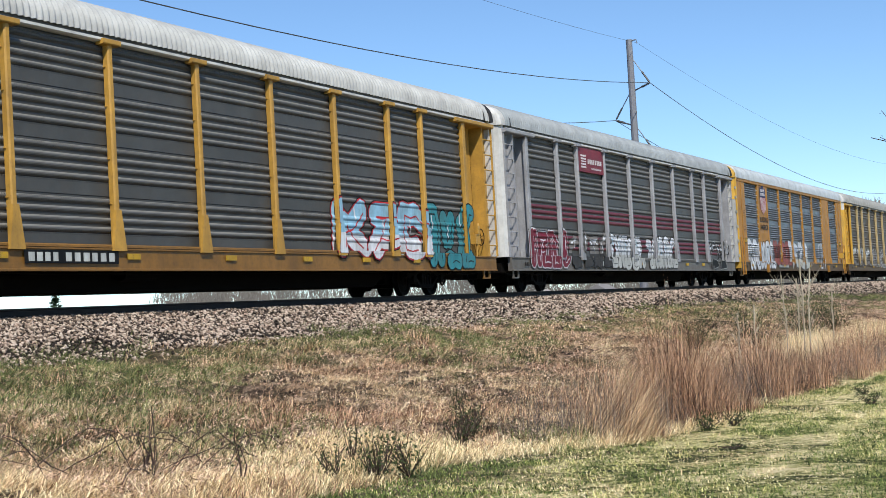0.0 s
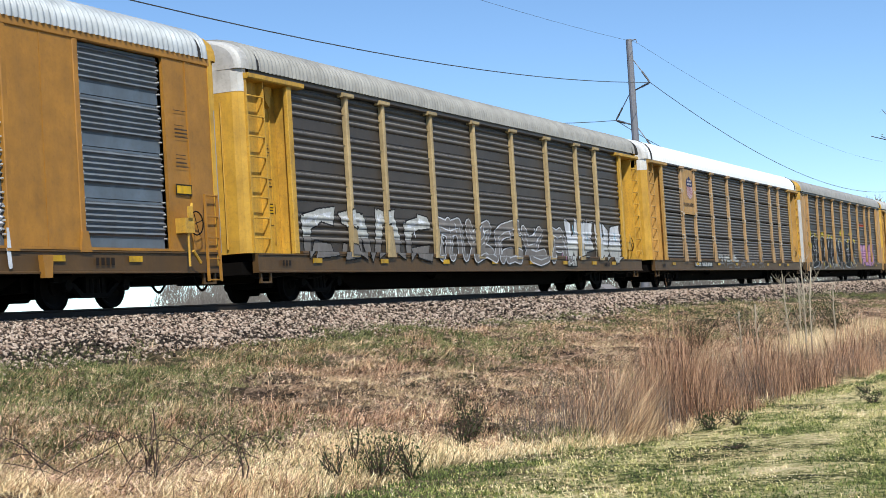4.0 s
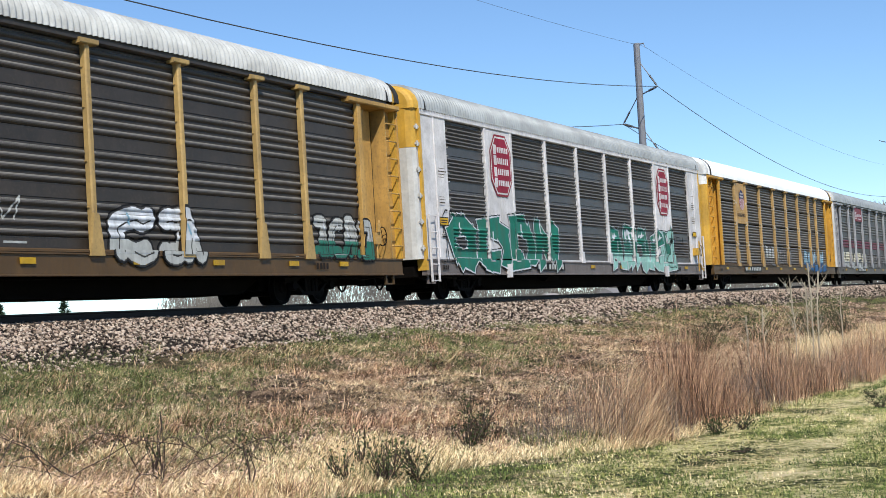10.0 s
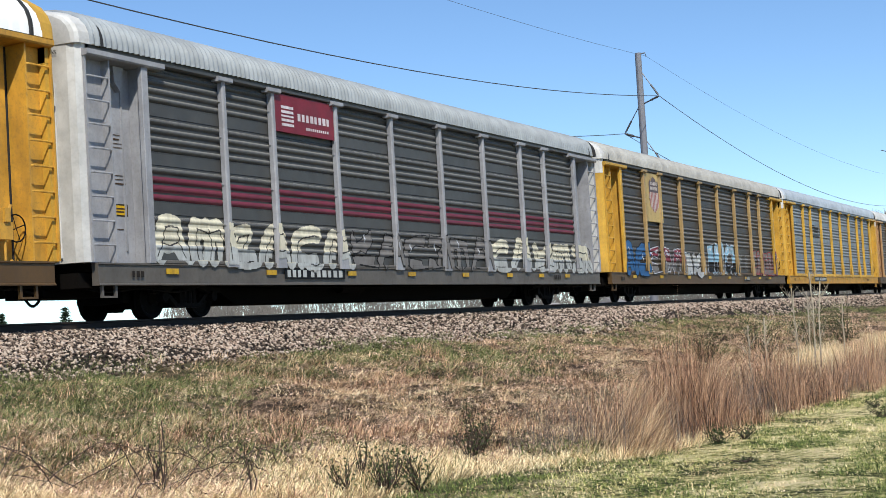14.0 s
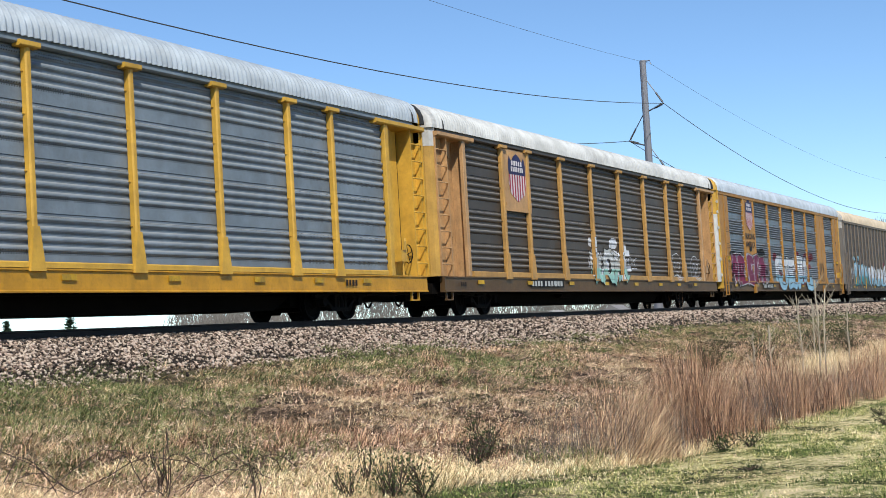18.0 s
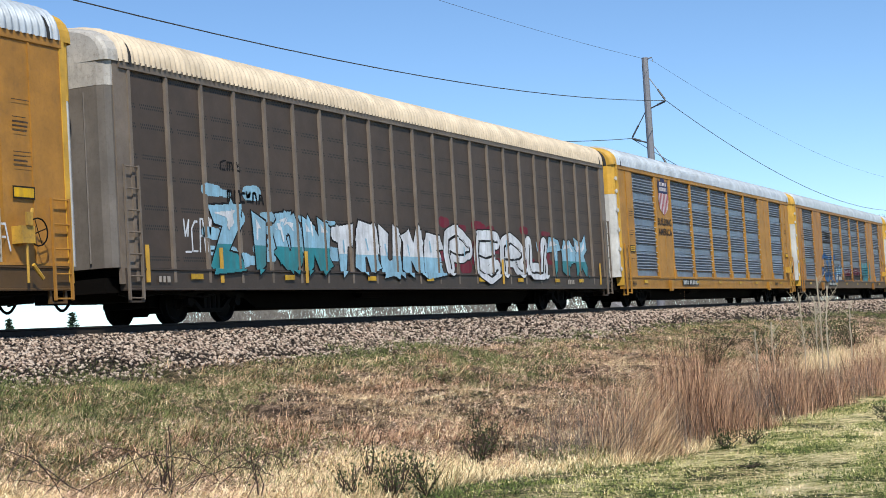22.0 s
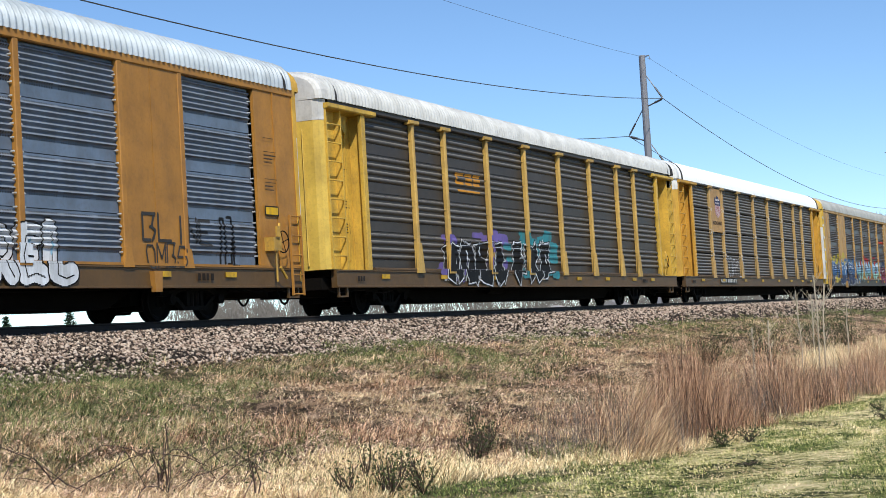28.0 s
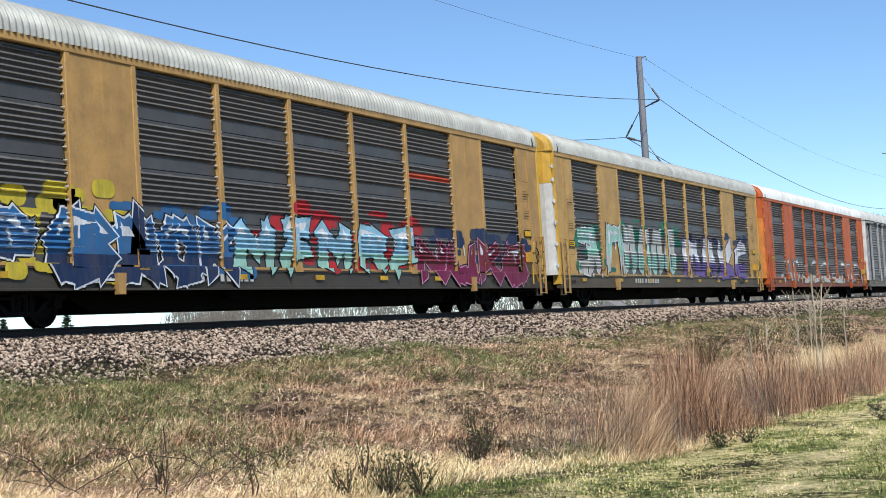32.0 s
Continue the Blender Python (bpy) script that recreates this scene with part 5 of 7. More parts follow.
def rib_car(k, label):
    """Brown car with many narrow vertical ribs over flat sheets."""
    brown = hexcol(84, 70, 61)
    car = tagged(empty("autorack_car", 0, TRACK_Y, 0), label, "railway car", "autorack cars of the train")
    fp, pp = steel_paint(hexcol(134, 120, 108), 0.4), steel_paint(brown, 0.3, 0.6, 0.0, 0.02)
    hp = [steel_paint(c, 0.6) for c in (hexcol(206, 200, 194), YELLOW, hexcol(126, 118, 112))]
    shell(car, fp, pp, steel_paint(mul(hexcol(214, 196, 172), 1.15), 0.2), True, hp, steel_paint(hexcol(70, 58, 50), 0.6), 0.5, 0.13)
    xs = np.linspace(-13.2, 13.2, 23)
    rib = shared("rib", lambda bm: prism(bm, [(-0.05, -1.49), (0.05, -1.49), (0.04, -1.56), (-0.04, -1.56)], "z", 0.78, EAVE - 0.02))
    for a, b in zip(xs, xs[1:]):
        part("side_panel", shared("flat_sheet", lambda bm: box(bm, -0.6, 0.6, -1.50, -1.46, SILL_Z1, EAVE - 0.02)), pp, car, at=((a + b) / 2, 0, 0))
    for x in xs:
        part("rib", rib, fp, car, at=(x, 0, 0))
    part("top_rail", shared("rib_top", lambda bm: prism(bm, [(-1.46, EAVE - 0.16), (-1.57, EAVE - 0.15), (-1.575, EAVE + 0.02), (-1.46, EAVE + 0.02)], "x", -13.5, 13.5)), fp, car)
    for s in (-1, 1):
        part("corner_panel", shared("rib_corner", lambda bm: box(bm, -0.25, 0.25, -1.53, -1.46, 0.75, EAVE)), fp, car, at=(13.4 * s, 0, 0))
        ladder(car, 13.35 * s, -1.53, 0.45, 3.0, 0.42, 0.1, fp, True)
    for x in (-12.9, 12.6, -10.4, -7.0, 4.2):
        part("safety_bar", shared("safety_bar", lambda bm: box(bm, -0.05, 0.05, -1.585, -1.56, 0.78, 1.5)), steel_paint(YELLOW, 0.3), car, at=(x, 0, 0))
    CARS[k] = car
    return car


ASH, BROWN_GREY, BLUE_GREY, DEEP = hexcol(92, 92, 91), hexcol(70, 61, 55), hexcol(106, 119, 133), hexcol(70, 69, 71)
ROOF_GREY, ROOF_PALE, ROOF_WHITE = hexcol(146, 152, 158), hexcol(190, 191, 192), hexcol(252, 252, 252)

post_car(0, "dusty grey railway car with ochre posts and tags", hexcol(212, 162, 70), ASH, ROOF_PALE, hood=(WHITE, WHITE, WHITE), sill_col=hexcol(150, 106, 44))
post_car(1, "silver railway car with maroon stripes and tags", SILVER, ASH, ROOF_GREY, sill_col=hexcol(120, 116, 112), grime=0.35)
flush_car(2, "golden yellow railway car with blue-grey panels and shield", hexcol(194, 136, 52), BLUE_GREY, ROOF_GREY, hood=(YELLOW, YELLOW, hexcol(190, 188, 186)))
post_car(3, "dirty brown railway car with pale tan posts", hexcol(206, 180, 132), hexcol(84, 74, 66), hexcol(150, 150, 148), hood=(WHITE, YELLOW, YELLOW), grime=0.7, end_col=YELLOW)
post_car(4, "white-roofed railway car with tan posts and shield board", hexcol(206, 168, 122), DEEP, ROOF_WHITE, ribs=False, hood=(ROOF_WHITE, YELLOW, YELLOW), grime=0.5, end_col=hexcol(222, 174, 96), holes=False)
post_car(5, "tan-ended railway car with large black and white tag", hexcol(206, 164, 112), DEEP, hexcol(150, 150, 150), hood=(YELLOW, YELLOW, WHITE), tan_ends=True, end_col=hexcol(216, 168, 108), sill_col=hexcol(110, 86, 50))
post_car(6, "brown railway car with golden posts and pale roof", hexcol(208, 172, 108), BROWN_GREY, ROOF_PALE, hood=(YELLOW, YELLOW, YELLOW), grime=0.7, end_col=hexcol(222, 174, 96))
flush_car(7, "white railway car with red octagons and green tag", hexcol(252, 247, 249), DEEP, hexcol(134, 138, 142), hood=(YELLOW, WHITE, WHITE), sill_col=hexcol(128, 118, 116))
post_car(8, "white-roofed railway car with yellow ladder end", hexcol(208, 168, 108), hexcol(68, 62, 58), ROOF_WHITE, ribs=False, hood=(ROOF_WHITE, YELLOW, YELLOW), grime=0.55, end_col=hexcol(236, 176, 66), holes=False)
post_car(9, "silver railway car with maroon stripes and pale tags", SILVER, ASH, ROOF_GREY, sill_col=hexcol(110, 104, 98), grime=0.35)
post_car(10, "brown railway car with yellow posts and narrow shield", hexcol(196, 162, 108), BROWN_GREY, hexcol(168, 166, 162), hood=(WHITE, YELLOW, YELLOW), grime=0.6, end_col=YELLOW)
post_car(11, "bright yellow railway car with clean blue-grey panels", YELLOW, hexcol(150, 164, 178), hexcol(160, 170, 182), hood=(WHITE, YELLOW, YELLOW), grime=0.25, sill_col=hexcol(220, 160, 40))
post_car(12, "dark brown railway car with tan posts and shield", hexcol(210, 160, 88), hexcol(82, 72, 64), ROOF_PALE, hood=(WHITE, YELLOW, hexcol(216, 168, 78)), grime=0.6, end_col=hexcol(216, 168, 116))
flush_car(13, "golden yellow railway car with crimson and white tags", hexcol(196, 138, 56), BLUE_GREY, hexcol(150, 158, 168), hood=(YELLOW, YELLOW, WHITE))
rib_car(14, "brown railway car with narrow ribs and bright tags")
flush_car(15, "clean golden yellow railway car with shield plate", hexcol(200, 142, 52), hexcol(116, 134, 156), hexcol(152, 160, 170), hood=(YELLOW, YELLOW, WHITE), grime=0.3, sill_col=hexcol(190, 134, 40))
flush_car(16, "ochre railway car with grey panels and blue tag", hexcol(188, 130, 58), hexcol(108, 122, 138), hexcol(150, 158, 166), hood=(YELLOW, YELLOW, WHITE))
flush_car(17, "ochre railway car with red and white tags", hexcol(190, 132, 54), hexcol(108, 124, 146), hexcol(148, 156, 164), hood=(YELLOW, YELLOW, WHITE))
post_car(18, "yellow-ended railway car with brown panels", hexcol(218, 176, 92), BROWN_GREY, ROOF_PALE, hood=(WHITE, WHITE, hexcol(238, 200, 92)), grime=0.6, end_col=hexcol(238, 192, 78))
post_car(19, "white-roofed railway car with shield board", hexcol(206, 168, 106), DEEP, ROOF_WHITE, ribs=False, hood=(ROOF_WHITE, YELLOW, YELLOW), grime=0.5, end_col=hexcol(228, 172, 66), holes=False)
flush_car(20, "tan railway car covered in colourful tags", hexcol(200, 156, 92), DEEP, hexcol(146, 147, 145), hood=(hexcol(230, 190, 80), hexcol(230, 190, 80), WHITE), sill_col=hexcol(70, 64, 56))
flush_car(21, "tan railway car with pale and violet tags", hexcol(204, 162, 96), DEEP, hexcol(150, 151, 149), hood=(hexcol(230, 180, 70), YELLOW, WHITE), sill_col=hexcol(90, 78, 60))
flush_car(22, "orange railway car with grey panels", ORANGE, DEEP, hexcol(186, 188, 190), hood=(ORANGE, ORANGE, hexcol(230, 140, 60)), sill_col=hexcol(150, 70, 34))
post_car(23, "pale grey railway car at the end of the train", SILVER, hexcol(124, 128, 130), ROOF_PALE, hood=(WHITE, WHITE, WHITE), grime=0.4, sill_col=hexcol(120, 116, 110))


# ---- lettering, boards and spray paint on the cars ----
GLYPHS = {"A": "00481868 80 2363", "B": "00085878675444 54736150 0040", "C": "7668281602103062", "D": "000848768270 4000", "E": "78080070 0454", "F": "780800 0454",
          "G": "7668281602103070736444", "H": "0008 7078 0474", "I": "4048", "J": "7872503012", "K": "0008 7803 2570", "L": "080070", "M": "0008437870", "N": "00087078",
          "O": "301206183858767260300", "P": "0008587675540504", "Q": "3012061838587672603 4270", "R": "00085876755404 4470", "S": "766828160444647261301002", "T": "0878 4840",
          "U": "080210306078 7270", "V": "084078", "W": "0810446078", "X": "0078 0870", "Y": "084478 4440", "Z": "08780070",
          "1": "001838586360", "2": "0008 3038 7068 0868", "3": "00064878 2060", "4": "081468 1070 4468", "5": "00285870 1454", "6": "0828 2858 5870 2000 4044"}


def strokes_of(ch):
    out = []
    for s in GLYPHS[ch].split():
        pts = [(int(s[i]) / 8, int(s[i + 1]) / 8) for i in range(0, len(s) - 1, 2)]
        out.append(pts)
    return out


def capsule(p, q, r, n=5):
    """Convex outline of a thick stroke."""
    a = math.atan2(q[1] - p[1], q[0] - p[0])
    pts = []
    for c, s in ((q, a - math.pi / 2), (p, a + math.pi / 2)):
        for i in range(n + 1):
            w = s + math.pi * i / n
            pts.append((c[0] + r * math.cos(w), c[1] + r * math.sin(w)))
    return pts


def blade_stroke(p, q, r, grow, tip):
    """Convex outline of an angular stroke with slanted, pointed ends."""
    l = math.hypot(q[0] - p[0], q[1] - p[1]) or 1e-6
    dx, dz = (q[0] - p[0]) / l, (q[1] - p[1]) / l
    w0, w1 = r * (0.78 - 0.22 * tip) + grow, r * (0.78 + 0.22 * tip) + grow
    e = 0.9 * r + grow
    pts = []
    for c, w, s in ((p, w0, -1), (q, w1, 1)):
        near, far = (0.15 * r + grow, e) if tip * s > 0 else (e, 0.15 * r + grow)
        pts.append((c[0] + s * dx * near - s * dz * -w * 1.0, c[1] + s * dz * near + s * dx * -w * 1.0))
        pts.append((c[0] + s * dx * far - s * dz * w * 1.0, c[1] + s * dz * far + s * dx * w * 1.0))
    return pts


def span_table(polys, zs):
    """For every height in zs the merged stretches of x that the convex outlines cover."""
    found = [[] for _ in zs]
    for poly in polys:
        p = np.array(poly, float)
        q = np.roll(p, -1, 0)
        lo, hi = np.full(len(zs), 1e9), np.full(len(zs), -1e9)
        for (ax, az), (bx, bz) in zip(p, q):
            if abs(az - bz) < 1e-9:
                continue
            u = (zs - az) / (bz - az)
            ok = (u >= 0) & (u <= 1)
            x = ax + u * (bx - ax)
            lo[ok] = np.minimum(lo[ok], x[ok])
            hi[ok] = np.maximum(hi[ok], x[ok])
        for i in np.nonzero(hi > lo)[0]:
            found[i].append((lo[i], hi[i]))
    merged = []
    for runs in found:
        runs.sort()
        out = []
        for a, b in runs:
            if out and a <= out[-1][1] + 0.002:
                out[-1][1] = max(out[-1][1], b)
            else:
                out.append([a, b])
        merged.append(out)
    return merged


RIBS = [float(v) for v in np.linspace(-13.2, 13.2, 23)]
SKINS = {}             # car number: "post", "flush", "rib" or "tan"
PLATES = {}            # car number: bays closed by a blank plate
BOARDS = {}            # car number: (x0, x1, z0) of a board over the upper sheets


def surface(k, x, z):
    """Depth of the car's near face at a place on it."""
    kind = SKINS[k]
    if z < SILL_Z1:
        return -1.583
    if kind == "rib":
        return -1.563 if min(abs(x - r) for r in RIBS) < 0.05 else -1.503
    if kind == "flush":
        if abs(x) > 11.8:
            return -1.575 if abs(x) > 13.44 else -1.573
        for i, p in enumerate(POSTS):
            if abs(x - p) < 0.08 or (z < SILL_Z1 + 0.35 and abs(x - p) < 0.17):
                return -1.603 if z < SILL_Z1 + 0.35 else -1.568
        bay = sum(p < x for p in POSTS) - 1
        if bay in PLATES.get(k, ()):
            return -1.558
        if z < SILL_Z1 + 0.05:
            return -1.572
    else:
        if abs(x) > 11.78:
            return -1.595 if abs(x) < 12.0 else -1.545
        for p in POSTS[1:-1]:
            flare = 0.135 * max(0.0, (SILL_Z1 + 0.72 - z) / 0.78)
            if abs(x - p) < 0.078 + flare:
                return -1.628 if flare > 0 else -1.604
        if z < SILL_Z1 + LEDGE.get(k, 0.06):
            return -1.588
        if k in BOARDS and BOARDS[k][0] < x < BOARDS[k][1] and z > BOARDS[k][2]:
            return -1.562
    return SKIN - max(ridge_depth(z, k in FINE, kind == "flush"), 0.013)


def edges_at(k, z):
    kind = SKINS[k]
    if z < SILL_Z1:
        return []
    if kind == "rib":
        return [r + s for r in RIBS for s in (-0.05, 0.05)]
    if kind == "flush":
        w = 0.17 if z < SILL_Z1 + 0.35 else 0.08
        return sorted([p + s * w for p in POSTS for s in (-1, 1)] + [-11.8, 11.8])
    f = 0.078 + 0.135 * max(0.0, (SILL_Z1 + 0.72 - z) / 0.78)
    return sorted([p + s * f for p in POSTS[1:-1] for s in (-1, 1)] + [-12.0, -11.78, 11.78, 12.0])


def paint_on(k, layers, name, label, step=0.02, flat=None):
    """Lay colours on the car's side; layers are (outlines, colour) from the bottom up."""
    verts, faces, mats, index = [], [], [], []
    for n, (polys, col) in enumerate(layers):
        if not polys:
            continue
        mat = col if isinstance(col, bpy.types.Material) else spray(col)
        if mat not in mats:
            mats.append(mat)
        m = mats.index(mat)
        z0 = max(min(p[1] for q in polys for p in q), SILL_Z0 + 0.01)
        z1 = max(p[1] for q in polys for p in q)
        count = max(2, int((z1 - z0) / step) + 1)
        zs = np.linspace(z0 + 1e-4, z1 - 1e-4, count)
        table = span_table(polys, zs)
        mids = span_table(polys, (zs[1:] + zs[:-1]) / 2)
        out = 0.0024 * (n + 1)
        for i in range(count - 1):
            a, b = table[i], table[i + 1]
            if len(a) == len(b) and all(abs(u[0] - v[0]) < 0.12 and abs(u[1] - v[1]) < 0.12 for u, v in zip(a, b)):
                runs = [(u[0], u[1], v[0], v[1]) for u, v in zip(a, b)]
            else:
                runs = [(u[0], u[1], u[0], u[1]) for u in mids[i]]
            zc = (zs[i] + zs[i + 1]) / 2
            cuts = edges_at(k, zc) if flat is None else []
            for a0, a1, b0, b1 in runs:
                lo, hi = max(a0, b0), min(a1, b1)
                inner = [c for c in cuts if lo + 0.004 < c < hi - 0.004]
                xa, xb = [a0, *inner, a1], [b0, *inner, b1]
                for j in range(len(xa) - 1):
                    xc = (xa[j] + xa[j + 1] + xb[j] + xb[j + 1]) / 4
                    if flat is None:
                        base = surface(k, xc, zc)
                        if base < -1.5545 or zc < SILL_Z1:
                            ya = yb = base
                        else:
                            ya, yb = surface(k, xc, zs[i]), surface(k, xc, zs[i + 1])
                            if min(ya, yb) < -1.5545:
                                ya = yb = base
                    else:
                        ya = yb = flat
                    o = len(verts)
                    verts += [(xa[j], ya - out, zs[i]), (xa[j + 1], ya - out, zs[i]), (xb[j + 1], yb - out, zs[i + 1]), (xb[j], yb - out, zs[i + 1])]
                    faces.append((o, o + 1, o + 2, o + 3))
                    index.append(m)
    me = bpy.data.meshes.new(name)
    me.from_pydata(verts, [], faces)
    for mat in mats:
        me.materials.append(mat)
    me.polygons.foreach_set("material_index", index)
    ob = new(name, me)
    ob.parent = CARS[k]
    return tagged(ob, label, kind="stuff" if name in ("sill_marking", "lettering_marks", "placard") else "") if label else ob


def letters(word, x0, x1, z0, z1, r, rng, grow=0.0, lean=0.0, pick=None, bend=0.0, sharp=False):
    """Thick strokes for a word, one swelling letter after another; grow adds to the stroke's half width."""
    polys = []
    n = len(word)
    cw = (x1 - x0) / n
    for i, ch in enumerate(word):
        dx, dz, top = rng.uniform(-0.05, 0.05), rng.uniform(-0.04, 0.05), rng.uniform(0.88, 1.05)
        if ch == " ":
            continue
        a, b = x0 + cw * i + r * 0.75, x0 + cw * (i + 1) - r * 0.75
        h = (z1 - z0 - 2 * r)
        for pts in strokes_of(ch):
            pts = [(a + (b - a) * (u + dx * v) + lean * v, z0 + r + h * (v * top + dz)) for u, v in pts]
            for p, q in zip(pts, pts[1:]):
                k = rng.uniform(-1, 1) * bend
                if sharp:
                    tip = rng.choice((-1, 1)) * rng.uniform(0.6, 1.2)
                    if pick is None or i % 2 == pick:
                        polys.append(blade_stroke(p, q, r, grow, tip))
                    continue
                m = ((p[0] + q[0]) / 2 + k * (q[1] - p[1]), (p[1] + q[1]) / 2 - k * (q[0] - p[0]))
                if pick is not None and i % 2 != pick:
                    continue
                if bend and math.hypot(q[0] - p[0], q[1] - p[1]) > 0.25 * h:
                    polys += [capsule(p, m, r + grow), capsule(m, q, r + grow)]
                else:
                    polys.append(capsule(p, q, r + grow))
    return polys


def band(polys, lo, hi):
    """Keep the part of each convex outline between two heights."""
    out = []
    for poly in polys:
        for sign, lim in ((1, lo), (-1, hi)):
            new_poly = []
            for p, q in zip(poly, poly[1:] + poly[:1]):
                a, b = sign * (p[1] - lim), sign * (q[1] - lim)
                if a >= 0:
                    new_poly.append(p)
                if a * b < 0:
                    u = a / (a - b)
                    new_poly.append((p[0] + u * (q[0] - p[0]), lim))
            poly = new_poly
            if len(poly) < 3:
                break
        if len(poly) >= 3:
            out.append(poly)
    return out


def shifted(polys, dx, dz):
    return [[(x + dx, z + dz) for x, z in p] for p in polys]


PALETTE = {"w": hexcol(224, 228, 236), "k": hexcol(10, 10, 13), "r": hexcol(186, 40, 52), "m": hexcol(120, 28, 52), "c": hexcol(122, 24, 76), "b": hexcol(44, 104, 160), "n": hexcol(26, 48, 88),
           "t": hexcol(52, 140, 152), "g": hexcol(30, 122, 104), "l": hexcol(150, 196, 222), "p": hexcol(206, 150, 186), "y": hexcol(206, 186, 60), "v": hexcol(112, 96, 168), "a": hexcol(128, 124, 122),
           "s": hexcol(196, 198, 196), "o": hexcol(214, 90, 50), "d": hexcol(62, 60, 60), "e": hexcol(160, 210, 200), "i": hexcol(232, 224, 200), "x": hexcol(158, 88, 84)}


def tag(k, x0, x1, z0, z1, word, fill, low="", edge="", halo="", r=0.0, inline=False, label="spray-painted tag across the lower panels"):
    """A sprayed piece: halo, drop shade, outline, fill in two tones and a few highlights."""
    rng = random.Random(int((x0 + 40) * 100) + k)
    n = max(1, len(word))
    cw = (x1 - x0) / n
    sharp = not any(w in label for w in ("bubble", "rounded", "block", "shape", "scribbled", "lined letters"))
    fat = fill in ("w", "p", "k", "c", "m", "l", "t", "i", "r", "g", "b", "n", "x")
    r = r or (min(0.25 * cw, 0.2 * (z1 - z0)) if fat else min(0.21 * cw, 0.17 * (z1 - z0)))
    wide = 0.22 * cw if fat else 0.12 * cw
    def made(grow, pick=None, thin=0.0):
        return letters(word, x0 - wide * 0.5, x1 + wide * 0.5, z0, z1, r, random.Random(int((x0 + 40) * 100) + k), grow - thin, 0.0, pick, 0.16, sharp)
    layers = []
    if halo:
        cloud = []
        for i in range(9 * n):
            hx, hz = rng.uniform(x0 - 0.3, x1 + 0.3), rng.uniform(z0 + 0.2, z1 + 0.25)
            cloud.append(capsule((hx - rng.uniform(0.1, 0.35), hz), (hx + rng.uniform(0.1, 0.35), hz + rng.uniform(-0.03, 0.03)), rng.uniform(0.06, 0.18)))
        layers.append((cloud, PALETTE[halo]))
    light = fill in ("w", "s", "l", "e", "i", "p", "a", "y")
    line = 0.02 + 0.07 * r
    if edge and edge != "k":
        layers.append((made(line + 0.03), PALETTE["k"]))
    for pick in (0, 1) if n > 1 else (0,):
        if edge:
            layers.append((made(line, pick), PALETTE[edge]))
        if fill:
            body = made(0.0, pick)
            layers.append((body, PALETTE[fill]))
            if low and low != fill:
                layers.append((band(body, z0 - 1, z0 + (z1 - z0) * 0.42), PALETTE[low]))
            if inline:
                layers.append((shifted(made(0.0, pick, r * 0.84), 0.2 * r, -0.15 * r), PALETTE["k" if light else "w"]))
                layers.append((made(0.0, pick, r * 0.94), PALETTE[fill]))
            else:
                if not sharp:
                    layers.append((shifted(made(0.0, pick, r * 0.93), 0.3 * r, -0.22 * r), PALETTE[edge or ("d" if light else "a")]))
                elif low != fill:
                    layers.append((band(shifted(made(0.0, pick, r * 0.6), -0.12 * r, 0.1 * r), z0 + (z1 - z0) * 0.66, z1 + 1), PALETTE["w"]))
    glints = []
    for i in range(n):
        gx = x0 + cw * (i + rng.uniform(0.2, 0.6))
        gz = z0 + (z1 - z0) * rng.uniform(0.62, 0.9)
        glints.append(capsule((gx, gz), (gx + rng.uniform(-0.04, 0.1), gz - 0.18 * (z1 - z0)), 0.012 + 0.08 * r))
    if edge:
        layers.append((glints, PALETTE["w" if fill != "w" else "l"]))
    return paint_on(k, layers, "graffiti", label)


def scrawl(k, x0, x1, z0, z1, col, word="", r=0.018, label="thin sprayed scrawl"):
    """A thin one-line tag."""
    rng = random.Random(int((x0 + 40) * 90) + k)
    word = word or "".join(rng.choice("123456") for _ in range(max(2, int((x1 - x0) / (0.55 * (z1 - z0))))))
    return paint_on(k, [(letters(word, x0, x1, z0, z1, r, rng), PALETTE[col])], "graffiti", label)


def doodle(k, xc, zc, w, h, col="w"):
    """A wobbly loop with two smaller loops inside, in one thin line."""
    rng = random.Random(k + int(xc))
    polys = []
    for cx, cz, rx, rz in ((0, 0, 0.5, 0.5), (-0.17, 0.05, 0.12, 0.13), (0.18, 0.05, 0.13, 0.12), (0.02, -0.22, 0.07, 0.06), (0.0, -0.36, 0.25, 0.05)):
        pts = [(xc + w * (cx + rx * math.cos(a) * rng.uniform(0.93, 1.05)), zc + h * (cz + rz * math.sin(a) * rng.uniform(0.93, 1.05))) for a in np.linspace(0, 6.28, 15)]
        polys += [capsule(p, q, 0.014, 3) for p, q in zip(pts, pts[1:])]
    return paint_on(k, [(polys, PALETTE[col])], "graffiti", "thin white looped doodle on the panels")


def rect(x0, x1, z0, z1):
    return [(x0, z0), (x1, z0), (x1, z1), (x0, z1)]


def bars(x0, x1, z0, z1, n, rng):
    """Plain marks the size of lettering that is not spelled out."""
    cw = (x1 - x0) / n
    return [rect(x0 + cw * (i + 0.12), x0 + cw * (i + rng.uniform(0.7, 0.88)), z0, z1) for i in range(n)]


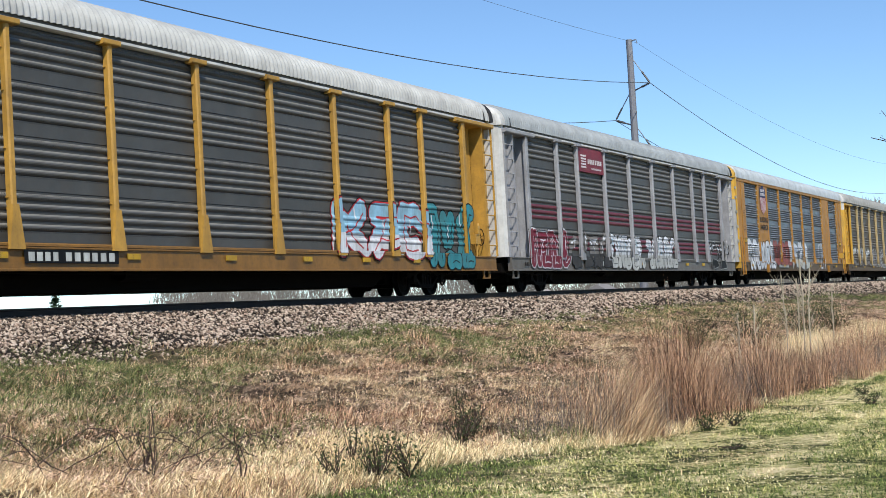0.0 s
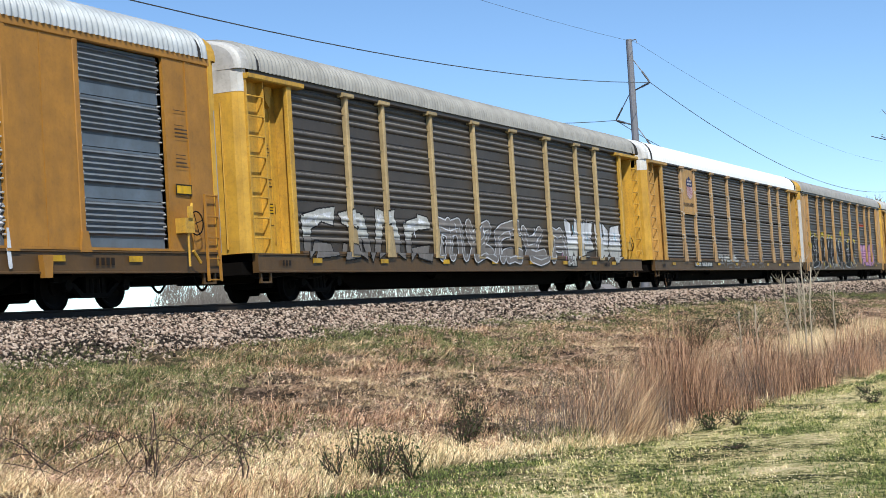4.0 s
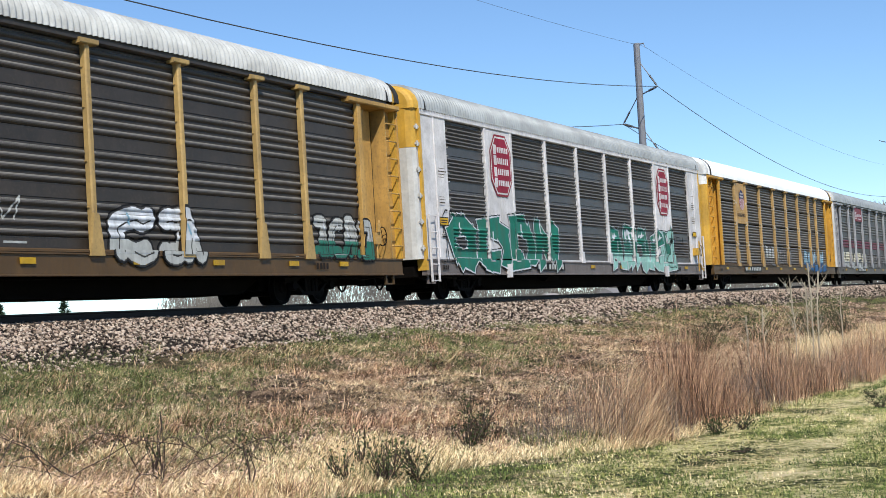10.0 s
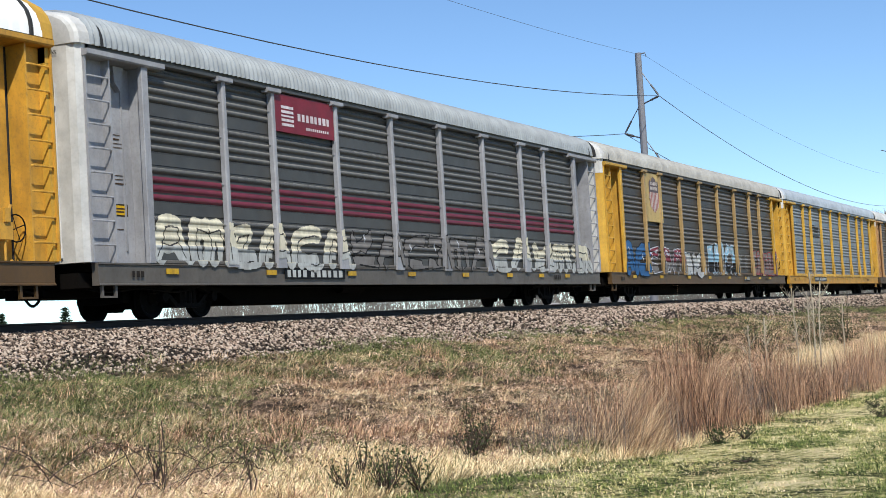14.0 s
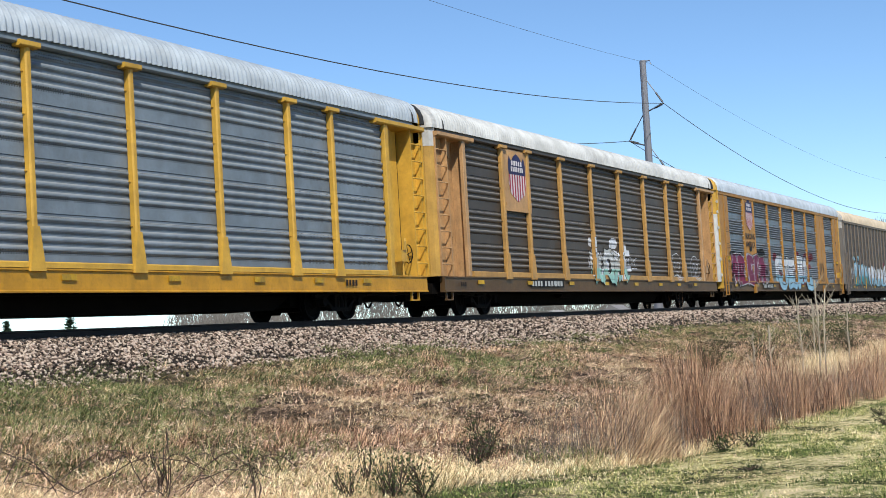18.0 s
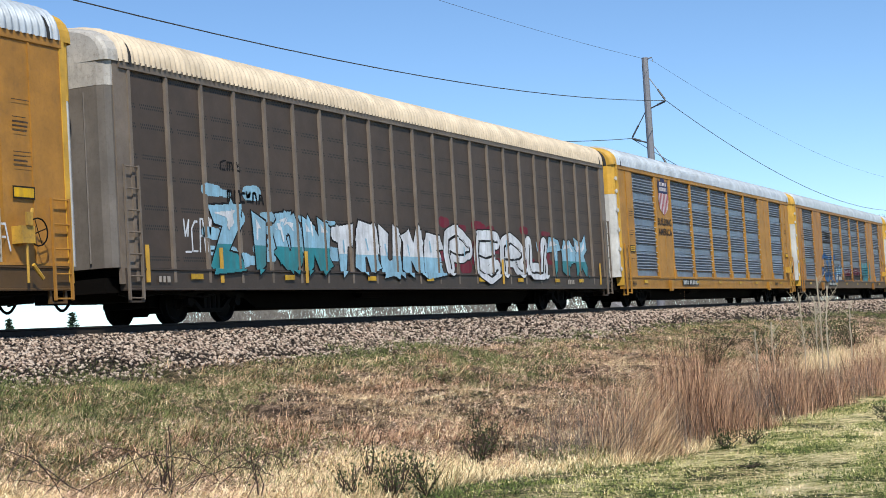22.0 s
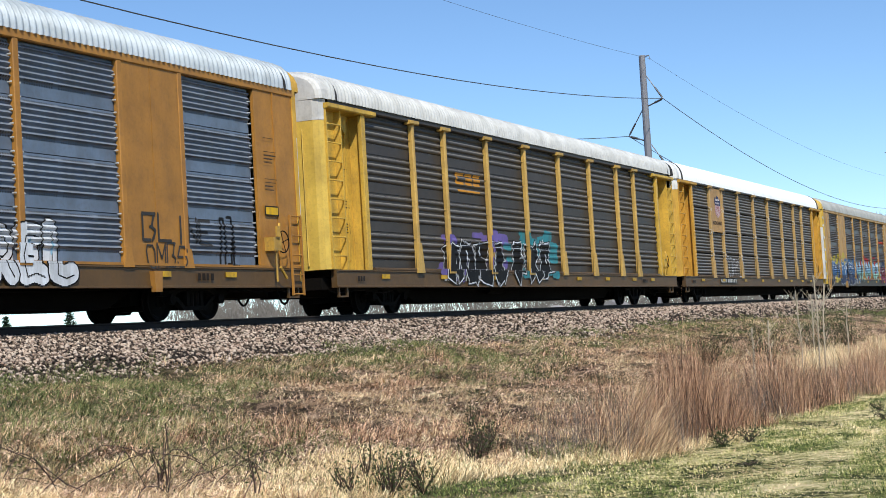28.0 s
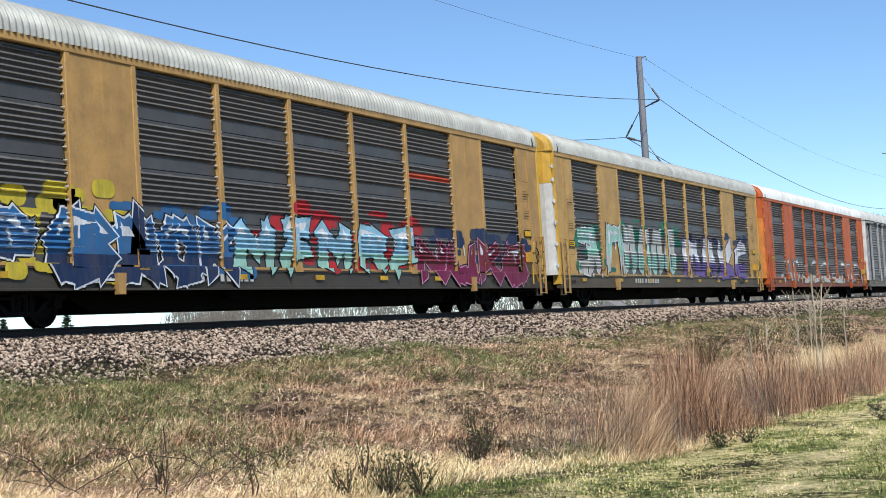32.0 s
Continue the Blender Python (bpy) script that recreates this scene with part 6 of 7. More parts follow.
def text_polys(body, x0, x1, z0, z1):
    cu = bpy.data.curves.new("text", "FONT")
    cu.body, cu.resolution_u, cu.offset = body, 3, 0.018
    ob = new("text", cu)
    bpy.context.view_layer.update()
    me = bpy.data.meshes.new_from_object(ob.evaluated_get(bpy.context.evaluated_depsgraph_get()))
    bpy.data.objects.remove(ob)
    me.calc_loop_triangles()
    co = np.array([v.co[:2] for v in me.vertices])
    lo, hi = co.min(0), co.max(0)
    co = (co - lo) / (hi - lo) * (x1 - x0, z1 - z0) + (x0, z0)
    return [[tuple(co[i]) for i in t.vertices] for t in me.loop_triangles]


def number_plate(k, x0, x1, back=True):
    rng = random.Random(k)
    layers = [([rect(x0, x1, 0.76, 1.0)], PALETTE["k"])] if back else []
    split = x0 + (x1 - x0) * 0.36
    layers.append((bars(x0 + 0.08, split, 0.80, 0.96, 4, rng) + bars(split + 0.12, x1 - 0.08, 0.80, 0.96, 6, rng), PALETTE["s"]))
    paint_on(k, layers, "sill_marking", "pale stencilled marks on the side sill")


SHIELD = [(-0.30, 0.30), (-0.42, 0.40), (-0.50, 0.22), (-0.47, 0.05), (-0.5, -0.14), (-0.40, -0.36), (-0.16, -0.46), (0, -0.52)]


def shield(k, xc, zc, w, h, flat, slogan=None, fade=0.0):
    """A blue and red striped shield; white marks stand for its lettering."""
    def tone(c):
        return tuple(v + (g - v) * fade for v, g in zip(hexcol(*c), hexcol(190, 160, 110)))
    half = SHIELD
    top = [(-0.30, 0.30), (-0.17, 0.40), (0, 0.46), (0.17, 0.40), (0.30, 0.30)]
    outline = [(xc + u * w, zc + v * h) for u, v in half] + [(xc - u * w, zc + v * h) for u, v in half[-2::-1]]
    outline = outline + [(xc + u * w, zc + v * h) for u, v in top[::-1][1:-1]]
    fan = [[(xc, zc), p, q] for p, q in zip(outline, outline[1:] + outline[:1])]
    rng = random.Random(k)
    blue, white, red = tone((34, 44, 92)), tone((230, 222, 226)), tone((172, 58, 80))
    cut = zc + 0.03 * h
    lower = band(fan, zc - h, cut)
    stripes = []
    for i in range(7):
        u0 = xc - 0.5 * w + w * (i + 0.25) / 7.0
        for q in lower:
            xs = [p[0] for p in q]
            if max(xs) > u0 and min(xs) < u0 + w * 0.5 / 7:
                c = [(z, -x) for x, z in q]
                c = band([c], -(u0 + w * 0.5 / 7), -u0)
                stripes += [[(-b, a) for a, b in s] for s in c]
    layers = [(fan, blue), (lower, white), (stripes, red)]
    layers.append((bars(xc - 0.33 * w, xc + 0.33 * w, zc + 0.22 * h, zc + 0.31 * h, 5, rng) + bars(xc - 0.36 * w, xc + 0.36 * w, zc + 0.09 * h, zc + 0.18 * h, 7, rng), white))
    paint_on(k, layers, "shield", "blue shield with red and white stripes", 0.02, flat)
    if slogan:
        x0, x1, rows = slogan
        for body, z0, z1 in rows:
            words = body.split()
            left, step = x0, (x1 - x0 + 0.07 * (len(words) - 1)) / sum(len(w) for w in words)
            for w in words:
                right = left + step * len(w) - 0.07 * (len(words) > 1)
                paint_on(k, [(text_polys(w, left, right, z0, z1), hexcol(58, 44, 34))], "slogan", "dark painted word", 0.012, flat)
                left = right + 0.07


def board(k, x0, x1, z0, col):
    bm = bmesh.new()
    box(bm, x0, x1, -1.56, -1.50, z0, EAVE - 0.06)
    for u in (x0 + 0.06, x1 - 0.06):
        for z in np.arange(z0 + 0.15, EAVE - 0.1, 0.45):
            box(bm, u - 0.02, u + 0.02, -1.575, -1.56, z, z + 0.1)
    part("board", bm, steel_paint(col, 0.45), CARS[k], "plain board bolted over the upper panels")
    BOARDS[k] = (x0, x1, z0)


for k in CARS:
    SKINS[k] = "post"
for k in (2, 7, 13, 15, 16, 17, 20, 21, 22):
    SKINS[k], PLATES[k] = "flush", (1, 7)
SKINS[14] = "rib"

# boards and emblems
for k, col in ((4, hexcol(212, 164, 96)), (8, hexcol(214, 168, 100)), (19, hexcol(208, 160, 96))):
    board(k, -9.02, -6.9, 3.02, col)
    shield(k, -7.95, 4.17, 0.92, 1.02, -1.566, (-8.86, -7.36, [("BUILDING AMERICA", 3.34, 3.5)]))
board(10, -9.0, -6.9, 3.04, hexcol(222, 190, 120))
shield(10, -7.95, 4.15, 1.25, 1.45, -1.566, None, 0.25)
board(12, -9.02, -7.0, 3.06, hexcol(216, 166, 110))
shield(12, -8.05, 4.14, 1.35, 1.5, -1.566)
for k, f in ((2, 0.0), (13, 0.0), (15, 0.0), (17, 0.45)):
    shield(k, -8.17, 4.31, 1.3, 1.55, -1.562, (-9.05, -7.3, [("BUILDING", 3.10, 3.37), ("AMERICA", 2.71, 2.98)]), f)


def end_word(k, body, y, z, w, h, ink=(26, 26, 28)):
    """A word on the end door, read from ahead of the car; y is where it begins."""
    verts, faces = [], []
    for tri in text_polys(body, 0.0, w, z, z + h):
        o = len(verts)
        verts += [(-13.905, y - u, v) for u, v in tri]
        faces.append((o, o + 1, o + 2))
    me = bpy.data.meshes.new("word")
    me.from_pydata(verts, [], faces)
    part("word", me, spray(hexcol(*ink)), CARS[k], "small black painted word on the end door")


def octagon(k, xc, zc, w, h):
    rng = random.Random(k)
    def oct(s):
        pts = [(0.5, 0.24), (0.26, 0.5), (-0.26, 0.5), (-0.5, 0.24), (-0.5, -0.24), (-0.26, -0.5), (0.26, -0.5), (0.5, -0.24)]
        return [(xc + u * w * s, zc + v * h * s) for u, v in pts]
    marks = []
    for i in range(4):
        z = zc + h * (0.27 - 0.19 * i)
        marks += [rect(xc - 0.36 * w, xc - 0.22 * w, z - 0.08 * h, z + 0.08 * h)] + bars(xc - 0.19 * w, xc + 0.38 * w, z - 0.05 * h, z + 0.05 * h, 6, rng)
    paint_on(k, [([oct(1.06)], hexcol(150, 30, 56)), ([oct(0.99)], WHITE), ([oct(0.93)], hexcol(158, 28, 60)), (marks, hexcol(236, 230, 232))], "emblem", "crimson octagon with white marks", 0.02, -1.566)


part("height_plate", shared("height_plate", lambda bm: box(bm, -13.902, -13.87, -1.03, -0.42, 4.95, 5.40)), steel_paint(WHITE, 0.15), CARS[16], "white painted patch on the end hood")
for body, y, z, w in (("EXCESS", -0.46, 5.27, 0.54), ("HEIGHT", -0.46, 5.13, 0.54), ("CAR", -0.58, 4.99, 0.28)):
    end_word(16, body, y, z, w, 0.095)
for k in (4, 8, 9):
    end_word(k, "FREIGHT", -0.34, 4.93, 0.50, 0.075)
    end_word(k, "CAR", -0.89, 4.93, 0.22, 0.075)
octagon(7, -8.1, 3.9, 1.5, 1.75)
octagon(7, 8.2, 3.9, 1.5, 1.75)


def maker_board(k, x0, x1):
    """Crimson board with a pale striped roundel and marks."""
    rng = random.Random(k)
    bm = bmesh.new()
    box(bm, x0, x1, -1.56, -1.50, 4.08, EAVE - 0.06)
    part("board", bm, steel_paint(hexcol(140, 30, 52), 0.25), CARS[k], "crimson name board under the eave")
    w = x1 - x0
    marks = [rect(x0 + 0.1 * w, x0 + 0.3 * w, z, z + 0.06) for z in (4.22, 4.32, 4.42, 4.52, 4.62)]
    marks += bars(x0 + 0.36 * w, x0 + 0.93 * w, 4.38, 4.56, 8, rng) + bars(x0 + 0.5 * w, x0 + 0.9 * w, 4.20, 4.27, 11, rng)
    paint_on(k, [(marks, hexcol(232, 222, 226))], "lettering_marks", "white marks of a name", 0.02, -1.564)
    BOARDS[k] = (x0, x1, 4.08)


for k in (1, 9):
    maker_board(k, -7.1, -4.45)
    maroon = steel_paint(hexcol(122, 42, 62), 0.35)
    stripes = []
    for a, b in zip(POSTS, POSTS[1:]):
        lo, hi = a + 0.09, b - 0.09
        stripes += [rect(lo, hi, z, z + 0.125) for z in ((2.302, 2.479, 2.656, 1.332, 1.509, 1.687) if k == 1 else (2.302, 2.479, 2.656))]
    paint_on(k, [(stripes, maroon)], "stripe", "maroon stripes along the ridges")


def horse_mark(k, x0, x1, z0, z1, col):
    """Slanted dark stripes and blocks of a railway emblem."""
    w, h = x1 - x0, z1 - z0
    marks = [[(x0 + w * (0.03 * i), z1 - h * (0.14 * i)), (x0 + w * 0.45, z1 - h * (0.14 * i)), (x0 + w * 0.42, z1 - h * (0.14 * i + 0.08)), (x0 + w * (0.03 * i + 0.03), z1 - h * (0.14 * i + 0.08))] for i in range(4)]
    marks += [[(x0 + w * u, z0 + h * 0.38), (x0 + w * (u + 0.10), z0 + h * 0.38), (x0 + w * (u + 0.14), z1 - h * 0.1), (x0 + w * (u + 0.04), z1 - h * 0.1)] for u in (0.40, 0.53, 0.68, 0.83)]
    marks += bars(x0 + 0.02 * w, x1, z0, z0 + 0.2 * h, 15, random.Random(k))
    paint_on(k, [(marks, col)], "emblem", "dark painted railway emblem", 0.02)


horse_mark(11, -6.7, -4.75, 3.28, 3.98, hexcol(30, 34, 40))
horse_mark(16, -6.75, -4.5, 3.22, 3.92, hexcol(34, 34, 38))
horse_mark(6, -6.6, -4.6, 3.2, 3.75, hexcol(60, 52, 46))
paint_on(18, [([rect(-6.35, -5.85, z, z + 0.09) for z in (3.52, 3.76)] + [rect(-6.4, -6.28, 3.52, 3.85)] + [rect(-5.75, -5.3, z, z + 0.09) for z in (3.52, 3.64, 3.76)] + [rect(-5.2, -4.75, z, z + 0.09) for z in (3.52, 3.64, 3.76)] + [rect(-6.3, -4.8, 3.32, 3.38)], hexcol(206, 140, 40))], "emblem", "yellow block marks on the panels")
for k in (5, 20):
    paint_on(k, [([rect(4.55, 7.05, 3.56, 3.70)], hexcol(206, 74, 44))], "stripe", "one bright orange stripe on a panel")

# yellow reflectors and stencils along the sills, placards on the corners
for k in CARS:
    rng = random.Random(100 + k)
    yellow = hexcol(226, 178, 30)
    for x in (-11.2, -7.6, -4.0, -0.6, 2.6, 5.6, 8.3, 10.6):
        part("reflector", shared("reflector", lambda bm: box(bm, -0.2, 0.2, -1.590, -1.575, 0.845, 0.955)), steel_paint(yellow, 0.8), CARS[k], at=(x + rng.uniform(-0.2, 0.2), 0, 0))
    marks = bars(9.4, 10.0, 0.78, 0.92, 4, rng) + bars(-12.6, -12.2, 0.78, 0.9, 3, rng)
    paint_on(k, [(marks, hexcol(40, 30, 22) if SKINS[k] != "rib" else hexcol(190, 180, 170))], "sill_marking", "small stencilled marks on the sill")
    if SKINS[k] in ("flush", "post") and k not in (14,):
        flat = -1.578 if SKINS[k] == "flush" else (-1.522 if k == 5 else -1.162)
        x = -12.35
        stencils = [rect(x - 0.22, x + 0.3 * rng.uniform(0.3, 1), z, z + 0.022) for z in (3.3, 3.38, 3.46, 3.54, 2.6, 2.68, 2.76, 1.72)]
        paint_on(k, [([rect(x - 0.28, x + 0.28, 1.98, 2.22)], hexcol(40, 34, 20)), ([rect(x - 0.25, x + 0.25, 2.01, 2.19)], yellow), ([rect(x - 0.2, x + 0.2, 2.11, 2.14), rect(x - 0.2, x + 0.16, 2.05, 2.075)] + stencils, hexcol(70, 50, 34))], "placard", "yellow placard and stencilled lines", 0.015, flat)
        x = 12.35
        stencils = [rect(x - 0.22, x + 0.3 * rng.uniform(0.3, 1), z, z + 0.022) for z in (3.9, 3.6, 3.52, 3.44, 3.36, 3.0, 2.92, 2.84, 2.76, 1.72)]
        paint_on(k, [(stencils, hexcol(76, 56, 40)), ([rect(x - 0.28, x + 0.28, 2.2, 2.42)], hexcol(40, 34, 20)), ([rect(x - 0.25, x + 0.25, 2.23, 2.39)], yellow)], "placard", "yellow placard and stencilled lines", 0.015, flat)

# spray paint
tag(0, 4.35, 9.41, 0.94, 2.41, "KAD", "l", "w", "r", "", label="pale blue bubble letters with red outline")
tag(0, 9.38, 12.26, 0.70, 2.50, "143", "t", "t", "k", "", label="dark teal block tag")
tag(1, -11.91, -8.50, 0.70, 1.97, "HEDS", "m", "m", "w", "", label="crimson block letters with white outline")
tag(1, -8.21, -4.04, 0.70, 1.98, "3423", "a", "d", "k", "", label="smoky grey letters with black outline")
tag(1, -4.15, -0.26, 0.70, 1.94, "EMBER", "w", "s", "k", "", label="white bubble letters with black outline")
tag(1, 0.50, 4.25, 0.70, 1.97, "61523", "w", "s", "k", "", label="white bubble letters with black outline")
tag(1, 9.79, 12.15, 0.70, 1.98, "34", "d", "k", "s", "", label="small dark tag with pale outline")
tag(2, -11.53, -6.20, 0.70, 2.21, "ROMOE", "w", "w", "k", "", inline=True, label="white lined letters with black inlines")
tag(2, -5.81, -2.30, 0.92, 2.26, "4326", "x", "x", "k", "", label="dull red rounded tag")
tag(2, -2.33, 2.48, 0.70, 2.29, "TEZU", "w", "s", "k", "", label="white angular letters with black shade")
scrawl(2, 5.78, 7.23, 0.71, 2.26, "w", "35", r=0.05)
tag(3, -11.28, -4.45, 0.93, 2.23, "3613", "s", "a", "k", "", label="faded white letters")
tag(3, -4.17, 6.24, 0.89, 2.12, "24345", "a", "a", "w", "", label="faded outlined letters")
tag(3, 6.14, 11.70, 0.95, 2.42, "WANS", "w", "s", "k", "", label="white angular letters with black outline")
scrawl(3, 5.53, 6.13, 0.99, 1.84, "p")
tag(4, -3.45, -0.36, 1.01, 1.80, "5424", "a", "s", "", "", label="faded white scribbled tag")
tag(4, 0.59, 4.56, 1.01, 1.55, "3325", "a", "a", "", "", label="faded white scribbled tag")
tag(4, -3.79, 4.96, 0.70, 1.00, "1345216", "a", "a", "", "", label="faded grey tag on the side sill")
tag(5, -11.47, -5.09, 0.70, 2.62, "GACK", "k", "k", "w", "y", label="large black letters with white outline and yellow haze")
tag(5, -5.09, -3.36, 1.17, 2.15, "MR", "k", "k", "w", "", label="small black letters with white outline")
tag(5, -3.52, 2.69, 0.70, 2.73, "NEM", "k", "k", "w", "y", label="large black letters with white outline")
tag(5, 5.02, 9.41, 0.86, 2.32, "PENS", "p", "p", "v", "", label="pink bubble letters with violet lines")
scrawl(5, 10.29, 11.79, 1.01, 2.00, "s")
tag(6, -11.59, -8.93, 1.20, 2.10, "53146", "l", "b", "k", "", label="icy blue letters with black outline")
tag(6, -8.67, -6.87, 1.21, 1.88, "345", "l", "b", "k", "", label="small icy blue tag")
scrawl(6, -6.70, -4.07, 1.16, 2.01, "k", "3434", r=0.03)
scrawl(6, -4.07, -0.18, 1.20, 2.11, "s", "23434", r=0.02)
tag(6, 2.20, 4.94, 0.89, 1.95, "36", "w", "s", "d", "", label="faded white bubble tag")
tag(6, 9.63, 12.32, 1.03, 2.06, "6356", "s", "g", "d", "", label="white and green bubble tag")
tag(7, -11.85, -3.53, 0.70, 2.51, "ODDM", "g", "g", "w", "", label="green letters with white outline and points")
tag(7, 1.77, 9.51, 0.70, 2.44, "52634", "g", "e", "w", "", label="faded green and white letters")
scrawl(7, -12.44, -11.68, 1.75, 2.44, "k", "35")
scrawl(7, -12.52, -11.64, 1.00, 1.72, "k", "64")
tag(7, 7.22, 9.56, 0.88, 2.34, "66", "e", "e", "k", "", label="pale teal cartoon shape")
scrawl(7, 9.54, 11.14, 1.44, 2.22, "k", "424")
tag(8, -3.36, -0.88, 1.03, 2.08, "5251", "s", "a", "k", "", label="faded white letters with black lines")
tag(8, -0.48, 2.65, 1.12, 1.95, "ATER", "a", "a", "k", "", label="faded letters with black lines")
tag(8, -11.77, -9.01, 1.14, 2.01, "5243", "a", "a", "", "", label="faded white tag")
tag(8, 5.56, 11.03, 0.73, 1.97, "52434", "l", "b", "k", "", label="cyan and white letters with black outline")
tag(9, -11.66, -9.13, 1.00, 2.02, "52", "i", "s", "", "", label="pale pink and white rounded letters")
tag(9, -9.14, -3.82, 0.98, 1.99, "4535", "i", "s", "", "", label="pale pink and white rounded letters")
tag(9, -3.72, 4.70, 1.03, 1.96, "453625", "a", "a", "k", "", label="faded olive letters")
tag(9, 4.68, 13.14, 1.00, 2.03, "35426", "i", "s", "", "", label="dirty white rounded letters")
tag(10, -11.71, -9.03, 0.91, 2.18, "53", "b", "b", "k", "", label="bright blue block tag")
tag(10, -8.77, -4.20, 1.04, 2.13, "361", "m", "a", "w", "", label="dull red letters with white outline")
tag(10, -4.04, -1.45, 1.02, 1.92, "64", "s", "s", "w", "", label="white block tag")
tag(10, -0.24, 4.22, 1.02, 2.41, "25436", "l", "k", "w", "", label="black and icy blue letters with white outline")
scrawl(10, 4.81, 5.51, 1.31, 2.00, "s", "64")
scrawl(10, 6.05, 6.75, 1.29, 1.95, "s", "53", r=0.014)
tag(10, 7.66, 12.28, 1.04, 2.19, "313663", "a", "a", "r", "", label="hollow bubble letters with red outline")
tag(12, -1.70, 1.98, 0.89, 2.17, "WOK", "s", "e", "k", "w", label="white and grey angular piece with black lines")
scrawl(12, 1.96, 3.38, 1.46, 1.91, "w", "4343", r=0.016)
scrawl(12, -1.91, -1.43, 1.17, 1.88, "w", "45", r=0.016)
doodle(12, 8.36, 1.62, 1.45, 1.1)
doodle(12, 10.98, 1.6, 1.3, 1.05)
tag(13, -11.58, -5.27, 0.89, 2.38, "REEPR", "c", "c", "w", "k", label="deep crimson letters with white and black outline")
tag(13, -2.89, 5.6, 0.70, 2.50, "OEAL", "w", "l", "k", "m", label="white rounded letters with black lines and blue shade")
scrawl(13, 7.35, 8.58, 1.18, 2.26, "d", "5464", r=0.02)
scrawl(13, 9.98, 12.04, 1.28, 1.79, "w", "5435", r=0.02)
scrawl(14, -11.58, -10.54, 1.40, 2.10, "w", "4354", r=0.022)
tag(14, -10.52, -5.87, 0.95, 2.48, "ZION", "l", "t", "k", "l", label="teal blue letters with black outline")
tag(14, -5.67, 0.27, 0.91, 2.27, "TRUME", "w", "l", "k", "", label="white and cream letters with black outline")
tag(14, 0.74, 7.78, 0.95, 2.25, "PERU", "w", "w", "k", "m", r=0.26, inline=True, label="white rounded letters on dull red")
tag(14, 8.10, 11.56, 0.98, 2.31, "TPK", "l", "t", "k", "", label="turquoise angular letters")
scrawl(14, -10.19, -9.40, 3.13, 3.35, "k", "324", r=0.02)
scrawl(14, -9.98, -8.54, 2.48, 2.74, "k", "213415", r=0.03)
tag(16, -6.87, -3.41, 0.99, 2.27, "DIO", "a", "b", "k", "b", label="grey bubble letters with blue cloud")
tag(16, -3.38, -1.48, 1.07, 1.94, "543", "l", "s", "b", "", label="blue and white tag")
tag(16, -0.84, 1.62, 1.10, 1.81, "5243", "m", "d", "k", "", label="dull maroon scrawled tag")
tag(16, 2.01, 4.50, 1.13, 1.89, "5243", "m", "d", "k", "", label="dull maroon scrawled tag")
tag(16, 4.79, 7.55, 1.06, 2.32, "111", "t", "t", "", "", label="flat turquoise block")
tag(16, -7.74, -7.15, 1.31, 1.80, "63", "b", "b", "n", "", label="small blue tag")
tag(17, -11.22, -6.74, 0.77, 2.10, "331", "r", "m", "s", "", label="red letters with pale outline")
tag(17, -5.00, -2.95, 0.70, 2.10, "M3", "r", "m", "p", "", label="dark red rounded letters with pink outline")
tag(17, -3.88, -0.89, 0.93, 2.22, "REO", "a", "", "k", "", label="hollow letters with black outline")
tag(17, -1.21, 1.77, 0.95, 2.01, "ODE", "d", "", "k", "", label="smoky black letters")
tag(17, -2.88, -1.77, 0.70, 1.47, "6", "p", "p", "k", "", label="pink bubble")
tag(17, 2.71, 5.66, 0.70, 1.83, "DREL", "w", "w", "k", "", label="white bubble letters with black outline")
scrawl(17, 7.68, 10.19, 1.50, 2.11, "d", "BLINE", r=0.03)
scrawl(17, 7.77, 9.11, 1.01, 1.53, "d", "OMBS", r=0.02)
scrawl(17, 10.42, 11.02, 1.13, 2.22, "k", "16", r=0.035)
tag(18, -7.32, -3.40, 0.70, 1.96, "MOES", "k", "k", "w", "v", label="black letters with white outline and violet haze")
tag(18, -2.63, 0.50, 0.73, 2.05, "AKA", "k", "k", "w", "t", label="black letters with pale outline and blue haze")
scrawl(19, -6.67, -5.55, 1.07, 1.99, "w", "16", r=0.022)
scrawl(19, -5.63, -3.98, 1.08, 1.92, "w", "542", r=0.016)
tag(20, -11.77, -8.06, 0.70, 2.11, "PS", "b", "n", "w", "y", label="navy and blue letters with white outline")
tag(20, -9.17, -6.88, 0.70, 2.26, "U", "n", "n", "w", "y", label="navy letter with white outline")
tag(20, -7.76, -3.86, 0.70, 2.14, "NOK", "b", "n", "w", "b", label="navy and blue letters with white outline")
tag(20, -3.68, 4.75, 0.94, 2.28, "MAMRA", "l", "e", "k", "r", label="turquoise letters with black and red outline")
tag(20, 4.96, 12.11, 0.70, 2.05, "NUKS", "m", "c", "p", "n", label="crimson letters with pink lines")
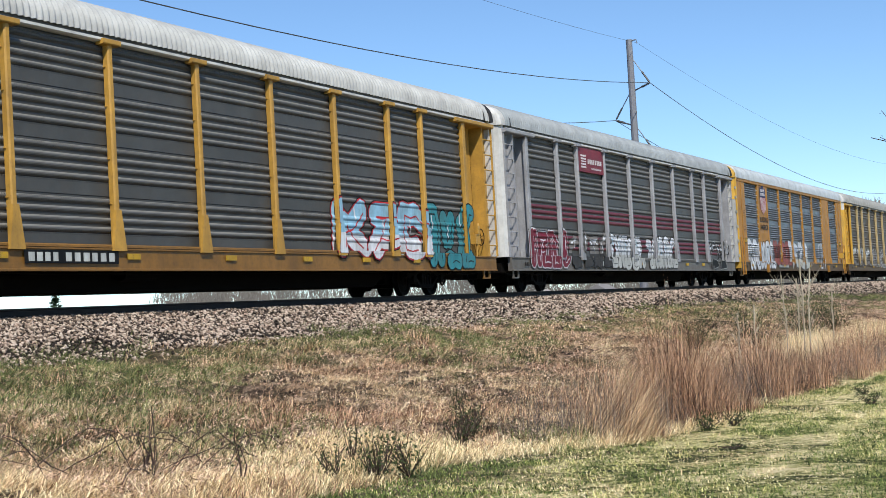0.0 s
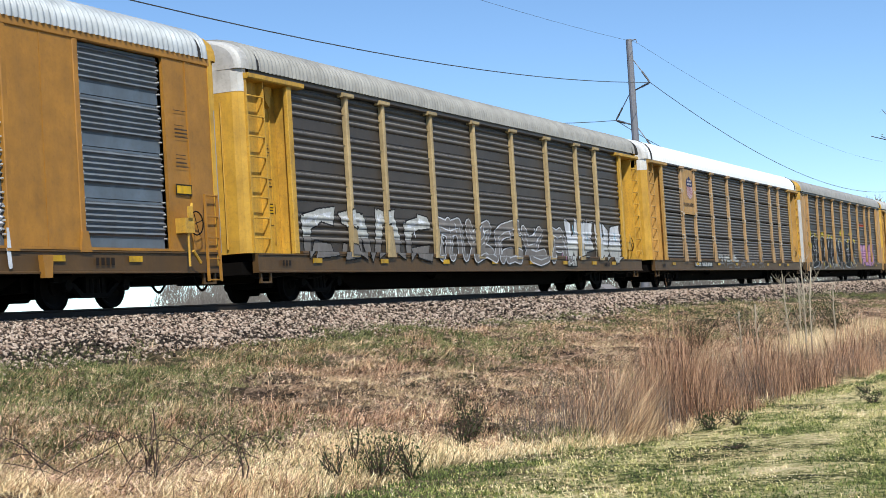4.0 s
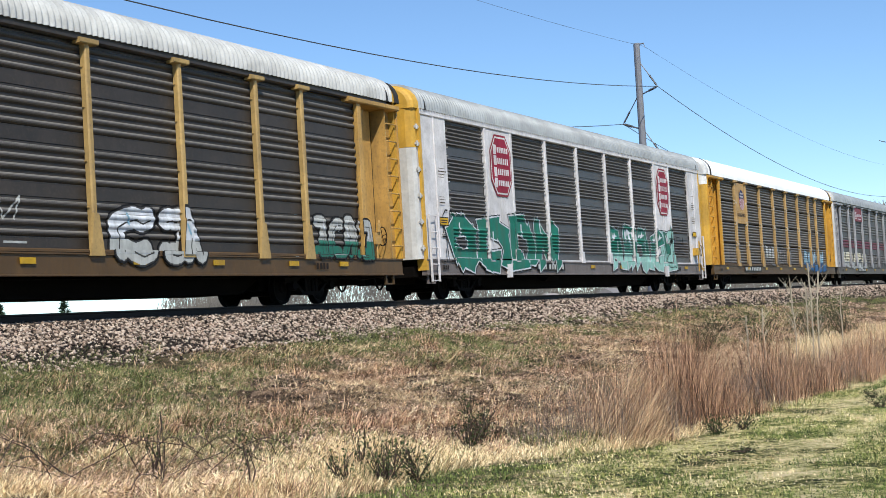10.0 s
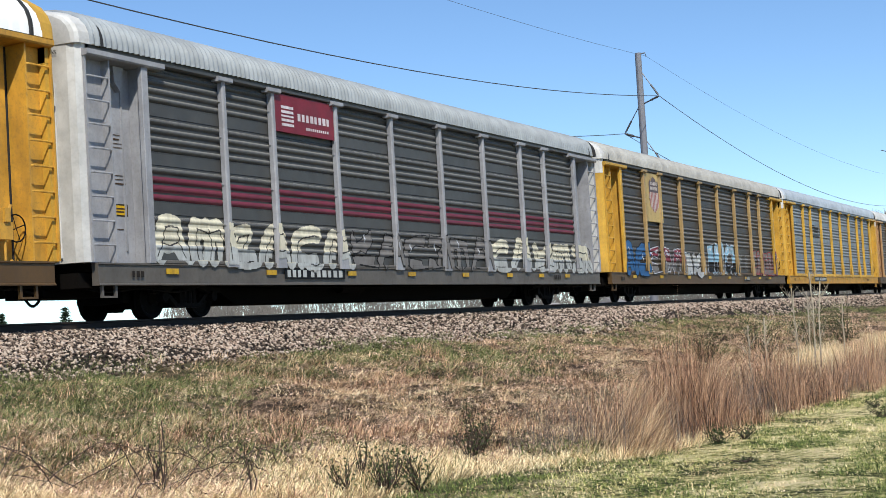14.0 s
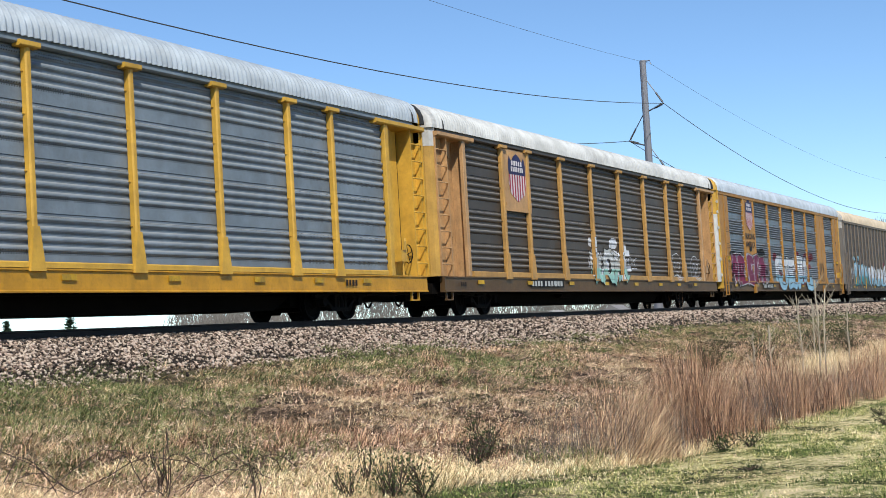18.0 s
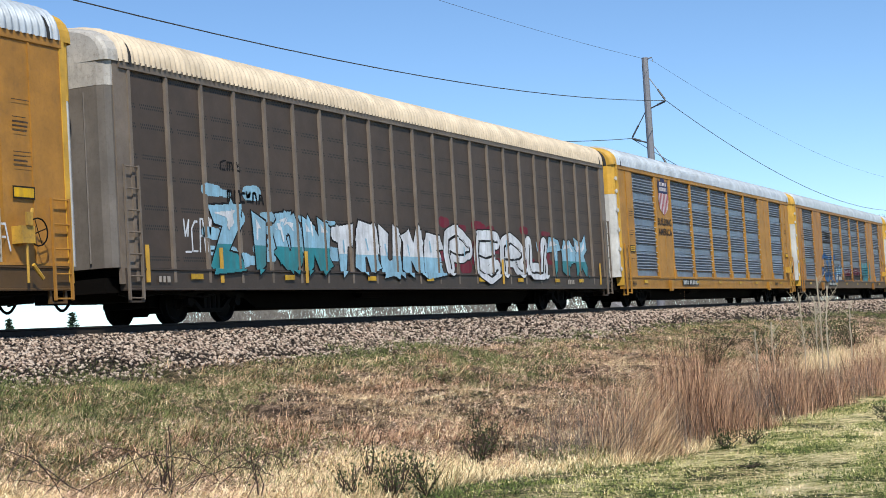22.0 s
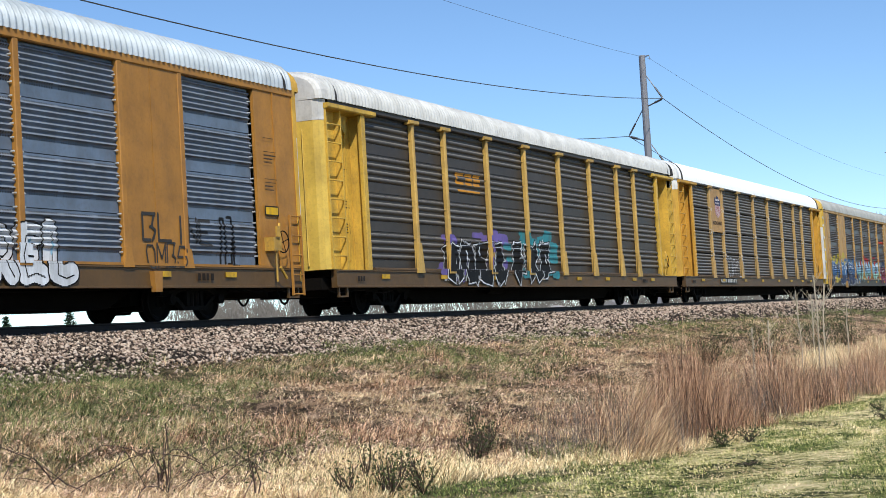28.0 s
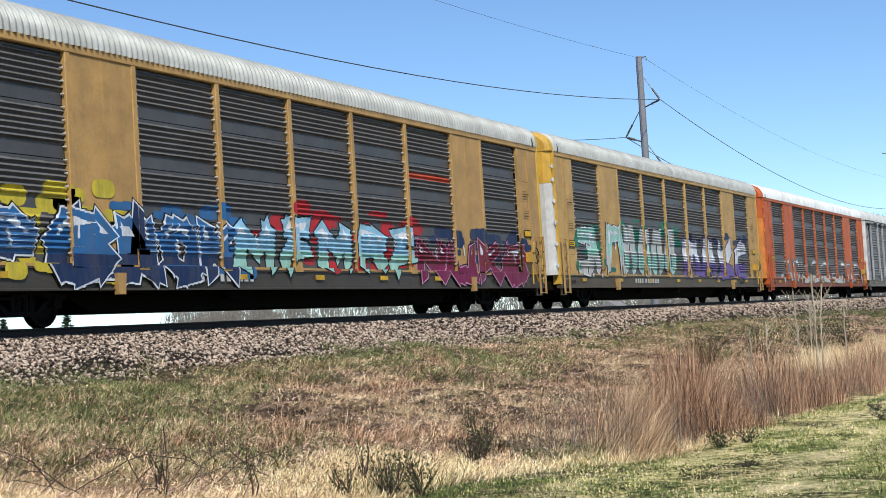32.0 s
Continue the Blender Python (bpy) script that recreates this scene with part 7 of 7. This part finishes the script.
tag(21, -11.43, -6.63, 1.02, 2.79, "61", "e", "s", "w", "g", label="pale green and white letters")
tag(21, -6.64, -0.16, 1.05, 2.92, "1111", "s", "e", "w", "g", label="pale green and white letters")
tag(21, 1.07, 11.08, 0.95, 2.73, "2543", "w", "v", "v", "n", label="violet and white letters")
tag(22, -10.17, -1.02, 0.81, 2.17, "5243", "a", "s", "", "", label="faded white tag")
tag(22, -0.71, 12.51, 0.82, 2.28, "3425", "a", "s", "", "", label="faded white tag")
number_plate(0, -7.01, -4.37)
number_plate(1, -5.66, -4.01)
number_plate(2, -5.51, -3.02)
number_plate(4, -7.97, -5.00)
number_plate(5, -5.63, -3.89, False)
number_plate(6, -7.66, -4.97)
number_plate(7, -5.73, -3.28)
number_plate(8, -8.22, -4.92)
number_plate(9, -7.08, -4.34)
number_plate(10, 5.21, 6.32)
number_plate(11, -7.29, -4.03)
number_plate(12, -7.51, -4.69)
number_plate(13, -6.35, -4.23)
number_plate(15, -6.35, -4.07)
number_plate(16, -6.13, -3.92)
number_plate(17, -5.02, -3.59, False)
number_plate(18, -7.84, -5.16, False)
number_plate(19, -8.31, -5.47)
number_plate(20, -5.65, -3.24, False)
number_plate(21, -6.08, -2.95, False)
number_plate(3, 5.63, 6.61)


# ---- what moves ----
SLACK = {2: -0.15, 3: -0.2, 4: 0.28, 5: 0.33, 6: 0.07, 7: 0.25, 8: 0.37, 9: 0.33, 10: 0.35, 11: 0.22, 12: 0.05, 13: -0.12, 14: -0.12, 15: -0.17, 16: -0.06, 17: -0.12, 18: -0.1, 19: -0.1, 20: -0.1, 21: -0.22, 22: -0.2}   # play in the couplers


def advance(t):
    """How far the train has gone since 9 s; it slows a little."""
    def f(u):
        return 17.75 * u - 1.65 * math.exp(-u / 8)
    return f(t) - f(9)


def motions():
    for k, car in CARS.items():
        rest = 52.85 + PITCH * (k - 6.5) + SLACK.get(k, 0.0)
        walk(car, [(t, pose(rest - advance(t), TRACK_Y, 0)) for t in (0, 2, 4, 6, 8, 10, 12, 16, 20, 24, 28, 32)])


motions()
